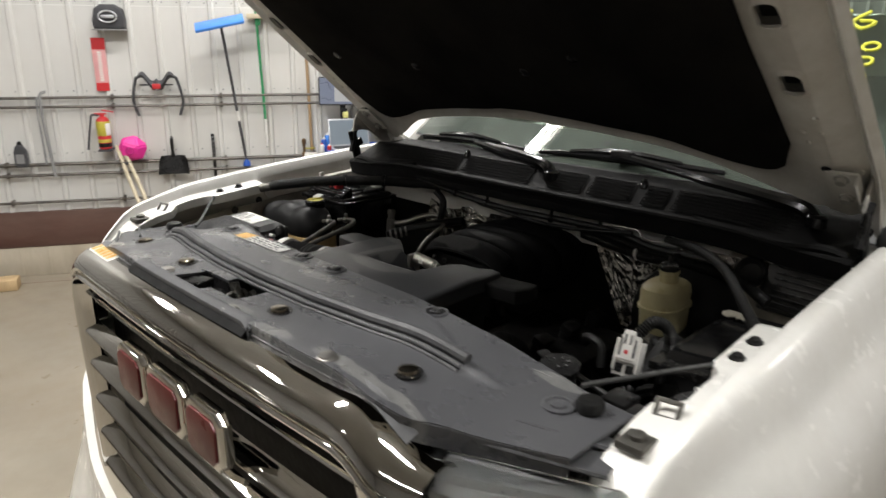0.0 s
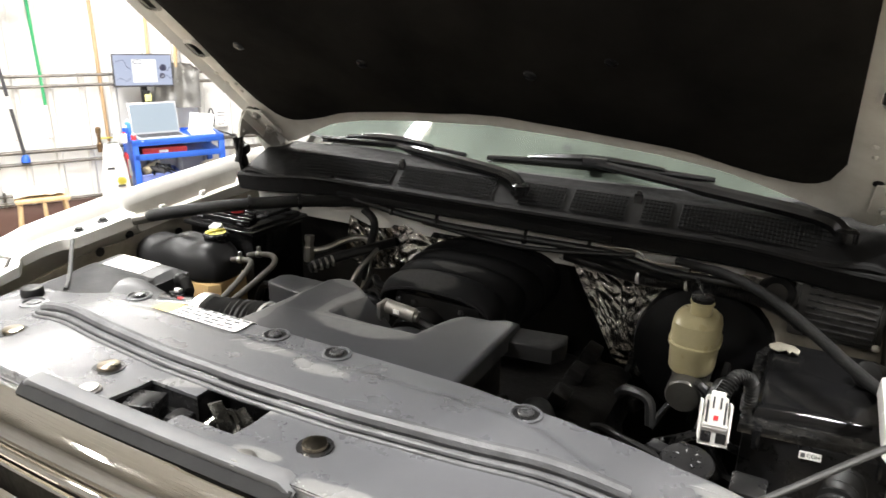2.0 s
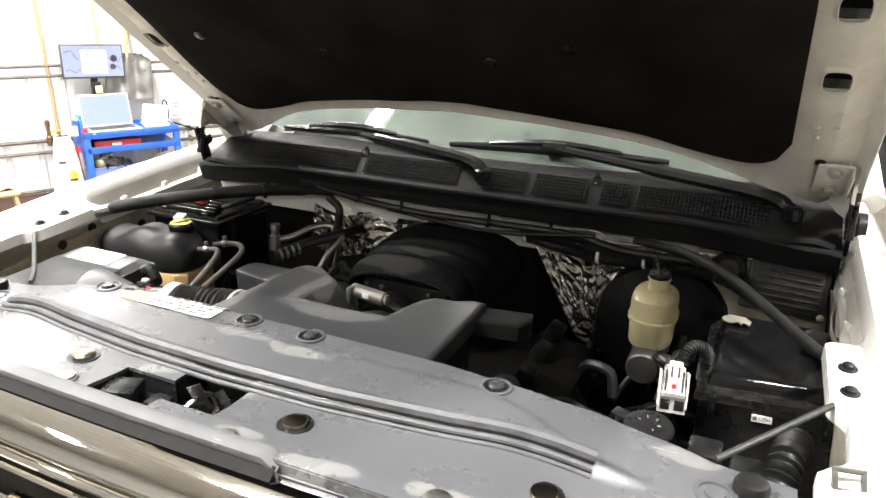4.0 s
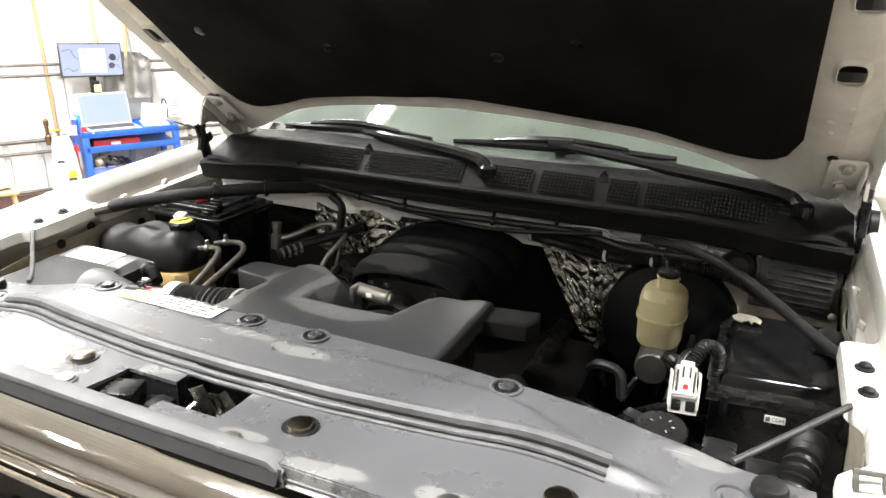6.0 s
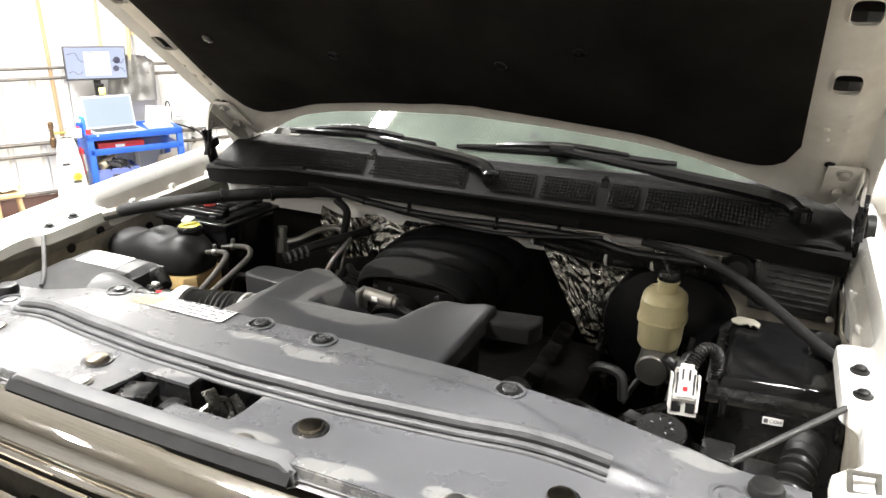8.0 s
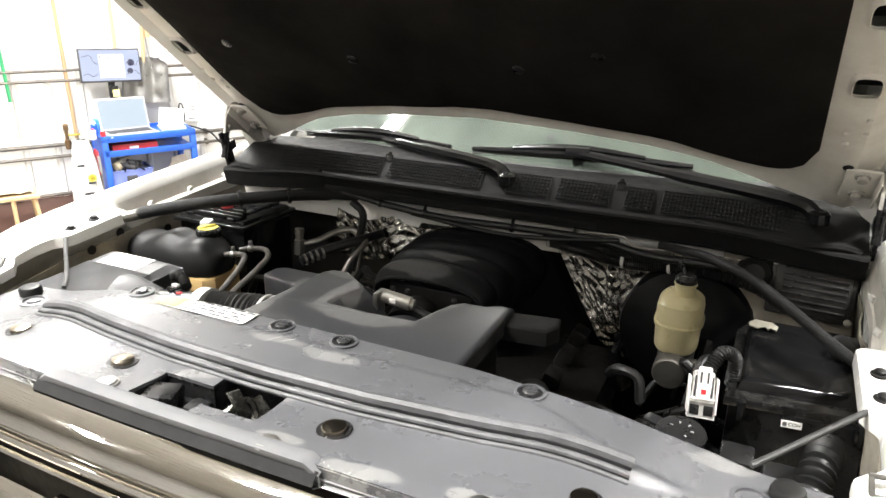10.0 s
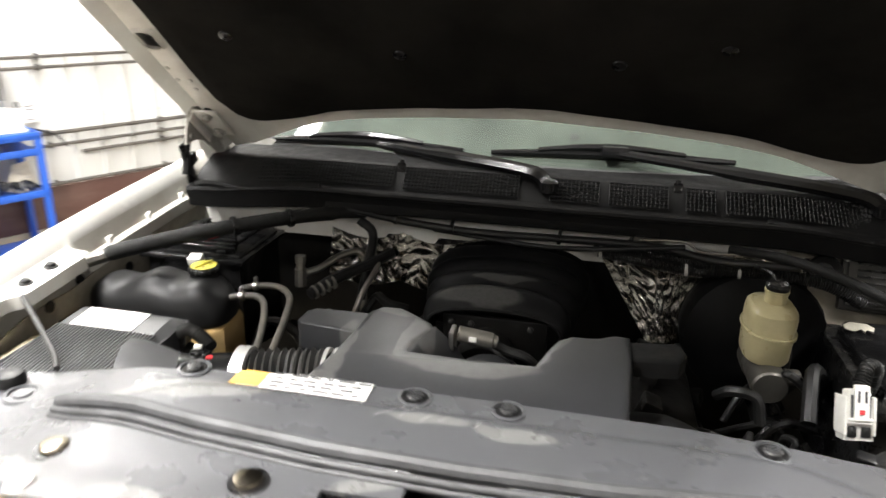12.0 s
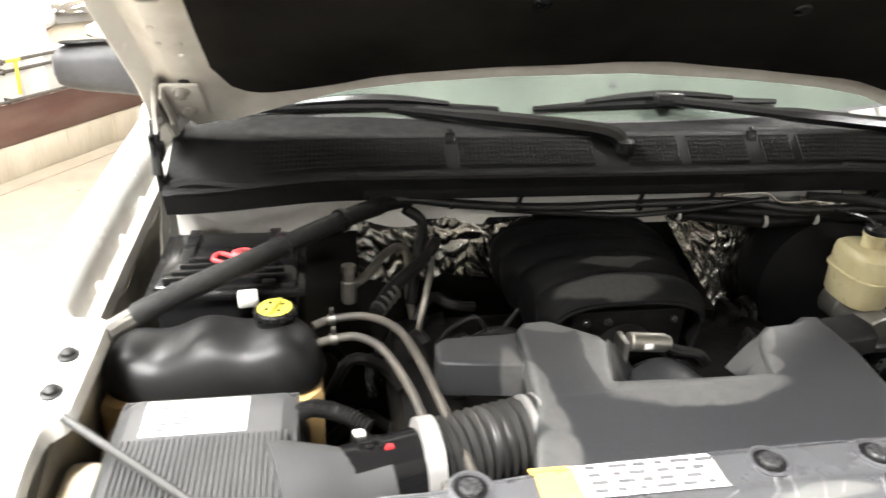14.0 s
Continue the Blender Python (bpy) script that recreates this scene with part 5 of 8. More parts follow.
def engine():
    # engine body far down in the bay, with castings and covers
    part("engine_block", box(nb(), -0.33, 0.30, -0.62, -0.1, 0.85, 1.16, 0.03), "void", truck, "oily engine block darkened to the shade of the bay")
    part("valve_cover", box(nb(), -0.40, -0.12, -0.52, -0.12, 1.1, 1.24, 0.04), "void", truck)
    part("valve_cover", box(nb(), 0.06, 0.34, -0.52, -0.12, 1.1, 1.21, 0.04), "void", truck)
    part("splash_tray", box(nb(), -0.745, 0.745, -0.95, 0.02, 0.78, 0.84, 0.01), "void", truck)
    for sx, n in ((-1, 4), (1, 4)):
        for k in range(n):
            bm = nb()
            y = -0.46 + k * 0.1
            lathe(bm, [(0.018, -0.04), (0.02, 0.0), (0.018, 0.02), (0.008, 0.03)], pose(sx * 0.27 - 0.03, y, 1.215, 0, sx * 20, 0), 14)
            box(bm, -0.016, 0.016, -0.022, 0.022, 0.01, 0.03, 0.004, m=pose(sx * 0.27 - 0.03, y, 1.215, 0, sx * 20, 0))
            part("ignition_coil", bm, "void", truck)
    # radiator fan shroud behind the cover
    bm = nb()
    box(bm, -0.60, 0.60, -0.76, -0.70, 0.9, 1.36, 0.012)
    part("fan_shroud", bm, "black", truck)
    # intake plenum with curved runners
    bm = nb()

    def fn(u, a):
        # u runs back over four broad transverse runners, a round the arch
        k = u * 4.2
        t = k - math.floor(k)
        arch = 0.013 * math.sin(min(1, t * 1.06) * math.pi) ** 0.6
        close = 0.72 + 0.28 * min(1, u / 0.1) ** 0.5
        w = (0.124 + 0.032 * sstep(0.05, 0.8, u) + 0.8 * arch) * (0.85 + 0.15 * close)
        h = (0.054 + arch) * close
        c, s_ = math.cos(a), math.sin(a)
        return (-0.036 + w * math.copysign(abs(c) ** 0.8, c), -0.338 + 0.3 * u, 1.327 + h * max(0, s_) ** 0.85 - 0.12 * max(0, -s_))
    sheet(bm, lin(0, 1, 72), lin(-0.5, math.pi + 0.5, 32), fn, 0.004)
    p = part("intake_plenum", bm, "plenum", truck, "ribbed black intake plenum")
    # dark plug that stands in for the shade inside the plenum mouth
    bm = nb()
    box(bm, -0.13, 0.06, -0.325, -0.315, 1.22, 1.345, 0.004)
    part("plenum_throat", bm, "void", p)
    bm = nb()
    tube(bm, [fn(0.0, a) for a in lin(0.0, math.pi, 24)], 0.004, 6, raw=True)
    part("plenum_lip", bm, "plenum", p)
    # bolts and a cable bracket on the front lip
    for x in (-0.11, -0.075, 0.03):
        bm = nb()
        lathe(bm, [(0.006, 0), (0.006, 0.006), (0.003, 0.008)], axis((x, -0.342, 1.338), (0, -1, 0.3)), 8)
        part("plenum_bolt", bm, "rubber", p)
    bm = nb()
    lathe(bm, [(0.05, -0.05), (0.052, 0.0), (0.046, 0.02), (0.04, 0.02)], axis((-0.045, -0.395, 1.285), (0, -1, 0)), 24)
    part("throttle_body", bm, "void", p)
    bm = nb()
    lathe(bm, [(0.011, -0.034), (0.0135, -0.032), (0.0135, 0.024), (0.0105, 0.026), (0.0105, 0.032), (0.005, 0.034)], axis((-0.05, -0.428, 1.357), (1, 0.12, -0.18)), 20)
    t = part("throttle_motor", bm, "alu", p, "pale aluminium throttle motor")
    bm = nb()
    box(bm, -0.005, 0.004, -0.017, 0.017, -0.03, 0.019, 0.003, m=axis((-0.092, -0.432, 1.352), (0, 0, 1)))
    part("motor_flange", bm, "steel", t)
    bm = nb()
    box(bm, -0.063, -0.05, -0.4432, -0.4415, 1.355, 1.364, 0.0004)
    part("motor_label", bm, "label", t)
    bm = nb()
    tube(bm, [(-0.025, -0.42, 1.345), (0.0, -0.42, 1.335), (0.03, -0.425, 1.33), (0.05, -0.42, 1.31)], 0.008, 8)
    part("motor_plug", bm, "rubber", t)

    # two-armed resonator cover
    def z_off(x, y):
        return 0.02 * sstep(-0.1, 0.12, x) - 0.022 * sstep(-0.58, -0.73, y)

    def cover_block(name, pts, z0, z1, bev, parent, label="", material="engine_cover"):
        bm = pillow(nb(), pts, z0, z1, bev)
        for v in bm.verts:
            v.co.z += z_off(v.co.x, v.co.y)
        return part(name, bm, material, parent, label, smooth=50)
    c = cover_block("engine_cover", [(-0.30, -0.735), (-0.27, -0.63), (-0.252, -0.56), (-0.243, -0.47), (-0.24, -0.41), (-0.224, -0.389), (-0.19, -0.386), (-0.166, -0.402), (-0.128, -0.43), (-0.118, -0.455),
                                    (-0.136, -0.505), (-0.142, -0.531), (-0.05, -0.538), (0.052, -0.556), (0.066, -0.51), (0.08, -0.475), (0.1, -0.459), (0.14, -0.456), (0.165, -0.44), (0.19, -0.442), (0.19, -0.53), (0.182, -0.66), (0.178, -0.735)], 1.345, 1.378, 0.013, truck,
                    "dusty charcoal plastic engine cover with two arms")
    cover_block("cover_wing", [(-0.355, -0.452), (-0.345, -0.462), (-0.235, -0.476), (-0.235, -0.398), (-0.338, -0.402), (-0.353, -0.416)], 1.315, 1.366, 0.007, c)
    # right wing in matt black, not cover plastic: its shade put into colour
    cover_block("cover_wing", [(0.18, -0.492), (0.262, -0.482), (0.276, -0.452), (0.268, -0.418), (0.18, -0.432)], 1.335, 1.364, 0.009, c, material="cowl")
    # added near-black block: the shade beneath the shell put into colour
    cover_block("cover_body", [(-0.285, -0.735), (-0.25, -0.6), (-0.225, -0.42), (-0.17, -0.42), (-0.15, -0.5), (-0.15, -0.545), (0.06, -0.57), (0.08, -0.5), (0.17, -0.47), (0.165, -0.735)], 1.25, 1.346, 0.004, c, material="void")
    # sloping inner walls of the valley
    for a, b, dn in (((-0.146, -0.53, 1.376), (-0.12, -0.445, 1.378), (0.05, 0.012, -0.06)), ((0.052, -0.553, 1.38), (0.085, -0.47, 1.388), (-0.03, 0.012, -0.06))):
        bm = nb()
        sheet(bm, lin(0, 1, 6), lin(0, 1, 5), lambda u, v: tuple(Vector(a).lerp(Vector(b), u) + Vector(dn) * v * (0.35 + 0.65 * u) + V(0, 0, 0.004 * math.sin(v * 3.1))), 0.004)
        part("valley_wall", bm, "engine_cover", c)
    # duct that leaves the valley towards the throttle
    bm = nb()
    sheet(bm, lin(0, 1, 12), lin(-1, 1, 16), lambda u, v: (-0.036 + 0.008 * u + v * (0.062 + 0.006 * u), -0.54 + 0.11 * u, 1.31 + 0.042 * math.cos(v * 1.5) - 0.022 * u + 0.006 * math.sin(u * 3.1)), 0.004)
    part("cover_duct", bm, "engine_cover", c)
    bm = nb()
    tube(bm, [(-0.085, -0.43, 1.29), (-0.06, -0.43, 1.315), (-0.028, -0.43, 1.324), (0.01, -0.43, 1.315), (0.03, -0.432, 1.29)], 0.006, 8)
    part("duct_collar", bm, "black", c)
    # corrugated intake bellows
    bm = nb()
    tube(bm, [(-0.372, -0.59, 1.323), (-0.32, -0.577, 1.326), (-0.235, -0.56, 1.328)], 0.045, 24, ring=0.0038, pitch=0.0112)
    b = part("intake_bellows", bm, "bellows", truck, "dusty corrugated rubber intake bellows")
    for x, y, r, hw in ((-0.262, -0.565, 0.051, 0.004), (-0.248, -0.563, 0.051, 0.004), (-0.385, -0.594, 0.0525, 0.011)):
        bm = nb()
        lathe(bm, [(r - 0.004, -hw), (r, -hw + 0.001), (r, hw - 0.001), (r - 0.004, hw)], axis((x, y, 1.325), (1, 0.12, 0)), 28)
        part("hose_clamp", bm, "silver_band", b, "steel band clamp")


def passenger_side():
    # air cleaner housing with ribbed lid
    bm = nb()
    pts = [(-0.735, -0.515), (-0.725, -0.497), (-0.535, -0.49), (-0.52, -0.50), (-0.522, -0.62), (-0.49, -0.66), (-0.49, -0.80), (-0.74, -0.80)]
    prism(bm, pts, 1.10, 1.325, 0.01)
    a = part("air_cleaner", bm, "black", truck, "black air cleaner housing with ribbed lid")

    def lz(y):
        return 1.376 - 0.018 * sstep(-0.5, -0.75, y)
    bm = nb()
    sheet(bm, lin(-0.728, -0.53, 12), lin(0, 1, 14), lambda x, v: (x - 0.008 * v * (x < -0.6), -0.497 - 0.29 * v, lz(-0.497 - 0.29 * v) - 0.014 * (1 - sstep(0, 0.1, v)) ** 2 - 0.012 * (1 - sstep(0, 0.012, min(x + 0.728, -0.53 - x))) ** 2), 0.006)
    lid = part("lid", bm, "lid_grey", a, "charcoal ribbed lid")
    for q in ((-0.728, -0.53, -0.501, -0.497), (-0.534, -0.53, -0.78, -0.502), (-0.73, -0.726, -0.78, -0.502)):
        part("lid_wall", box(nb(), *q, 1.30, 1.362, 0.0015), "lid_grey", a)
    for k in range(30):
        x = -0.714 + k * 0.0059
        bm = nb()
        box(bm, x, x + 0.003, -0.77, -0.578, 0, 0.004, 0.0008)
        for v in bm.verts:
            v.co.z += lz(v.co.y) - 0.001
        part("rib", bm, "lid_grey", lid)
    bm = nb()
    box(bm, -0.696, -0.585, -0.574, -0.52, 0.0005, 0.0017, 0)
    for v in bm.verts:
        v.co.z += lz(v.co.y)
    lb = part("paper_label", bm, "label", lid, "white paper label")
    for k in range(5):
        for j in range(2):
            bm = nb()
            box(bm, -0.692 + j * 0.028, -0.670 + j * 0.028, -0.568 + k * 0.0085, -0.5645 + k * 0.0085, 0.0021, 0.0024, 0)
            for v in bm.verts:
                v.co.z += lz(v.co.y)
            part("label_bar", bm, "print", lb)
    # cone to the bellows, with the flow sensor
    bm = nb()
    lathe(bm, [(0.075, -0.02), (0.072, 0.0), (0.055, 0.045), (0.048, 0.06), (0.048, 0.1)], axis((-0.53, -0.635, 1.315), (1, 0.25, 0.02)), 24)
    part("outlet_cone", bm, "lid_grey", a)
    bm = nb()
    lathe(bm, [(0.046, -0.045), (0.0475, -0.043), (0.0475, 0.043), (0.046, 0.045)], axis((-0.436, -0.608, 1.319), (1, 0.25, 0.02)), 28)
    part("sensor_barrel", bm, "gloss_black", a)
    bm = nb()
    box(bm, -0.011, 0.011, -0.014, 0.014, 0, 0.013, 0.003, m=pose(-0.458, -0.596, 1.356, -18, 8, 14))
    s = part("flow_sensor", bm, "gloss_black", a)
    bm = nb()
    box(bm, -0.006, 0.006, -0.007, 0.007, 0, 0.006, 0.002, m=pose(-0.462, -0.588, 1.366, -18, 8, 14))
    part("sensor_plug", bm, "white_plastic", s)
    bm = nb()
    box(bm, -0.005, 0.005, -0.007, 0.001, 0, 0.004, 0.001, m=pose(-0.432, -0.607, 1.364, -10, 8, 14))
    part("sensor_clip", bm, "red", s)
    for dx in (-0.024, -0.01):
        bm = nb()
        box(bm, -0.004, 0.004, -0.014, 0.012, 0, 0.007, 0.0015, m=pose(-0.43 + dx, -0.60, 1.361, -10, 0, 14))
        part("sensor_lug", bm, "gloss_black", s)
    bm = nb()
    tube(bm, [(-0.45, -0.572, 1.362), (-0.475, -0.555, 1.368), (-0.51, -0.535, 1.366), (-0.532, -0.528, 1.352), (-0.536, -0.525, 1.33)], 0.0095, 10, ring=0.0018, pitch=0.005)
    part("sensor_loom", bm, "rubber", s)

    # beige washer or duct box at the fender
    bm = nb()
    box(bm, -0.775, -0.735, -0.67, -0.565, 1.28, 1.345, 0.014, seg=3)
    part("vent_duct", bm, "beige", truck, "beige plastic duct box")
    bm = nb()
    box(bm, -0.765, -0.66, -0.52, -0.46, 1.20, 1.305, 0.012)
    part("tray", bm, "beige", truck)

    # coolant tank: lumpy black top over an amber lower half
    bm = nb()

    def tank(u, a):
        x = -0.785 + 0.288 * u
        e = (1 - abs(2 * u - 1) ** 5) ** 0.5
        w = 0.062 * e
        h = (0.052 + 0.014 * sstep(0.2, 0.6, u) + 0.006 * math.sin(u * 17)) * e
        c, s = math.cos(a), math.sin(a)
        return (x, -0.392 - 0.012 * u + w * math.copysign(abs(c) ** 0.7, c), 1.332 + (h if s > 0 else 0.02 * e) * math.copysign(abs(s) ** 0.75, s))
    sheet(bm, lin(0.0, 1, 30), lin(0, 2 * math.pi, 28), tank)
    bmesh.ops.remove_doubles(bm, verts=list(bm.verts), dist=0.0004)
    t = part("coolant_tank", bm, "tank_black", truck, "black coolant expansion tank with amber base")
    bm = nb()
    prism(bm, [(-0.78, -0.44), (-0.77, -0.34), (-0.52, -0.345), (-0.505, -0.36), (-0.502, -0.44), (-0.52, -0.462), (-0.76, -0.455)], 1.18, 1.322, 0.01)
    part("tank_base", bm, "amber", t, "translucent amber lower half")
    bm = nb()
    lathe(bm, [(0.026, 0), (0.026, 0.008), (0.027, 0.01), (0.027, 0.012), (0.024, 0.012)], pose(-0.562, -0.384, 1.392), 24)
    part("tank_neck", bm, "gloss_black", t)
    CAP = Matrix.Scale(0.76, 4)
    bm = nb()
    lathe(bm, [(0.03, 0), (0.034, 0.002), (0.034, 0.009), (0.031, 0.013), (0.024, 0.014), (0.002, 0.0145)], pose(-0.562, -0.384, 1.404) @ CAP, 28)
    for k in range(14):
        an = k * 2 * math.pi / 14
        box(bm, -0.003, 0.003, 0.031, 0.0365, 0.001, 0.011, 0.001, m=pose(-0.562, -0.384, 1.404) @ CAP @ pose(0, 0, 0, 0, 0, math.degrees(an)))
    cap = part("tank_cap", bm, "black", t, "black cap with yellow warning print")
    bm = nb()
    lathe(bm, [(0.03, 0), (0.0295, 0.0008), (0.002, 0.0012)], pose(-0.562, -0.384, 1.404) @ CAP @ pose(0, 0, 0.0142), 28)
    top = part("cap_print", bm, "yellow", cap, "yellow cap top")
    bm = nb()
    box(bm, -0.026, 0.026, -0.004, 0.004, 0, 0.006, 0.002, m=pose(-0.562, -0.384, 1.404) @ CAP @ pose(0, 0, 0.0145, 0, 0, 70))
    part("cap_grip", bm, "yellow", cap)
    for k in range(4):
        bm = nb()
        an = 30 + 90 * k
        box(bm, 0.012, 0.02, -0.003, 0.003, 0, 0.0005, 0, m=pose(-0.562, -0.384, 1.404) @ CAP @ pose(0, 0, 0.0156, 0, 0, an))
        part("cap_mark", bm, "black", cap)
    # hoses
    for name, pts, r in (("tank_hose", [(-0.515, -0.398, 1.362), (-0.487, -0.392, 1.366), (-0.455, -0.396, 1.370), (-0.425, -0.432, 1.373), (-0.398, -0.50, 1.364), (-0.38, -0.58, 1.348), (-0.368, -0.68, 1.33)], 0.006),
                         ("tank_hose", [(-0.515, -0.34, 1.355), (-0.489, -0.332, 1.360), (-0.44, -0.342, 1.368), (-0.40, -0.382, 1.370), (-0.378, -0.45, 1.366), (-0.358, -0.55, 1.356), (-0.34, -0.65, 1.345), (-0.325, -0.74, 1.32)], 0.006)):
        bm = nb()
        tube(bm, pts, r, 12)
        h = part(name, bm, "hose", t, "dusty grey coolant hose")
        bm = nb()
        lathe(bm, [(0.0075, -0.005), (0.0085, -0.004), (0.0085, 0.004), (0.0075, 0.005)], axis(pts[1], (1, 0.1, 0.1)), 16)
        box(bm, -0.003, 0.003, -0.004, 0.004, 0.008, 0.018, 0.001, m=Matrix.Translation(pts[1]))
        part("hose_clip", bm, "steel", h, "spring steel hose clip")
    # battery at the bulkhead
    bm = nb()
    box(bm, -0.735, -0.535, -0.30, -0.12, 1.18, 1.405, 0.008)
    box(bm, -0.745, -0.525, -0.31, -0.11, 1.385, 1.396, 0.003)
    b = part("battery", bm, "gloss_black", truck, "black battery with a red terminal cap")
    for k in range(4):
        bm = nb()
        box(bm, -0.72 + 0.01 * k, -0.55 - 0.004 * k, -0.295 + k * 0.012, -0.287 + k * 0.012, 1.40, 1.416 + 0.004 * k, 0.002)
        part("battery_rib", bm, "gloss_black", b)
    bm = nb()
    lathe(bm, [(0.014, 0), (0.017, 0.006), (0.0165, 0.013), (0.011, 0.0155), (0.003, 0.0125)], pose(-0.612, -0.262, 1.423), 20)
    tube(bm, [(-0.626, -0.262, 1.43), (-0.646, -0.254, 1.432), (-0.652, -0.27, 1.43), (-0.632, -0.278, 1.428)], 0.0034, 8)
    rc = part("terminal_cap", bm, "red", b, "red terminal cap")
    bm = nb()
    lathe(bm, [(0.006, 0), (0.006, 0.0015), (0.003, 0.001)], pose(-0.61, -0.263, 1.4372), 14)
    part("cap_dimple", bm, "logo_red", rc)
    bm = nb()
    box(bm, -0.013, 0.013, -0.01, 0.012, 0, 0.016, 0.003, m=pose(-0.60, -0.345, 1.40, 15, 0, 8))
    part("sensor_block", bm, "white_plastic", b)
    for x in (-0.70, -0.575):
        bm = nb()
        box(bm, -0.009, 0.009, -0.09, 0.09, 1.404, 1.41, 0.002, m=pose(x, -0.21, 0))
        part("hold_down", bm, "black", b)
    # fat sleeve from fender to bulkhead and its mirror
    bm = nb()
    tube(bm, [(-0.752, -0.445, 1.428), (-0.70, -0.405, 1.44), (-0.596, -0.327, 1.455), (-0.49, -0.225, 1.458), (-0.42, -0.15, 1.452), (-0.35, -0.09, 1.442)], [0.010] * 4 + [0.0145] * 22 + [0.011] * 8, 12)
    part("cable_sleeve", bm, "sleeve", truck, "thick black cable sleeve")
    for x, y, z in ((-0.55, -0.285, 1.458), (-0.47, -0.205, 1.457)):
        bm = nb()
        lathe(bm, [(0.019, -0.004), (0.0195, 0), (0.019, 0.004)], axis((x, y, z), (0.7, 0.7, 0)), 14)
        part("sleeve_tie", bm, "black", truck)
    bm = nb()
    tube(bm, [(-0.752, -0.447, 1.427), (-0.735, -0.43, 1.431), (-0.70, -0.405, 1.44)], 0.0125, 10)
    part("sleeve_end", bm, "cast_dark", truck)
    # refrigerant pipes
    for pts, r, m_ in (([(-0.46, -0.19, 1.33), (-0.43, -0.16, 1.335), (-0.40, -0.12, 1.35), (-0.37, -0.09, 1.352), (-0.352, -0.088, 1.33), (-0.352, -0.1, 1.27), (-0.34, -0.16, 1.2)], 0.0075, "alu"),
                       ([(-0.42, -0.24, 1.31), (-0.39, -0.19, 1.325), (-0.33, -0.12, 1.34), (-0.30, -0.06, 1.345)], 0.012, "rubber"),
                       ([(-0.33, -0.09, 1.35), (-0.315, -0.12, 1.335), (-0.33, -0.17, 1.3), (-0.345, -0.2, 1.25)], 0.006, "alu")):
        bm = nb()
        tube(bm, pts, r, 10)
        part("coolant_pipe" if m_ == "rubber" else "refrigerant_pipe", bm, m_, truck)
    bm = nb()
    lathe(bm, [(0.012, -0.02), (0.013, -0.016), (0.013, 0.016), (0.01, 0.018), (0.01, 0.03), (0.012, 0.032), (0.012, 0.045)], axis((-0.46, -0.19, 1.325), (0, 0.1, 1)), 8)
    part("service_valve", bm, "alu", truck, "aluminium service valve")
    for k in range(4):
        bm = nb()
        lathe(bm, [(0.0125, -0.003), (0.0145, -0.002), (0.0145, 0.002), (0.0125, 0.003)], axis((-0.414 + 0.0085 * k, -0.23 + 0.012 * k, 1.312 + 0.003 * k), (0.6, 0.8, 0.2)), 14)
        part("crimp_ring", bm, "steel", truck)


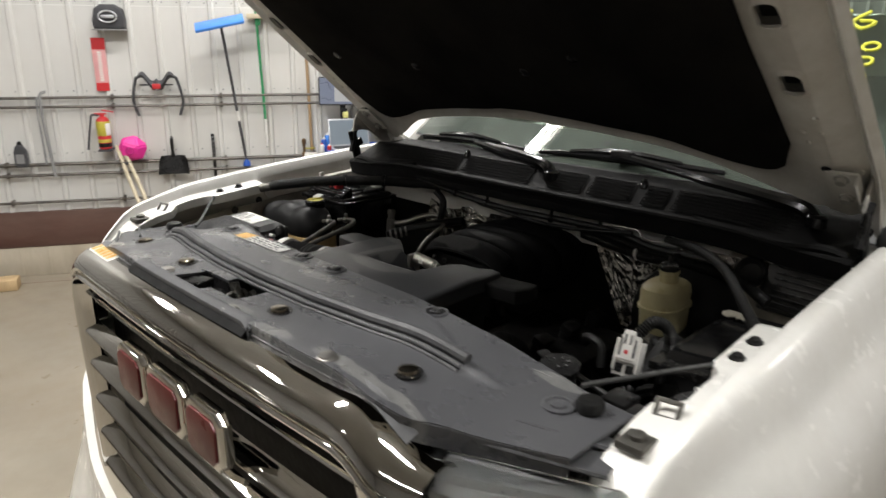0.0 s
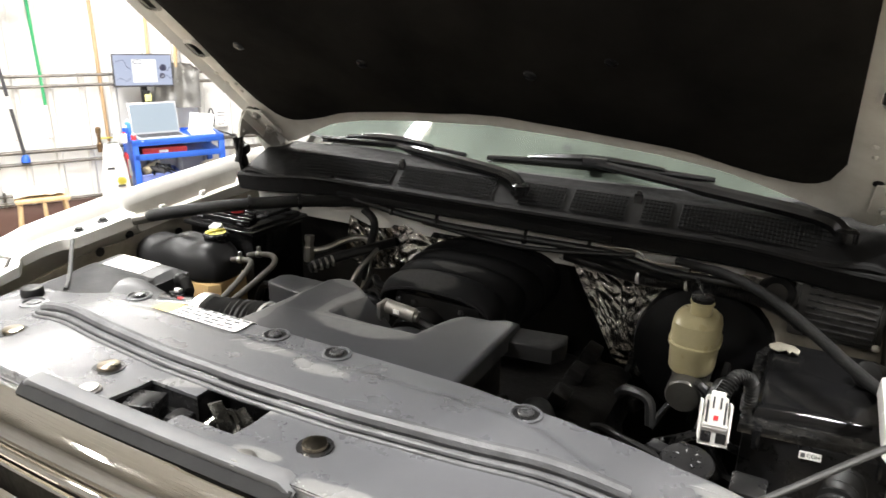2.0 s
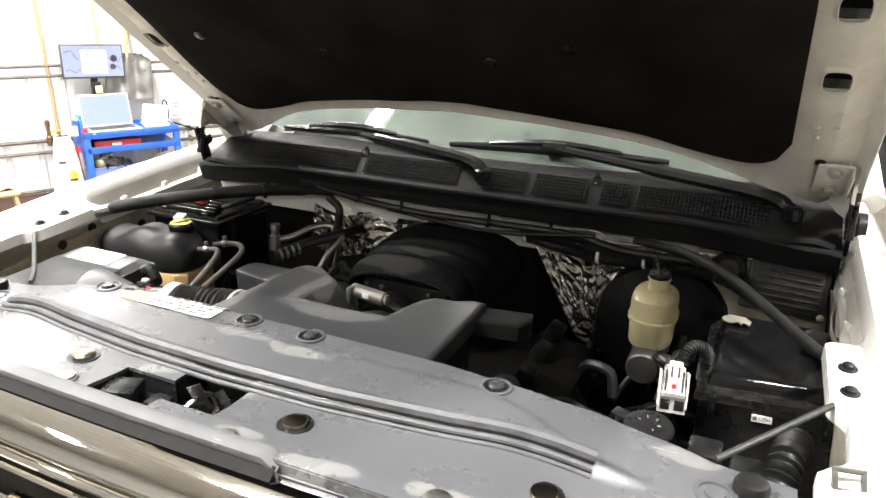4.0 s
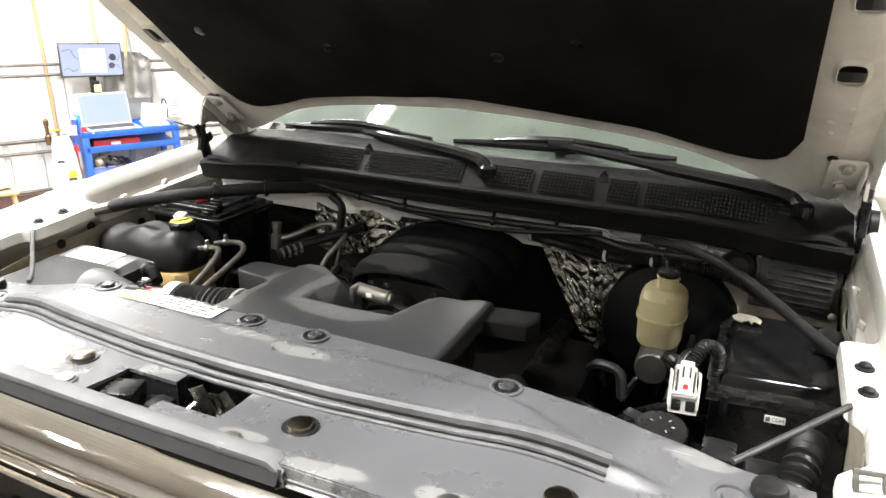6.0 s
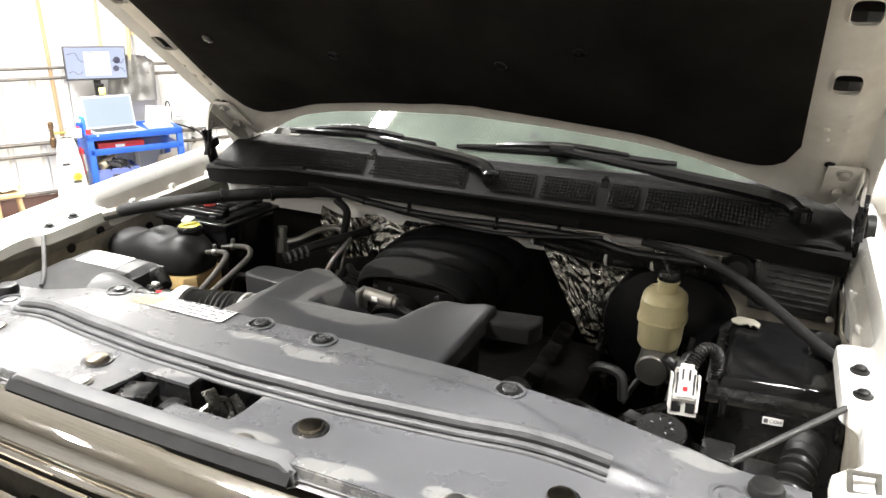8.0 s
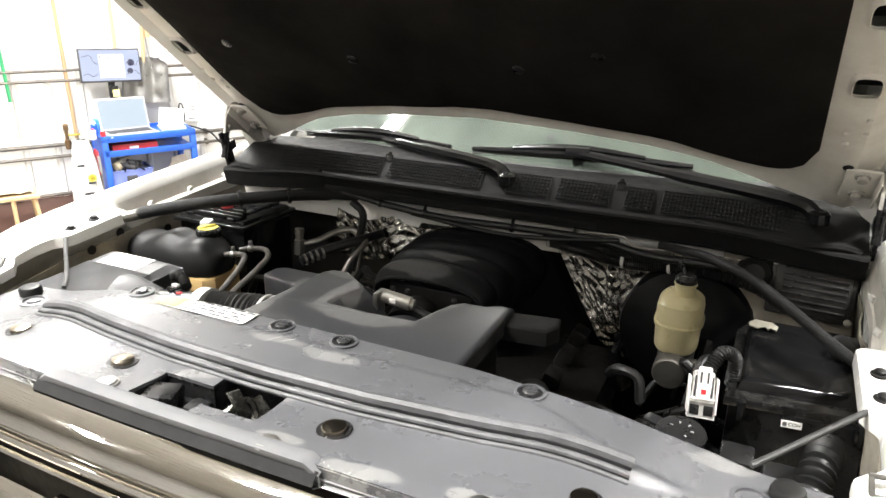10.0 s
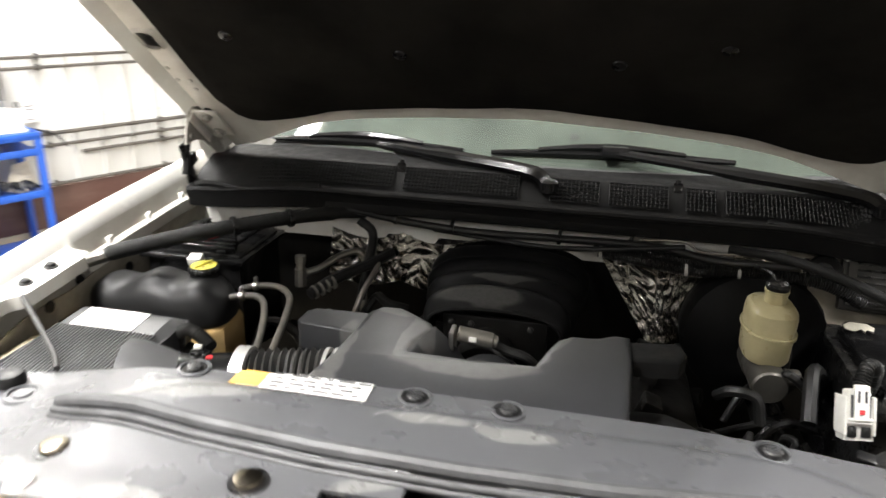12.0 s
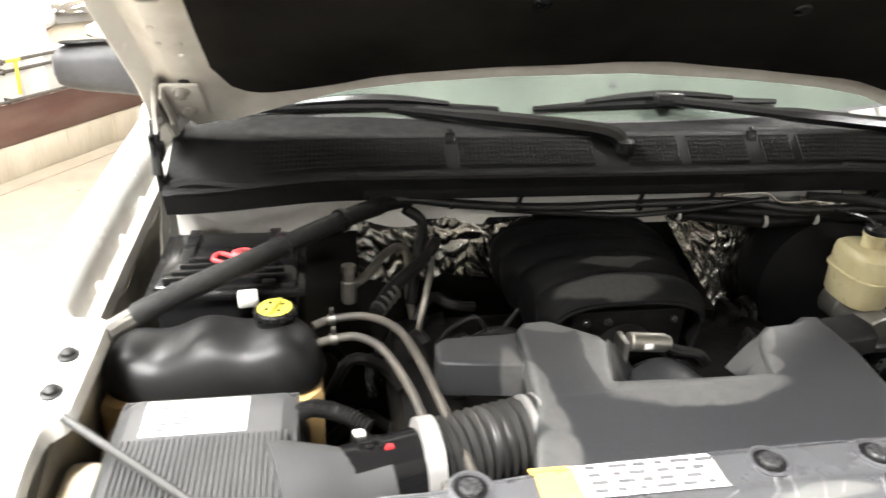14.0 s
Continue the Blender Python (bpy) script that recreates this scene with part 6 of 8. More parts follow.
def driver_side():
    # brake booster, master cylinder and reservoir
    bm = nb()
    lathe(bm, [(0.03, 0.12), (0.06, 0.115), (0.1, 0.09), (0.132, 0.07), (0.137, 0.05), (0.135, 0.0), (0.12, -0.05)], axis((0.452, -0.06, 1.262), (0, -1, 0.05)), 36)
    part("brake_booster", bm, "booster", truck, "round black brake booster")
    bm = nb()
    lathe(bm, [(0.03, -0.02), (0.034, 0.0), (0.034, 0.07), (0.031, 0.074), (0.031, 0.15), (0.028, 0.154), (0.003, 0.155)], axis((0.447, -0.15, 1.262), (0, -1, -0.02)), 24)
    box(bm, 0.475, 0.505, -0.27, -0.25, 1.252, 1.276, 0.004)
    lathe(bm, [(0.008, 0), (0.008, 0.02), (0.004, 0.024)], axis((0.48, -0.285, 1.27), (1, -0.3, 0.2)), 10)
    mc = part("master_cylinder", bm, "cast_dark", truck, "cast aluminium brake master cylinder")
    bm = nb()

    def barrel(i, a):
        k, z = ((0.0, 1.286), (0.86, 1.286), (0.93, 1.292), (0.96, 1.336), (1.05, 1.337), (1.05, 1.342), (0.97, 1.343), (0.98, 1.368), (0.94, 1.379), (0.8, 1.386), (0.5, 1.389), (0.0, 1.39))[i]
        c_, s_ = math.cos(a), math.sin(a)
        return (0.446 + 0.043 * k * math.copysign(abs(c_) ** 0.75, c_), -0.222 + 0.06 * k * math.copysign(abs(s_) ** 0.75, s_), z)
    sheet(bm, list(range(12)), lin(0, 2 * math.pi, 32), barrel)
    bmesh.ops.remove_doubles(bm, verts=list(bm.verts), dist=0.0004)
    r = part("brake_reservoir", bm, "brake", mc, "yellowed translucent brake fluid reservoir")
    bm = nb()
    lathe(bm, [(0.019, 0), (0.019, 0.022), (0.021, 0.023), (0.021, 0.027), (0.018, 0.028)], pose(0.449, -0.222, 1.386), 20)
    part("reservoir_neck", bm, "brake", r)
    bm = nb()
    lathe(bm, [(0.019, 0), (0.02, 0.003), (0.02, 0.009), (0.017, 0.013), (0.009, 0.015), (0.003, 0.0145)], pose(0.449, -0.222, 1.413, 5, 0, 0), 24)
    tube(bm, [(0.449, -0.222, 1.424), (0.44, -0.205, 1.434), (0.43, -0.17, 1.43), (0.425, -0.13, 1.42)], 0.0035, 6)
    part("reservoir_cap", bm, "black", r, "black screw cap")
    # foil heat shields
    def shield(us, vs, fn, amp):
        bm = nb()

        def at(u, v):
            p = Vector(fn(u, v))
            q = Vector((p.x * 34 + p.z * 24, p.y * 20, p.z * 26 - p.x * 9)) + noise.noise_vector(p * 14) * 1.2
            d = noise.voronoi(q)[0]
            d2 = noise.voronoi(q * 2.3 + Vector((5, 1, 2)))[0]
            o = amp * (1.1 * (d[1] - d[0]) + 0.3 * (d2[1] - d2[0]) - 0.5)
            return (p.x + 0.3 * o, p.y - o, p.z + 0.4 * o)
        sheet(bm, us, vs, at, 0.002)
        part("heat_shield", bm, "foil", truck, "crumpled silver foil heat shield", smooth=38)
    shield(lin(0, 1, 120), lin(0, 1, 60), lambda u, v: (0.14 + 0.23 * u + 0.13 * v * (1 - u) - 0.04 * v * u, -0.035 - 0.05 * v, 1.39 - 0.2 * v - 0.03 * u), 0.005)
    shield(lin(0, 1, 130), lin(0, 1, 36), lambda u, v: (-0.44 + 0.36 * u, -0.045 - 0.03 * v, 1.39 - 0.10 * v - 0.02 * abs(math.sin(u * 7))), 0.008)
    shield(lin(0, 1, 24), lin(0, 1, 14), lambda u, v: (0.40 + 0.14 * u, -0.075 - 0.02 * v, 1.425 - 0.06 * v), 0.008)
    # black edging over the foil
    bm = nb()
    prism(bm, [(-0.33, 0.0), (-0.31, 0.028), (-0.265, 0.03), (-0.25, 0.008), (-0.21, 0.004), (-0.195, 0.03), (-0.12, 0.03), (-0.11, -0.03), (-0.33, -0.035)], 0, 0.004, 0.001, m=pose(0, -0.035, 1.36, 90, 0, 0))
    part("shield_bracket", bm, "black", truck)
    # looms along the bulkhead
    rnd = random.Random(11)
    looms = [([(-0.36, -0.10, 1.43), (-0.33, -0.10, 1.40), (-0.34, -0.11, 1.33), (-0.35, -0.13, 1.26)], 0.010, 0.0), ([(-0.42, -0.12, 1.452), (-0.36, -0.11, 1.452), (-0.25, -0.095, 1.432), (-0.1, -0.10, 1.425), (0.08, -0.10, 1.428), (0.25, -0.105, 1.43), (0.36, -0.12, 1.418), (0.5, -0.15, 1.43)], 0.008, 0.0),
             ([(0.14, -0.09, 1.405), (0.24, -0.10, 1.395), (0.33, -0.11, 1.39), (0.43, -0.12, 1.402), (0.55, -0.14, 1.4), (0.62, -0.15, 1.37)], 0.011, 0.0016), ([(0.13, -0.085, 1.415), (0.26, -0.1, 1.41), (0.37, -0.115, 1.405), (0.46, -0.13, 1.415)], 0.009, 0.0014),
             ([(-0.2, -0.09, 1.42), (0.0, -0.11, 1.412), (0.12, -0.11, 1.415), (0.3, -0.12, 1.44)], 0.005, 0.0)]
    for pts, rr, ring in looms:
        bm = nb()
        tube(bm, pts, rr, 10, ring=ring, pitch=0.0045)
        part("wiring_loom", bm, "rubber", truck, "black wiring loom")
    for x, y, z in ((-0.16, -0.1, 1.428), (0.06, -0.105, 1.427), (0.2, -0.1, 1.43), (-0.28, -0.1, 1.437)):
        bm = nb()
        lathe(bm, [(0.0095, -0.004), (0.0105, 0), (0.0095, 0.004)], axis((x, y, z), (1, 0, 0)), 12)
        tube(bm, [(x, y, z + 0.008), (x + 0.004, y, z + 0.028)], 0.004, 6, raw=True)
        part("loom_clip", bm, "black", truck)
    for x, y, z in ((0.31, -0.108, 1.392), (0.405, -0.118, 1.40), (0.145, -0.09, 1.405)):
        bm = nb()
        lathe(bm, [(0.014, -0.003), (0.0145, 0), (0.014, 0.003)], axis((x, y, z), (1, -0.1, 0.1)), 14)
        part("cable_tie", bm, "grey_plastic", truck, "white cable tie")
    bm = nb()
    tube(bm, [(0.22, -0.1, 1.44), (0.30, -0.105, 1.445), (0.33, -0.12, 1.432), (0.40, -0.125, 1.436)], 0.0025, 6)
    part("bulkhead_stay", bm, "steel", truck)
    # sleeve to the driver side fender
    bm = nb()
    tube(bm, [(0.745, -0.44, 1.40), (0.69, -0.385, 1.412), (0.615, -0.29, 1.43), (0.55, -0.21, 1.44), (0.47, -0.15, 1.445), (0.38, -0.115, 1.442)], [0.0085] * 4 + [0.0095] * 22 + [0.0085] * 8, 12)
    part("cable_sleeve", bm, "sleeve", truck, "thick black cable sleeve")
    # control unit and its bracket
    bm = nb()
    box(bm, -0.075, 0.075, -0.01, 0.01, -0.052, 0.052, 0.005)
    box(bm, -0.065, 0.065, -0.016, -0.008, -0.044, 0.044, 0.003)
    e = part("control_unit", bm, "unit_black", truck, "black finned control unit", m=pose(0.665, -0.10, 1.39, -22, 0, -4))
    for k in range(7):
        bm = nb()
        box(bm, -0.05, 0.06, -0.02, -0.014, -0.036 + k * 0.012, -0.032 + k * 0.012, 0.001)
        part("cooling_fin", bm, "black", e)
    for x, z in ((-0.068, 0.046), (0.068, 0.046), (0.068, -0.046)):
        bm = nb()
        lathe(bm, [(0.007, 0), (0.007, 0.004), (0.003, 0.005)], axis((x, -0.012, z), (0, -1, 0)), 10)
        part("unit_bolt", bm, "steel", e)
    bm = nb()
    sheet(bm, lin(0.50, 0.745, 14), lin(0, 1, 8), lambda x, v: (x, -0.055 - 0.07 * v, 1.425 - 0.12 * v + 0.004 * math.sin(x * 40)), 0.003)
    part("unit_bracket", bm, "apron", truck, "dirty white bulkhead bracket")
    bm = nb()
    lathe(bm, [(0.03, -0.01), (0.034, 0.0), (0.03, 0.006), (0.026, 0.002), (0.02, -0.006)], axis((0.561, -0.1, 1.408), (0, -0.85, 0.5)), 24)
    part("bulkhead_grommet", bm, "rubber", truck)
    bm = nb()
    lathe(bm, [(0.022, -0.03), (0.022, 0.03), (0.016, 0.034)], axis((0.725, -0.27, 1.36), (-0.4, -0.6, 0.3)), 16)
    part("abs_pump", bm, "void", truck)
    # fuse box with lid, label and latch
    bm = nb()
    box(bm, 0.555, 0.748, -0.4525, -0.16, 1.1, 1.315, 0.004)
    f = part("fuse_box", bm, "black", truck, "large black plastic fuse box")
    bm = nb()
    prism(bm, [(0.548, -0.462), (0.752, -0.44), (0.752, -0.155), (0.565, -0.155), (0.548, -0.2)], 1.314, 1.329, 0.003)
    part("box_rim", bm, "rim_worn", f)
    bm = nb()
    prism(bm, [(0.565, -0.435), (0.742, -0.415), (0.742, -0.165), (0.585, -0.165), (0.565, -0.21)], 1.328, 1.348, 0.012, seg=3, taper=0.95)
    part("box_lid", bm, "gloss_black", f)
    bm = nb()
    box(bm, -0.0145, 0.0145, -0.0009, 0.0009, -0.0055, 0.0055, 0)
    lb = part("box_label", bm, "label", f, "small white label", m=pose(0.648, -0.4545, 1.301, -12, 0, 6))
    lab = bpy.data.curves.new("label_text", "FONT")
    lab.extrude = 0.0002
    lab.body, lab.size, lab.align_x, lab.align_y = "COH", 0.0078, "CENTER", "CENTER"
    lab.materials.append(M["black"])
    tx = new("label_text", lab)
    tx.parent = lb
    tx.matrix_basis = pose(0.0038, -0.0013, 0, 90, 0, 0)
    bm = nb()
    box(bm, -0.0128, -0.0068, -0.0016, -0.0010, -0.0032, 0.0032, 0)
    part("label_mark", bm, "print", lb)
    for x in (0.575, 0.735):
        bm = nb()
        box(bm, x - 0.006, x + 0.006, -0.472, -0.45, 1.296, 1.33, 0.003)
        part("box_latch", bm, "gloss_black", f)
    bm = nb()
    prism(bm, [(-0.035, 0), (-0.02, 0.012), (0.02, 0.014), (0.038, 0.004), (0.036, -0.012), (0.02, -0.004), (0.016, -0.016), (0.008, -0.004), (-0.008, -0.016), (-0.03, -0.012)], 0, 0.004, 0.001, m=pose(0.59, -0.225, 1.357, 30, 0, -8) @ Matrix.Scale(0.68, 4))
    part("lid_clip", bm, "clip_metal", f, "beige metal clip")
    # tall white connector
    c = part("connector", prism(nb(), [(-0.024, -0.014), (0.024, -0.014), (0.024, 0.014), (-0.024, 0.014)], 0, 0.05, 0.003), "grey_plastic", truck, "white and grey wiring connector", m=pose(0.518, -0.484, 1.294, -22, 0, 8) @ Matrix.Scale(0.85, 4))
    bm = nb()
    prism(bm, [(-0.02, -0.02), (0.02, -0.02), (0.022, 0.0), (0.018, 0.014), (-0.018, 0.014), (-0.022, 0.0)], 0.03, 0.085, 0.004, taper=0.86)
    prism(bm, [(-0.012, -0.024), (0.012, -0.024), (0.01, -0.012), (-0.01, -0.012)], 0.036, 0.095, 0.002)
    part("plug", bm, "white_plastic", c, "white plug")
    for x in (-0.012, 0.012):
        bm = nb()
        box(bm, x - 0.008, x + 0.008, -0.0165, -0.013, 0.006, 0.024, 0.001)
        part("socket_slot", bm, "black", c)
    for x, z0, z1 in ((-0.015, 0.04, 0.078), (0.015, 0.04, 0.078), (-0.006, 0.066, 0.086), (0.006, 0.066, 0.086)):
        bm = nb()
        box(bm, x - 0.0014, x + 0.0014, -0.0262 if abs(x) < 0.01 else -0.0212, -0.0185, z0, z1, 0)
        part("plug_groove", bm, "grey_dark", c)
    bm = nb()
    box(bm, -0.021, 0.021, -0.0222, -0.0182, 0.034, 0.0385, 0.001)
    part("plug_rib", bm, "white_plastic", c)
    for x in (-0.024, 0.024):
        bm = nb()
        box(bm, x - 0.002, x + 0.002, -0.02, 0.018, 0.01, 0.075, 0.001)
        part("lock_arm", bm, "white_plastic", c)
    bm = nb()
    box(bm, -0.004, 0.004, -0.0255, -0.0235, 0.046, 0.054, 0)
    part("plug_mark", bm, "red", c)
    bm = nb()
    tube(bm, [(0.52, -0.455, 1.365), (0.535, -0.43, 1.385), (0.555, -0.41, 1.37), (0.555, -0.40, 1.32)], 0.0105, 12, ring=0.0014, pitch=0.005)
    part("connector_loom", bm, "rubber", truck)
    # washer filler cap
    bm = nb()
    mw = pose(0.505, -0.662, 1.366, 6, 0, 0) @ Matrix.Scale(0.85, 4)
    lathe(bm, [(0.03, -0.05), (0.03, 0), (0.038, 0.0), (0.039, 0.006), (0.036, 0.01), (0.015, 0.012), (0.003, 0.0118)], mw, 26)
    box(bm, -0.062, -0.03, -0.011, 0.011, 0.002, 0.009, 0.003, m=mw @ pose(0, 0, 0, 0, 0, -20))
    w = part("washer_cap", bm, "black", truck, "black washer filler cap with tab")
    for k in range(5):
        bm = nb()
        box(bm, 0.014, 0.019, -0.0008, 0.0008, 0.0122, 0.013, 0, m=mw @ pose(0, 0, 0, 0, 0, -60 + k * 55))
        part("cap_mark", bm, "grey_mid", w)
    # hoses near the driver side headlamp
    bm = nb()
    tube(bm, [(0.66, -0.675, 1.27), (0.668, -0.645, 1.31), (0.678, -0.60, 1.335), (0.69, -0.55, 1.33)], 0.021, 18, ring=0.0035, pitch=0.011)
    part("air_hose", bm, "rubber", truck, "black corrugated air hose")
    bm = nb()
    tube(bm, [(0.59, -0.73, 1.33), (0.635, -0.70, 1.335), (0.66, -0.66, 1.3)], 0.017, 14, ring=0.0025, pitch=0.008)
    part("air_hose", bm, "rubber", truck, "black corrugated air hose")
    bm = nb()
    box(bm, 0.61, 0.68, -0.655, -0.60, 1.30, 1.325, 0.006)
    box(bm, 0.555, 0.60, -0.62, -0.57, 1.28, 1.32, 0.004)
    part("relay_bracket", bm, "black", truck)
    # bent radiator hose at the fan
    bm = nb()
    tube(bm, [(0.326, -0.715, 1.33), (0.322, -0.68, 1.348), (0.308, -0.65, 1.352), (0.285, -0.63, 1.34), (0.26, -0.60, 1.3)], 0.0095, 12)
    part("overflow_hose", bm, "beige", truck, "beige bent overflow hose")
    bm = nb()
    tube(bm, [(0.34, -0.72, 1.26), (0.30, -0.62, 1.30), (0.26, -0.52, 1.28), (0.22, -0.42, 1.22)], 0.027, 14)
    part("radiator_hose", bm, "rubber", truck, "black radiator hose")
    # dark pipes, brackets and cables lower in the bay
    rnd = random.Random(3)
    for k in range(58):
        x = rnd.uniform(-0.45, 0.56)
        y = rnd.uniform(-0.6, -0.1)
        if -0.35 < x < 0.25 and rnd.random() < 0.5:
            x = rnd.choice((-1, 1)) * rnd.uniform(0.28, 0.5)
        z = rnd.uniform(1.08, 1.25)
        a = rnd.uniform(0, 6.28)
        L_ = rnd.uniform(0.06, 0.2)
        pts = [(x + L_ * t * math.cos(a) + rnd.uniform(-0.015, 0.015), y + 0.7 * L_ * t * math.sin(a) + rnd.uniform(-0.015, 0.015), z + 0.05 * math.sin(t * 3.1) + rnd.uniform(-0.02, 0.02)) for t in (0, 0.33, 0.66, 1)]
        bm = nb()
        tube(bm, pts, rnd.uniform(0.004, 0.013), 8, per=4)
        part("engine_hose", bm, rnd.choice(("rubber", "rubber", "black", "void", "void", "hose") if k % 9 == 0 else ("rubber", "black", "void")), truck)
    for k in range(26):
        bm = nb()
        x = rnd.choice((-1, 1)) * rnd.uniform(0.2, 0.5)
        box(bm, -0.022, 0.022, -0.014, 0.014, -0.014, 0.014, 0.006, m=pose(x, rnd.uniform(-0.55, -0.1), rnd.uniform(1.05, 1.19), rnd.uniform(-40, 40), rnd.uniform(-40, 40), rnd.uniform(0, 180)))
        bk = part("engine_bracket", bm, rnd.choice(("void", "black")), truck)
        bm = nb()
        lathe(bm, [(0.01, 0), (0.012, 0.01), (0.006, 0.04)], pose(x + 0.03, rnd.uniform(-0.5, -0.15), 1.15, rnd.uniform(-50, 50), rnd.uniform(-50, 50), 0), 10)
        part("bracket_stud", bm, "void", bk)


engine()
passenger_side()
driver_side()


# ---------------------------------------------------------------- things on and before the tool wall
def on_wall(name, label, category, s, z, off=0.0, group="", rz=0):
    return thing(name, label, category, BW @ pose(s, -off, z, 0, 0, rz), group)


def wall_things():
    t = on_wall("wall_box", "black plastic wall box with a pale oval badge", "box", 0.853, 1.895, 0.07)
    bm = nb()
    prism(bm, [(-0.105, 0.0), (0.105, 0.0), (0.112, 0.05), (0.095, 0.14), (0.05, 0.172), (-0.05, 0.172), (-0.095, 0.14), (-0.112, 0.05)], -0.065, 0.05, 0.014, m=pose(0, 0, 0, 90, 0, 0), seg=3)
    part("case", bm, "grey_dark", t)
    bm = nb()
    box(bm, -0.115, 0.115, -0.075, 0.06, -0.012, -0.004, 0.003)
    part("shelf_plate", bm, "grey_mid", t)
    bm = nb()
    tube(bm, [(0.062 * math.cos(a), -0.068, 0.085 + 0.04 * math.sin(a)) for a in lin(0, 6.2832, 28)], 0.006, 6, raw=True)
    part("badge_ring", bm, "silver", t)
    bm = nb()
    box(bm, -0.045, 0.045, -0.07, -0.064, 0.073, 0.097, 0.004)
    part("badge_bar", bm, "silver", t)

    t = on_wall("safety_sign", "tall narrow red and white safety sign on the wall", "sign", 0.745, 1.44, 0.026)
    bm = nb()
    prism(bm, [(-0.045, 0), (0.045, 0), (0.05, 0.39), (-0.05, 0.39)], -0.002, 0.002, 0.0005, m=pose(0, 0, 0, 90, 0, 0))
    part("panel", bm, "sign_pink", t)
    for z0, z1 in ((0.0, 0.06), (0.305, 0.39)):
        bm = nb()
        box(bm, -0.046, 0.046, -0.0035, -0.0024, z0, z1, 0)
        part("red_band", bm, "red", t)
    for k in range(12):
        bm = nb()
        box(bm, -0.014, 0.014, -0.0035, -0.0024, 0.075 + k * 0.0185, 0.087 + k * 0.0185, 0)
        part("letter_bar", bm, "label", t)

    t = on_wall("fire_extinguisher", "red fire extinguisher with yellow label hung on the wall", "extinguisher", 0.722, 1.005, 0.10)
    bm = nb()
    lathe(bm, [(0.03, 0.0), (0.046, 0.01), (0.048, 0.02), (0.048, 0.21), (0.04, 0.235), (0.018, 0.25), (0.016, 0.265)], None, 24)
    part("cylinder", bm, "red", t)
    for z0, z1, mt in ((0.02, 0.05, "black"), (0.055, 0.08, "yellow"), (0.105, 0.215, "yellow")):
        bm = nb()
        lathe(bm, [(0.0485, z0), (0.049, z0 + 0.001), (0.049, z1 - 0.001), (0.0485, z1)], None, 24)
        part("label_band", bm, mt, t)
    bm = nb()
    box(bm, -0.02, 0.02, -0.052, -0.046, 0.11, 0.2, 0.001, m=pose(0, 0, 0, 0, 0, 50))
    part("paper_tag", bm, "label", t)
    bm = nb()
    box(bm, -0.055, 0.03, -0.01, 0.01, 0.265, 0.276, 0.003)
    box(bm, -0.05, 0.035, -0.009, 0.009, 0.288, 0.297, 0.003, m=pose(0, 0, 0, 0, 10, 0))
    part("handle", bm, "red", t)
    bm = nb()
    tube(bm, [(-0.02, 0, 0.26), (-0.07, -0.01, 0.26), (-0.085, -0.01, 0.2), (-0.11, -0.01, 0.08), (-0.125, 0, 0.0)], 0.008, 8)
    part("hose", bm, "grey_dark", t)
    bm = nb()
    box(bm, -0.05, 0.05, -0.05, 0.1, -0.012, 0.0, 0.003)
    part("bracket", bm, "grey_dark", t)

    t = on_wall("drain_jug", "bright pink faceted plastic jug with a round recess", "jug", 0.915, 0.90, 0.12)
    bm = nb()
    bmesh.ops.create_icosphere(bm, subdivisions=1, radius=0.118, matrix=pose(0, 0, 0.108, 20, 14, 8) @ Matrix.Diagonal((1, 0.75, 1, 1)))
    bmesh.ops.bevel(bm, geom=list(bm.edges), offset=0.01, segments=2, affect="EDGES")
    part("jug_body", bm, "pink", t)
    # round recess in a darker pink, its shade put into the colour
    bm = nb()
    lathe(bm, [(0.03, 0), (0.03, 0.006), (0.024, 0.008), (0.022, 0.0), (0.004, -0.002)], axis((-0.01, -0.079, 0.1), (0, -1, 0)), 20)
    part("jug_cap", bm, "pink_dark", t)

    t = on_wall("dustpan", "black plastic dustpan hung by its handle", "dustpan", 1.2, 0.79, 0.06)
    bm = nb()
    sheet(bm, lin(-0.115, 0.115, 14), lin(0, 1, 8), lambda x, v: (x * (1 - 0.22 * v ** 3), -0.03 * (1 - v) - 0.02 * (abs(x) / 0.115) ** 6, 0.145 * v), 0.005)
    part("pan", bm, "black", t)
    bm = nb()
    tube(bm, [(0, 0, 0.135), (0, -0.012, 0.2), (0, -0.01, 0.26), (0, 0, 0.295)], [0.018, 0.016, 0.014, 0.013, 0.012, 0.012, 0.013, 0.014, 0.014, 0.014, 0.014, 0.014, 0.014, 0.014, 0.012, 0.012, 0.011, 0.01, 0.008], 10)
    part("handle", bm, "black", t)

    t = on_wall("pry_bar", "black slotted bar with a yellow grip hung on the wall", "bar", 1.51, 0.34, 0.045)
    bm = nb()
    box(bm, -0.012, 0.012, -0.008, 0.008, 0.34, 0.755, 0.003)
    part("shaft", bm, "black", t)
    for k in range(6):
        bm = nb()
        box(bm, -0.005, 0.005, -0.0095, -0.0082, 0.56 + k * 0.032, 0.575 + k * 0.032, 0)
        part("slot", bm, "grey_mid", t)
    bm = nb()
    lathe(bm, [(0.014, 0), (0.019, 0.01), (0.018, 0.3), (0.02, 0.345), (0.014, 0.35)], None, 16)
    part("grip", bm, "yellow_grip", t)

    t = on_wall("push_broom", "long handled brush with a flat blue head hung upside down", "brush", 1.64, 1.94, 0.27)
    bm = nb()
    box(bm, -0.18, 0.18, -0.075, 0.075, -0.012, 0.012, 0.006, m=pose(0, 0, 0, 22, -12, 0))
    part("head", bm, "blue_light", t)
    bm = nb()
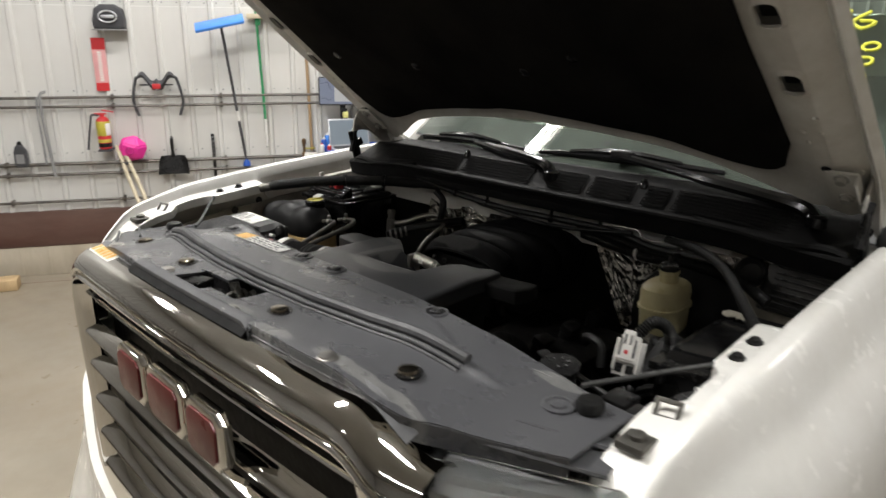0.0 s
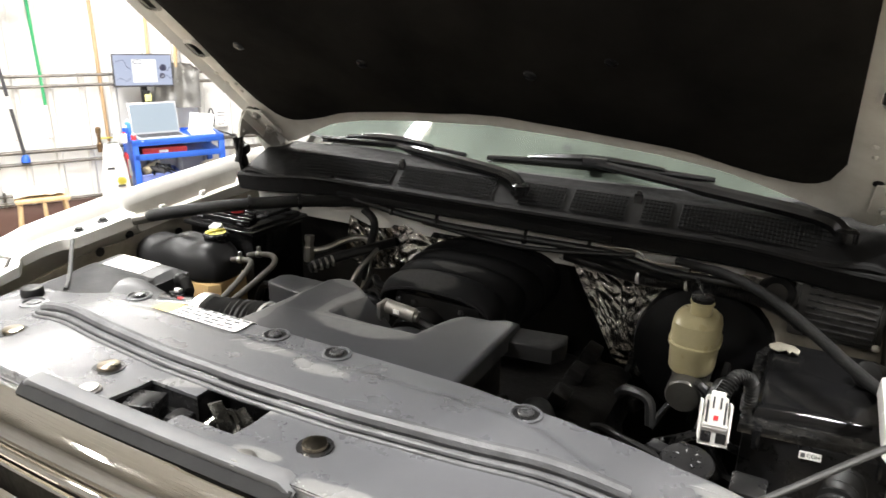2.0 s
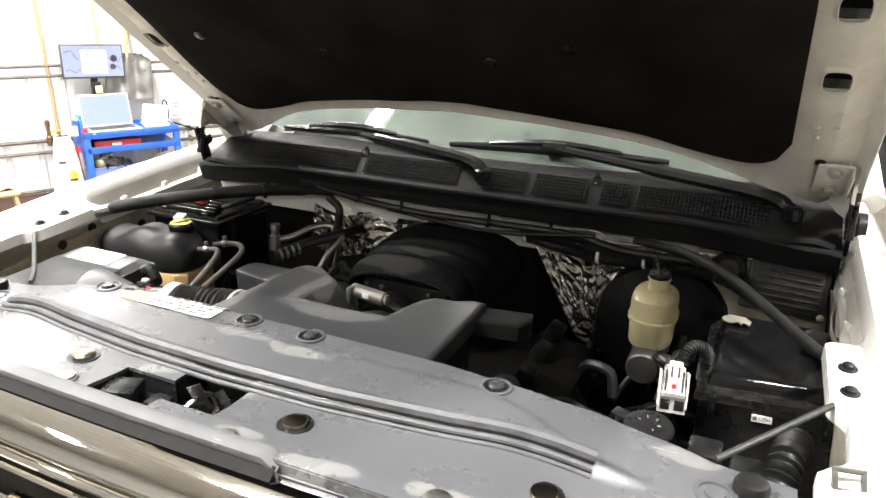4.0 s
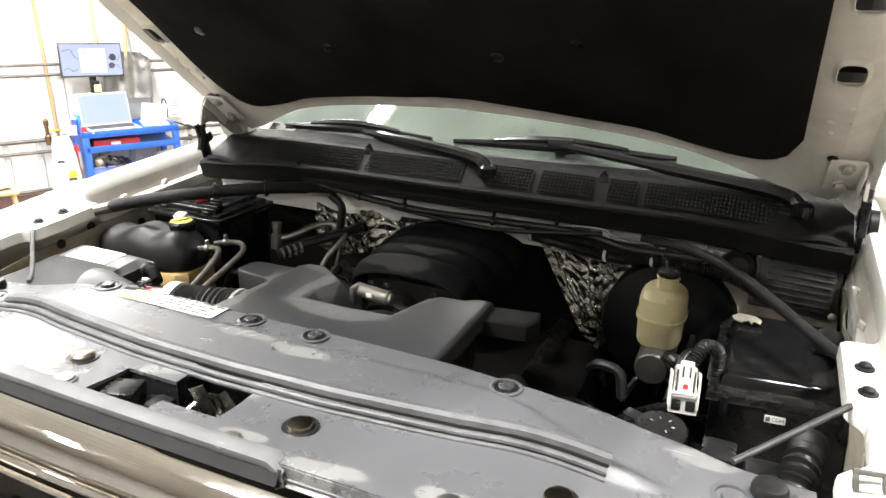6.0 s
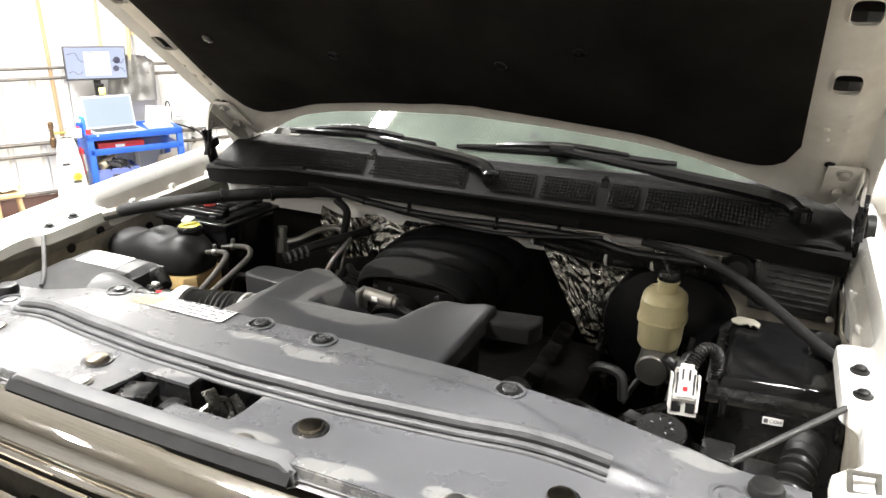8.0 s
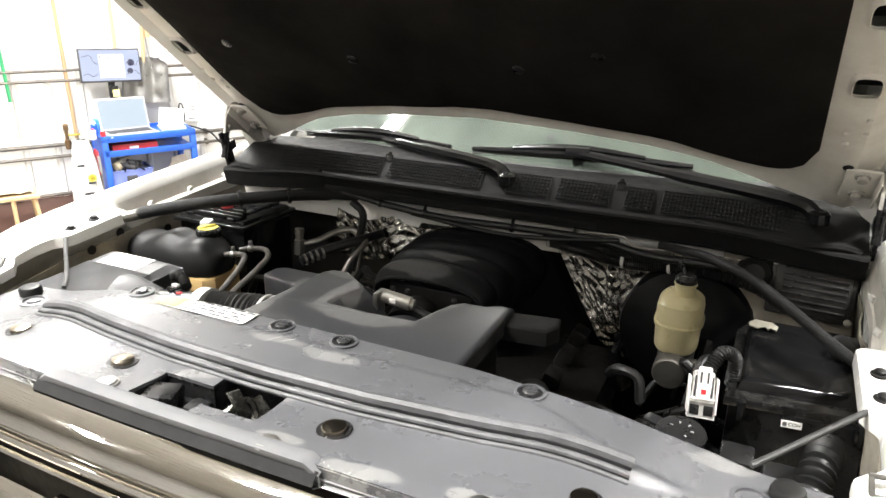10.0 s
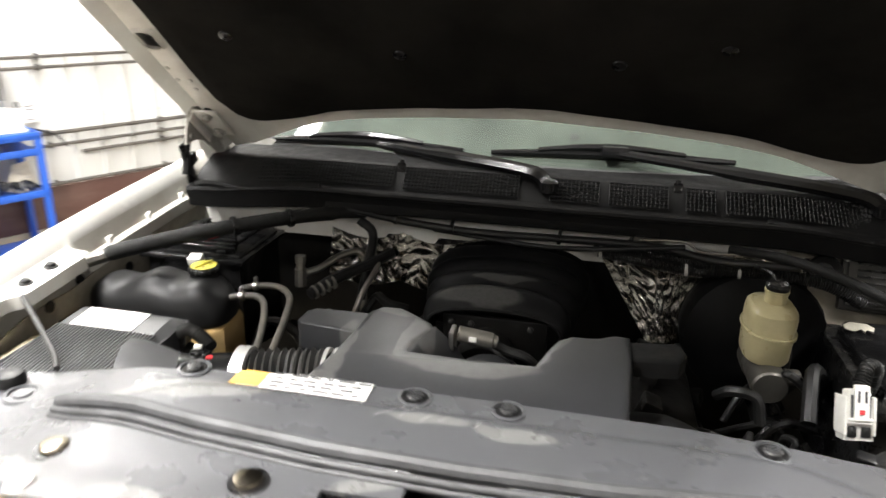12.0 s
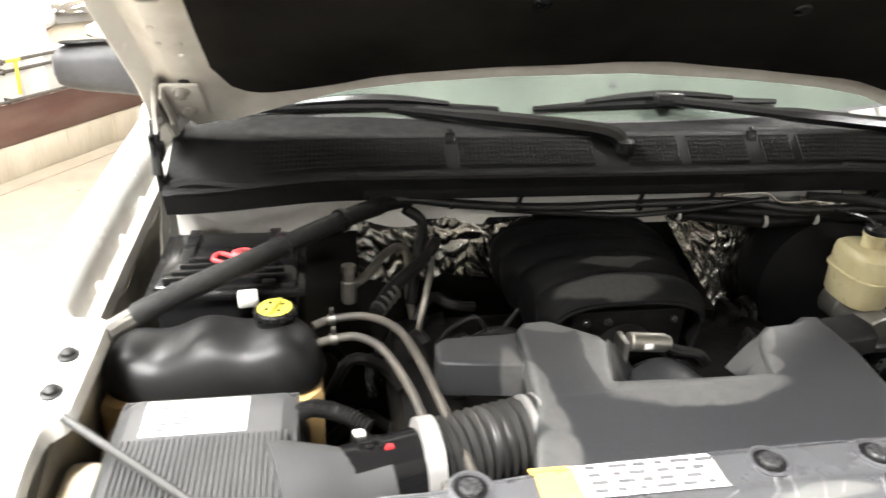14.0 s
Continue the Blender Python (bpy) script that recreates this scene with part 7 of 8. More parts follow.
    tube(bm, [(0.01, 0.02, -0.02), (0.06, 0.13, -0.5), (0.12, 0.21, -1.06)], 0.011, 8)
    p = part("handle", bm, "grey_dark", t)
    bm = nb()
    lathe(bm, [(0.03, -0.05), (0.026, -0.02), (0.013, 0.0)], pose(0.122, 0.21, -1.06), 12)
    part("blue_tip", bm, "blue", t)
    bm = nb()
    tube(bm, [(0.077, 0.152, -0.66), (0.085, 0.164, -0.74)], 0.0125, 8, raw=True)
    part("white_band", bm, "label", t)

    t = on_wall("green_pole", "slim green metal pole with a pale tip leaning on the wall", "pole", 1.92, 1.0, 0.05)
    bm = nb()
    tube(bm, [(-0.012, 0.0, 1.12), (0.012, 0, 0.205)], 0.0105, 8, raw=True)
    part("pole", bm, "green", t)
    bm = nb()
    tube(bm, [(0.012, 0, 0.2), (0.015, 0, -0.015)], 0.011, 8, raw=True)
    part("tip", bm, "label", t)
    bm = nb()
    box(bm, -0.02, 0.02, -0.02, 0.03, 0.93, 1.0, 0.004)
    part("clamp", bm, "green", t)

    t = on_wall("bracket_shelf", "tan metal bracket high on the wall", "bracket", 1.98, 2.0, 0.06)
    bm = nb()
    box(bm, -0.14, 0.25, -0.04, 0.05, -0.02, 0.015, 0.003)
    box(bm, -0.02, 0.04, -0.04, 0.05, -0.01, 0.1, 0.003)
    part("bracket", bm, "beige", t)

    for s, z0, z1, lean, r, mt, lb in ((2.288, 0.93, 2.35, 0.014, 0.0125, "wood", "brown wooden stick leaning on the wall"), (2.615, 1.5, 2.4, -0.02, 0.011, "pale_wood", "pale wooden stick hung on the wall"), (2.84, 1.6, 2.4, -0.02, 0.02, "pale_wood", "pale wooden stick hung on the wall")):
        t = on_wall("wooden_stick", lb, "stick", s, z0, 0.045, "sticks on the wall")
        bm = nb()
        tube(bm, [(0.007, 0, 0), (-lean, 0, z1 - z0)], r, 8, raw=True)
        part("shaft", bm, mt, t)
    t = on_wall("hook_rod", "thin bent steel rod with a hooked end", "rod", 2.85, 1.44, 0.05)
    bm = nb()
    tube(bm, [(-0.02, 0, 0.3), (-0.01, 0, 0.06), (0.0, -0.01, 0.0), (0.05, -0.02, -0.005), (0.055, -0.02, 0.03)], 0.006, 6)
    part("rod", bm, "grey_mid", t)

    t = on_wall("shoulder_frame", "black padded shoulder frame with a red clip on the wall", "frame", 1.135, 1.25, 0.06)
    bm = nb()
    sheet(bm, lin(-0.15, 0.15, 24), lin(0, 1, 6), lambda x, v: (x, -0.035 * math.sin(v * 3.14) - 0.01, 0.30 + 0.035 * math.cos(abs(x) * 42 - 4.2) * (abs(x) < 0.15) - 0.075 * v * (1 - (abs(x) / 0.17) ** 2) + 0.0), 0.012)
    part("pad", bm, "grey_dark", t)
    for sx in (-1, 1):
        bm = nb()
        tube(bm, [(sx * 0.145, -0.02, 0.29), (sx * 0.168, -0.02, 0.2), (sx * 0.18, -0.01, 0.1), (sx * 0.15, -0.01, 0.0)], 0.011, 8)
        part("strap", bm, "grey_dark", t)
    bm = nb()
    box(bm, -0.03, 0.03, -0.055, -0.03, 0.205, 0.245, 0.006)
    part("clip", bm, "red", t)
    bm = nb()
    tube(bm, [(-0.12, -0.025, 0.235), (0.12, -0.025, 0.235)], 0.006, 6, raw=True)
    part("cross_bar", bm, "black", t)

    t = on_wall("hooked_bar", "long grey steel bar hooked over a wall pipe", "bar", 0.315, 0.8, 0.075)
    bm = nb()
    tube(bm, [(0.02, 0, 0), (0.0, 0, 0.3), (-0.01, 0, 0.56), (0.0, 0.005, 0.625), (0.025, 0.02, 0.64)], 0.012, 8)
    part("bar", bm, "grey_mid", t)
    bm = nb()
    tube(bm, [(-0.03, 0, 0.1), (-0.035, 0, 0.55), (-0.012, 0.01, 0.6)], 0.008, 8)
    part("rod", bm, "grey_mid", t)

    t = on_wall("oil_bottle", "black plastic oil bottle with a pale label hung on the wall", "bottle", 0.12, 0.885, 0.08)
    bm = nb()
    prism(bm, [(-0.04, 0), (0.04, 0), (0.042, 0.02), (0.042, 0.12), (0.02, 0.155), (0.016, 0.17), (-0.016, 0.17), (-0.02, 0.155), (-0.042, 0.12), (-0.042, 0.02)], -0.025, 0.025, 0.008, m=pose(0, 0, 0, 90, 0, 0))
    part("bottle", bm, "grey_dark", t)
    bm = nb()
    lathe(bm, [(0.015, 0), (0.015, 0.022), (0.005, 0.026)], pose(0, 0, 0.17), 12)
    part("cap", bm, "black", t)
    bm = nb()
    box(bm, -0.028, 0.028, -0.0275, -0.0255, 0.03, 0.1, 0)
    part("label_patch", bm, "grey_mid", t)

    t = on_wall("support_stand", "tan steel support stand with a long double handle by the wall", "stand", 1.02, 0.0, 0.42)
    bm = nb()
    box(bm, -0.11, 0.11, -0.09, 0.09, 0.47, 0.52, 0.006)
    box(bm, -0.075, 0.075, -0.06, 0.06, 0.52, 0.545, 0.006)
    part("head_plate", bm, "beige", t)
    for x in (-1, 1):
        for y in (-1, 1):
            bm = nb()
            tube(bm, [(x * 0.085, y * 0.07, 0.475), (x * 0.23, y * 0.2, 0.02)], 0.026, 8, raw=True)
            lg = part("leg", bm, "beige", t)
            bm = nb()
            box(bm, -0.04, 0.04, -0.04, 0.04, 0, 0.012, 0.003, m=pose(x * 0.236, y * 0.205, 0))
            part("foot_pad", bm, "beige", lg)
        bm = nb()
        tube(bm, [(x * 0.18, -0.16, 0.17), (x * 0.18, 0.16, 0.17)], 0.012, 8, raw=True)
        part("cross_brace", bm, "beige", t)
    bm = nb()
    tube(bm, [(-0.18, -0.16, 0.2), (0.18, -0.16, 0.2)], 0.012, 8, raw=True)
    part("cross_brace", bm, "beige", t)
    for dx in (-0.028, 0.028):
        bm = nb()
        tube(bm, [(0.0 + dx, 0.0, 0.53), (-0.1 + dx, 0.15, 0.78), (-0.2 + dx * 0.6, 0.3, 1.03)], 0.015, 8)
        part("handle_tube", bm, "beige", t)
    bm = nb()
    box(bm, -0.035, 0.035, -0.012, 0.012, -0.012, 0.012, 0.003, m=pose(-0.15, 0.225, 0.905))
    part("handle_clamp", bm, "grey_dark", t)

    t = on_wall("wood_block", "rough tan wooden block lying on the floor", "block", -0.1, 0.0, 0.32)
    bm = nb()
    box(bm, -0.16, 0.13, -0.07, 0.07, 0, 0.085, 0.008, m=pose(0, 0, 0, 0, 0, 6))
    part("block", bm, "pale_wood", t)

    t = on_wall("gate_valve", "dark brass valve with a yellow lever on the wall pipe", "valve", 2.23, 0.89, 0.07)
    bm = nb()
    lathe(bm, [(0.016, -0.03), (0.02, -0.01), (0.02, 0.03), (0.012, 0.04), (0.012, 0.1), (0.018, 0.105), (0.018, 0.14), (0.006, 0.15)], None, 12)
    part("valve_body", bm, "valve_brass", t)
    bm = nb()
    box(bm, 0.0, 0.09, -0.008, 0.008, 0.062, 0.072, 0.003)
    part("lever", bm, "yellow", t)

    t = on_wall("yellow_clamp", "small yellow T-shaped clamp hung on a wall pipe", "clamp", 4.88, 0.58, 0.07)
    bm = nb()
    box(bm, -0.055, 0.055, -0.01, 0.01, 0.225, 0.245, 0.004)
    box(bm, -0.012, 0.012, -0.008, 0.008, 0.0, 0.23, 0.004, m=pose(0, 0, 0, 0, 4, 0))
    part("clamp", bm, "yellow", t)

    t = on_wall("scoop_shovel", "dented aluminium scoop shovel hung blade down on the wall", "shovel", 2.77, 1.15, 0.1)
    bm = nb()

    def blade(u, v):
        w = 0.165 - 0.012 * v - 0.06 * sstep(0.86, 1.0, v)
        return (u * w + 0.03 * v, -0.05 * abs(u) ** 4 + 0.03 * v - 0.008 * math.cos(u * 9.4) * sstep(0.0, 0.3, v) + 0.006 * noise.noise(Vector((u * 3, v * 4, 2))), 0.31 * v + 0.012 * (1 - u * u) * (v - 0.5))
    sheet(bm, lin(-1, 1, 32), lin(0, 1, 20), blade, 0.003)
    part("blade", bm, "duct_metal", t)
    bm = nb()
    tube(bm, [(0.025, 0.03, 0.2), (0.03, 0.03, 0.31), (0.045, 0.02, 0.6), (0.055, 0.02, 0.9)], 0.014, 10)
    part("shaft", bm, "pale_wood", t)

    t = on_wall("wall_notice", "white printed notice sheet taped to the wall", "notice", 3.11, 0.975, 0.027)
    bm = nb()
    box(bm, -0.042, 0.042, -0.001, 0.001, 0, 0.125, 0)
    part("sheet", bm, "label", t)
    for k, (x, w) in enumerate(((-0.03, 0.06), (-0.03, 0.06), (0.012, 0.014), (0.012, 0.014), (-0.03, 0.05))):
        bm = nb()
        box(bm, x, x + w, -0.0022, -0.0012, 0.105 - k * 0.022, 0.112 - k * 0.022, 0)
        part("print_bar", bm, "print", t)
    t = on_wall("hanging_strap", "thin black strap looped over a wall hook", "strap", 3.03, 0.98, 0.04)
    bm = nb()
    tube(bm, [(0.012, 0, 0.0), (0.018, -0.01, 0.06), (0.008, -0.01, 0.13), (-0.012, -0.01, 0.13), (-0.018, 0, 0.06), (-0.012, 0, 0.01)], 0.005, 6)
    part("strap", bm, "black", t)
    bm = nb()
    tube(bm, [(0.0, 0.0, -0.02), (0.12, -0.02, -0.06), (0.2, -0.04, -0.1), (0.26, -0.05, -0.18)], 0.007, 6)
    part("cable", bm, "rubber", t)


def cart_things():
    t = on_wall("tool_cart", "blue steel tool cart with open shelves", "cart", 2.69, 0.0, 0.27)
    W, D = 0.31, 0.20
    bm = nb()
    box(bm, -W, W, -D, D, 0.965, 0.975, 0.003)
    for a in ((-W, W, -D, -D + 0.012), (-W, W, D - 0.012, D), (-W, -W + 0.012, -D, D), (W - 0.012, W, -D, D)):
        box(bm, *a, 0.95, 0.995, 0.004)
    part("top_tray", bm, "blue", t)
    for x in (-W + 0.02, W - 0.02):
        for y in (-D + 0.02, D - 0.02):
            bm = nb()
            box(bm, x - 0.02, x + 0.02, y - 0.02, y + 0.02, 0.1, 0.955, 0.004)
            part("post", bm, "blue", t)
            bm = nb()
            lathe(bm, [(0.02, -0.015), (0.045, -0.013), (0.045, 0.013), (0.02, 0.015)], axis((x, y, 0.045), (1, 0, 0)), 18)
            part("castor", bm, "grey_dark", t)
            bm = nb()
            box(bm, x - 0.02, x + 0.02, y - 0.015, y + 0.015, 0.045, 0.1, 0.004)
            part("castor_fork", bm, "grey_mid", t)
    for z in (0.865, 0.60, 0.2):
        bm = nb()
        box(bm, -W + 0.01, W - 0.01, -D + 0.005, D - 0.005, z, z + 0.01, 0.002)
        box(bm, -W + 0.01, W - 0.01, -D, -D + 0.01, z - 0.012, z + 0.03, 0.003)
        part("shelf", bm, "blue", t)
    bm = nb()
    box(bm, -W + 0.004, -W + 0.012, -D + 0.03, D - 0.03, 0.2, 0.95, 0.002)
    part("side_panel", bm, "blue", t)

    C = lambda s, z, off, rz=0: BW @ pose(s, -off, z, 0, 0, rz)
    r = thing("tool_tray", "red plastic tool tray on the upper shelf", "tray", C(2.60, 0.876, 0.3))
    box(b := nb(), -0.15, 0.15, -0.11, 0.11, 0.0, 0.045, 0.006)
    part("tray", b, "red", r)
    box(b := nb(), -0.04, 0.02, -0.1125, -0.1105, 0.012, 0.03, 0)
    part("tray_label", b, "label", r)
    r = thing("storage_bin", "blue plastic storage bin with a front cutout", "bin", C(2.545, 0.611, 0.34))
    bm = nb()
    sheet(bm, [0, 1, 2, 3, 4], [0, 1], lambda i, v: ((-1, 1, 1, -1, -1)[int(i)] * (0.125 + 0.015 * v), (-1, -1, 1, 1, -1)[int(i)] * (0.1 + 0.012 * v), 0.135 * v), 0.004)
    box(bm, -0.125, 0.125, -0.1, 0.1, 0, 0.005, 0)
    part("bin", bm, "bin_blue", r)
    box(b := nb(), -0.035, 0.035, -0.118, -0.108, 0.06, 0.1, 0.004)
    part("front_cutout", b, "grey_dark", r)
    tube(b := nb(), [(-0.14, -0.112, 0.135), (0.14, -0.112, 0.135), (0.14, 0.112, 0.135), (-0.14, 0.112, 0.135), (-0.14, -0.112, 0.135)], 0.006, 6, raw=True)
    part("rim", b, "bin_blue", r)
    r = thing("heat_gun", "cream plastic heat gun lying in the bin", "tool", C(2.50, 0.74, 0.36, 30))
    lathe(b := nb(), [(0.025, -0.06), (0.032, -0.05), (0.032, 0.03), (0.02, 0.06), (0.018, 0.09)], axis((0, 0, 0.04), (1, 0.2, 0.3)), 16)
    part("barrel", b, "beige", r)
    box(b := nb(), -0.018, 0.018, -0.015, 0.015, -0.03, 0.03, 0.008, m=pose(-0.02, 0, 0.01, 0, 20, 0))
    part("grip", b, "beige", r)
    rnd = random.Random(21)
    for k in range(9):
        s = 2.52 + rnd.uniform(0, 0.4)
        r = thing("air_tool", "dark greasy hand tool heaped on the cart shelf", "tool", C(s, 0.63 if s > 2.7 else 0.745, 0.32 + rnd.uniform(-0.05, 0.1), rnd.uniform(0, 180)), "tools heaped on the cart")
        bm = nb()
        lathe(bm, [(0.012, -0.06), (0.026, -0.05), (0.024, 0.02), (0.012, 0.04), (0.01, 0.07)], axis((0, 0, 0.03), (1, rnd.uniform(-0.4, 0.4), rnd.uniform(-0.2, 0.5))), 12)
        part("body", bm, rnd.choice(("grey_dark", "black", "grey_mid")), r)
        bm = nb()
        tube(bm, [(0, 0, 0.03), (-0.03, 0.03, 0.06), (-0.07, 0.0, 0.03), (-0.1, -0.03, 0.0)], 0.006, 6)
        part("lead", bm, "black", r)
    for k in range(3):
        r = thing("cardboard_sheet", "grey folded cardboard leaning on the cart shelf", "cardboard", C(2.84 + k * 0.05, 0.612, 0.36 - 0.03 * k, -10 + 14 * k), "cardboard on the cart")
        box(b := nb(), -0.06, 0.06, -0.003, 0.003, 0, 0.11 + 0.03 * k, 0.001, m=pose(0, 0, 0, -15, 24 - 14 * k, 0))
        part("sheet", b, "cloth", r)

    r = thing("laptop", "open silver laptop with a lit pale screen", "laptop", C(2.595, 0.976, 0.33, 4))
    box(b := nb(), -0.165, 0.165, -0.13, 0.1, 0.0, 0.018, 0.005)
    base = part("base", b, "silver", r)
    box(b := nb(), -0.145, 0.145, -0.05, 0.08, 0.0182, 0.0195, 0.0005)
    part("keyboard", b, "grey_dark", base)
    for i in range(5):
        for j in range(13):
            box(b := nb(), -0.141 + j * 0.0218, -0.123 + j * 0.0218, -0.046 + i * 0.025, -0.026 + i * 0.025, 0.0195, 0.022, 0)
            part("key", b, "grey_dark", base)
    box(b := nb(), -0.04, 0.04, -0.115, -0.065, 0.0182, 0.0188, 0)
    part("touchpad", b, "grey_mid", base)
    mm = pose(0, 0.1, 0.016, -14, 0, 0)
    box(b := nb(), -0.165, 0.165, -0.004, 0.004, 0, 0.22, 0.004, m=mm)
    lid = part("lid", b, "silver", r)
    box(b := nb(), -0.155, 0.155, -0.0056, -0.0044, 0.012, 0.208, 0, m=mm)
    part("screen", b, "screen_dim", lid)

    r = thing("monitor", "black framed computer monitor with a lit diagram", "monitor", C(2.555, 0.976, 0.14, 5))
    box(b := nb(), -0.09, 0.09, -0.07, 0.07, 0, 0.012, 0.004)
    part("foot", b, "black", r)
    box(b := nb(), -0.022, 0.022, 0.0, 0.02, 0.01, 0.45, 0.004)
    part("post", b, "black", r)
    mm = pose(0, -0.012, 0.335, -4, 1.5, 0)
    box(b := nb(), -0.20, 0.20, -0.015, 0.012, 0, 0.225, 0.005, m=mm)
    case = part("case", b, "grey_dark", r)
    box(b := nb(), -0.192, 0.192, -0.0166, -0.0154, 0.012, 0.215, 0, m=mm)
    part("screen", b, "screen", case)
    box(b := nb(), -0.075, 0.09, -0.0182, -0.0170, 0.03, 0.188, 0, m=mm)
    part("page", b, "page", case)
    for a in ((-0.07, 0.0, 0.16, 0.18), ):
        tube(b := nb(), [mm @ V(-0.035 + 0.03 * math.cos(q), -0.0186, 0.17 + 0.014 * math.sin(q)) for q in lin(0, 6.283, 16)], 0.0018, 5, raw=True)
        part("drawn_outline", b, "ink", case)
    for pts in ([(-0.18, 0.05), (-0.15, 0.06), (-0.12, 0.04), (-0.09, 0.06)], [(-0.18, 0.17), (-0.13, 0.18), (-0.11, 0.14), (-0.085, 0.12)], [(0.1, 0.12), (0.13, 0.15), (0.16, 0.11), (0.185, 0.14)], [(0.1, 0.05), (0.15, 0.08), (0.185, 0.05)]):
        tube(b := nb(), [mm @ V(x, -0.0186, z) for x, z in pts], 0.0016, 5)
        part("drawn_line", b, "ink", case)
    for x, z, rr in ((0.135, 0.13, 0.024), (0.125, 0.075, 0.02)):
        lathe(b := nb(), [(rr, 0), (rr * 0.96, 0.0006)], axis(mm @ V(x, -0.0178, z), (0, -1, 0)), 16)
        part("drawn_shape", b, "ink", case)
    box(b := nb(), -0.03, 0.03, -0.03, -0.015, 0.2, 0.31, 0.004)
    part("socket_strip", b, "black", r)
    box(b := nb(), -0.01, 0.035, -0.034, -0.0305, 0.235, 0.285, 0.002)
    part("yellow_note", b, "yellow_note", r)

    r = thing("binder", "open white paper binder leaning on the cart top", "papers", C(2.9, 0.976, 0.25, -12))
    box(b := nb(), -0.09, 0.08, -0.09, 0.1, 0.0, 0.016, 0.004, m=pose(0, 0, 0, 0, 0, 8))
    part("stack", b, "label", r)
    sheet(b := nb(), lin(-0.09, 0.08, 6), lin(0, 1, 6), lambda x, v: (x + 0.02 * v, 0.06 + 0.05 * v, 0.016 + 0.12 * v - 0.02 * v * (x + 0.09) * 6), 0.002)
    part("raised_sheet", b, "label", r)

    for s, off, z, rr, hh, mt, lb in ((2.37, 0.33, 0.976, 0.022, 0.1, "blue", "blue aerosol can with a white cap"), (2.345, 0.42, 0.976, 0.018, 0.07, "label", "small white bottle"), (2.415, 0.2, 0.976, 0.026, 0.12, "blue_light", "light blue plastic bottle"), (2.40, 0.44, 0.976, 0.017, 0.06, "red", "small red bottle")):
        r = thing("spray_can", lb + " on the cart", "can", C(s, z, off), "cans on the cart")
        lathe(b := nb(), [(rr * 0.95, 0), (rr, 0.004), (rr, hh * 0.8), (rr * 0.7, hh * 0.88)], None, 16)
        part("can", b, mt, r)
        lathe(b := nb(), [(rr * 0.55, hh * 0.87), (rr * 0.55, hh), (rr * 0.3, hh * 1.03)], None, 12)
        part("cap", b, "label" if mt != "label" else "red", r)
    for k in range(5):
        r = thing("hand_tool", "hand tool with a red grip hung on the cart side", "tool", C(2.352, 0.62, 0.33 + k * 0.035), "tools on the cart side")
        tube(b := nb(), [(0, 0, 0.12 + 0.02 * (k % 3)), (-0.004, 0, 0.25 + 0.03 * (k % 2))], 0.009, 8, raw=True)
        part("grip", b, ("red", "red", "grey_dark", "red", "grey_mid")[k], r)
        tube(b := nb(), [(0, 0, 0.0), (0, 0, 0.12 + 0.02 * (k % 3))], 0.004, 6, raw=True)
        part("shank", b, "steel", r)
    r = thing("plastic_bag", "white plastic bag with a yellow star hung on the cart", "bag", C(2.255, 0.57, 0.46))
    sheet(b := nb(), lin(0, 6.2832, 28), lin(0, 1, 16), lambda a, v: ((0.095 - 0.05 * v ** 2) * math.cos(a) * (1 + 0.12 * noise.noise(Vector((a * 1.5, v * 4, 1)))), (0.05 - 0.02 * v) * math.sin(a) * (1 + 0.3 * noise.noise(Vector((a * 2, v * 5, 7)))), 0.42 * v))
    bmesh.ops.holes_fill(b, edges=[e for e in b.edges if e.is_boundary], sides=0)
    part("bag", b, "bag", r)
    for k in range(5):
        box(b := nb(), -0.03, 0.03, -0.006, 0.006, 0, 0.002, 0, m=pose(0.03, -0.056, 0.17, 90, 0, 0) @ pose(0, 0, 0, 0, 0, 36 * k))
        part("star_ray", b, "yellow", r)
    for x, z, w in ((0.0, 0.13, 0.05), (-0.05, 0.25, 0.045), (-0.03, 0.06, 0.06)):
        box(b := nb(), x, x + w, -0.0595, -0.0575, z, z + 0.016, 0)
        part("letter_bar", b, "grey_dark", r)

    r = thing("work_stool", "bare wooden stool with thin legs beside the cart", "stool", C(1.83, 0.0, 0.45))
    box(b := nb(), -0.18, 0.13, -0.13, 0.13, 0.665, 0.69, 0.006)
    part("seat", b, "pale_wood", r)
    for x, y, q in ((-0.15, -0.1, -1), (0.1, -0.1, 1), (-0.15, 0.1, -1), (0.1, 0.1, 1), (-0.02, -0.11, 0)):
        tube(b := nb(), [(x, y, 0.667), (x + 0.06 * q, y * 1.3, 0.0)], 0.013, 8, raw=True)
        part("leg", b, "pale_wood", r)
    r = thing("shop_rag", "heap of soiled pale shop rags on the stool", "rag", C(1.81, 0.69, 0.45))
    sheet(b := nb(), lin(-0.16, 0.12, 20), lin(-0.1, 0.1, 16), lambda x, y: (x, y, 0.006 + 0.045 * max(0, 1 - (x / 0.17) ** 2) * max(0, 1 - (y / 0.12) ** 2) + 0.02 * noise.noise(Vector((x * 22, y * 22, 3)))), 0.006)
    part("rag", b, "cloth", r)


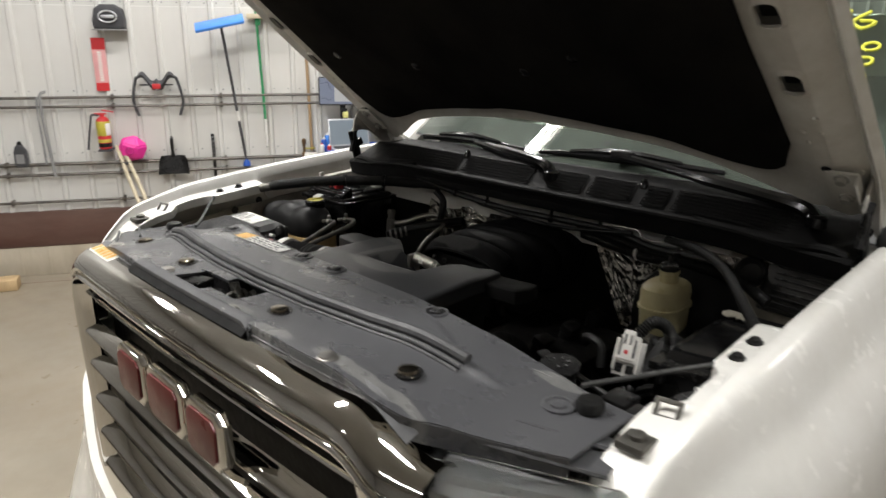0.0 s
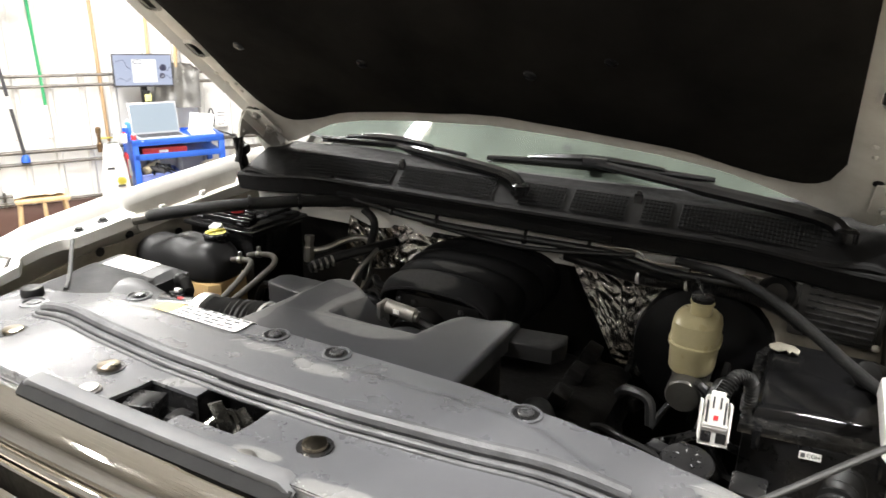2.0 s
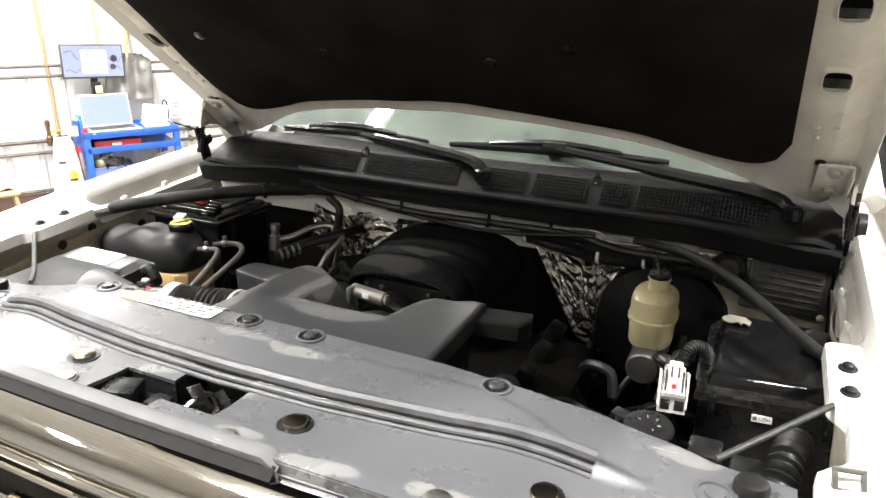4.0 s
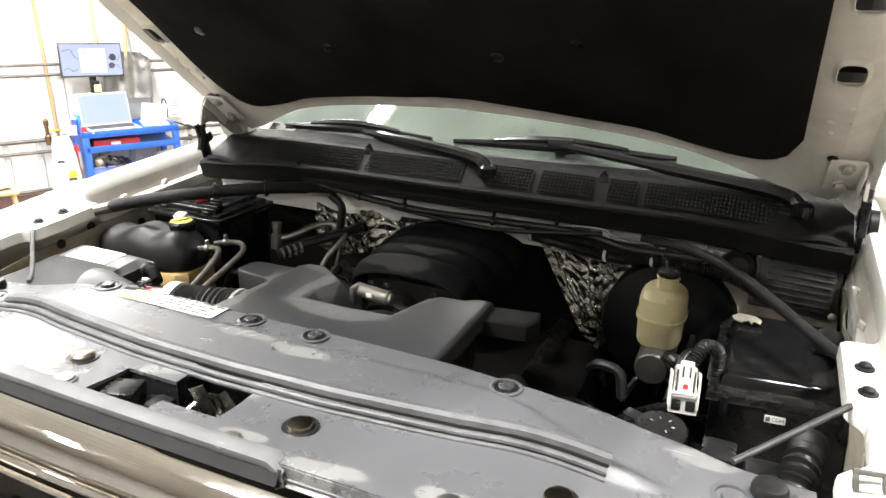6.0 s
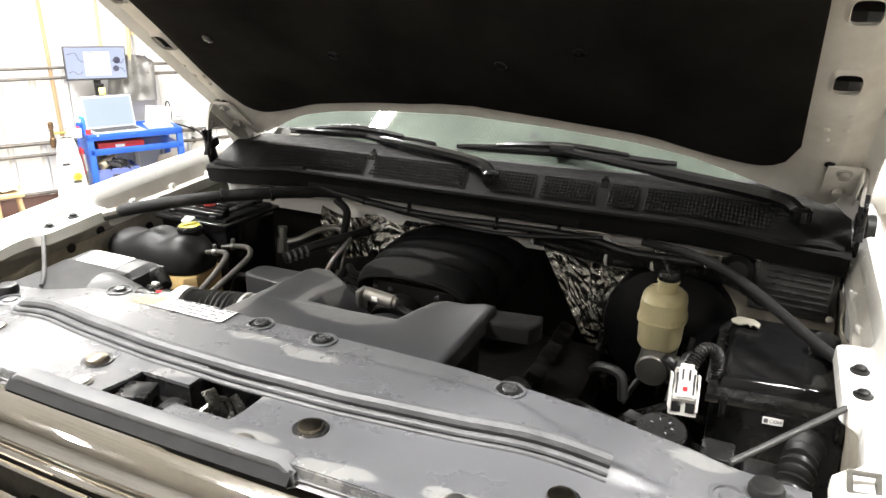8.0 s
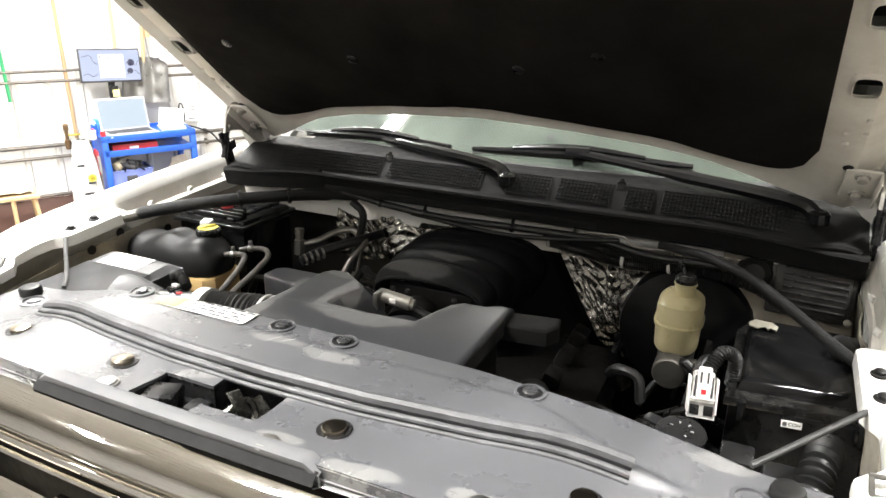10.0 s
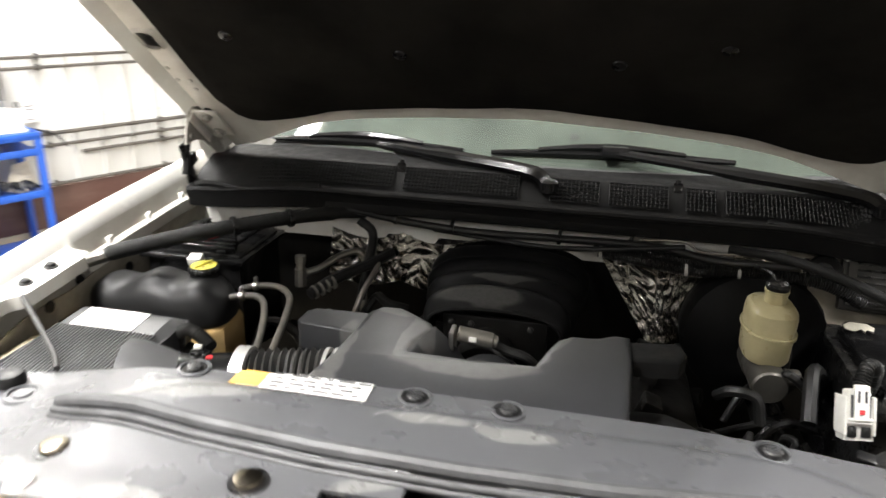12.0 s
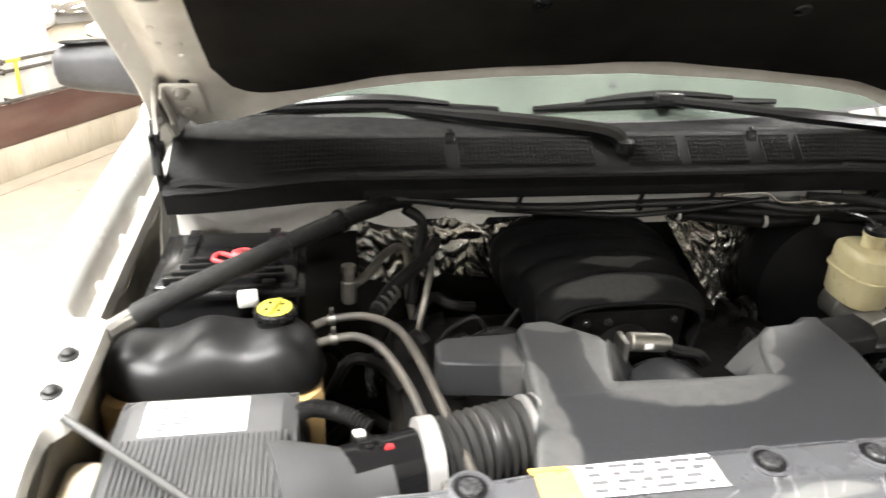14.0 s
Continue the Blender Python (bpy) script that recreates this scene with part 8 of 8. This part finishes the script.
M["sign_pink"] = mat("faded_red_sign", (0.72, 0.36, 0.36), 0.5, var=0.08)
M["pink_dark"] = mat("shaded_pink_plastic", (0.55, 0.02, 0.22), 0.45, var=0.05)
M["yellow_grip"] = mat("yellow_grip_plastic", (0.75, 0.5, 0.03), 0.45, var=0.1)
M["yellow_note"] = mat("yellow_sticky_note", (0.7, 0.68, 0.25), 0.6, var=0.05)
M["valve_brass"] = mat("dark_brass", (0.2, 0.13, 0.07), 0.4, metal=0.8, var=0.2)
M["duct_metal"] = mat("dented_silver_sheet", (0.24, 0.235, 0.225), 0.35, metal=0.8, var=0.15, scale=8, bump=0.4, bump_scale=20)
wall_things()
cart_things()
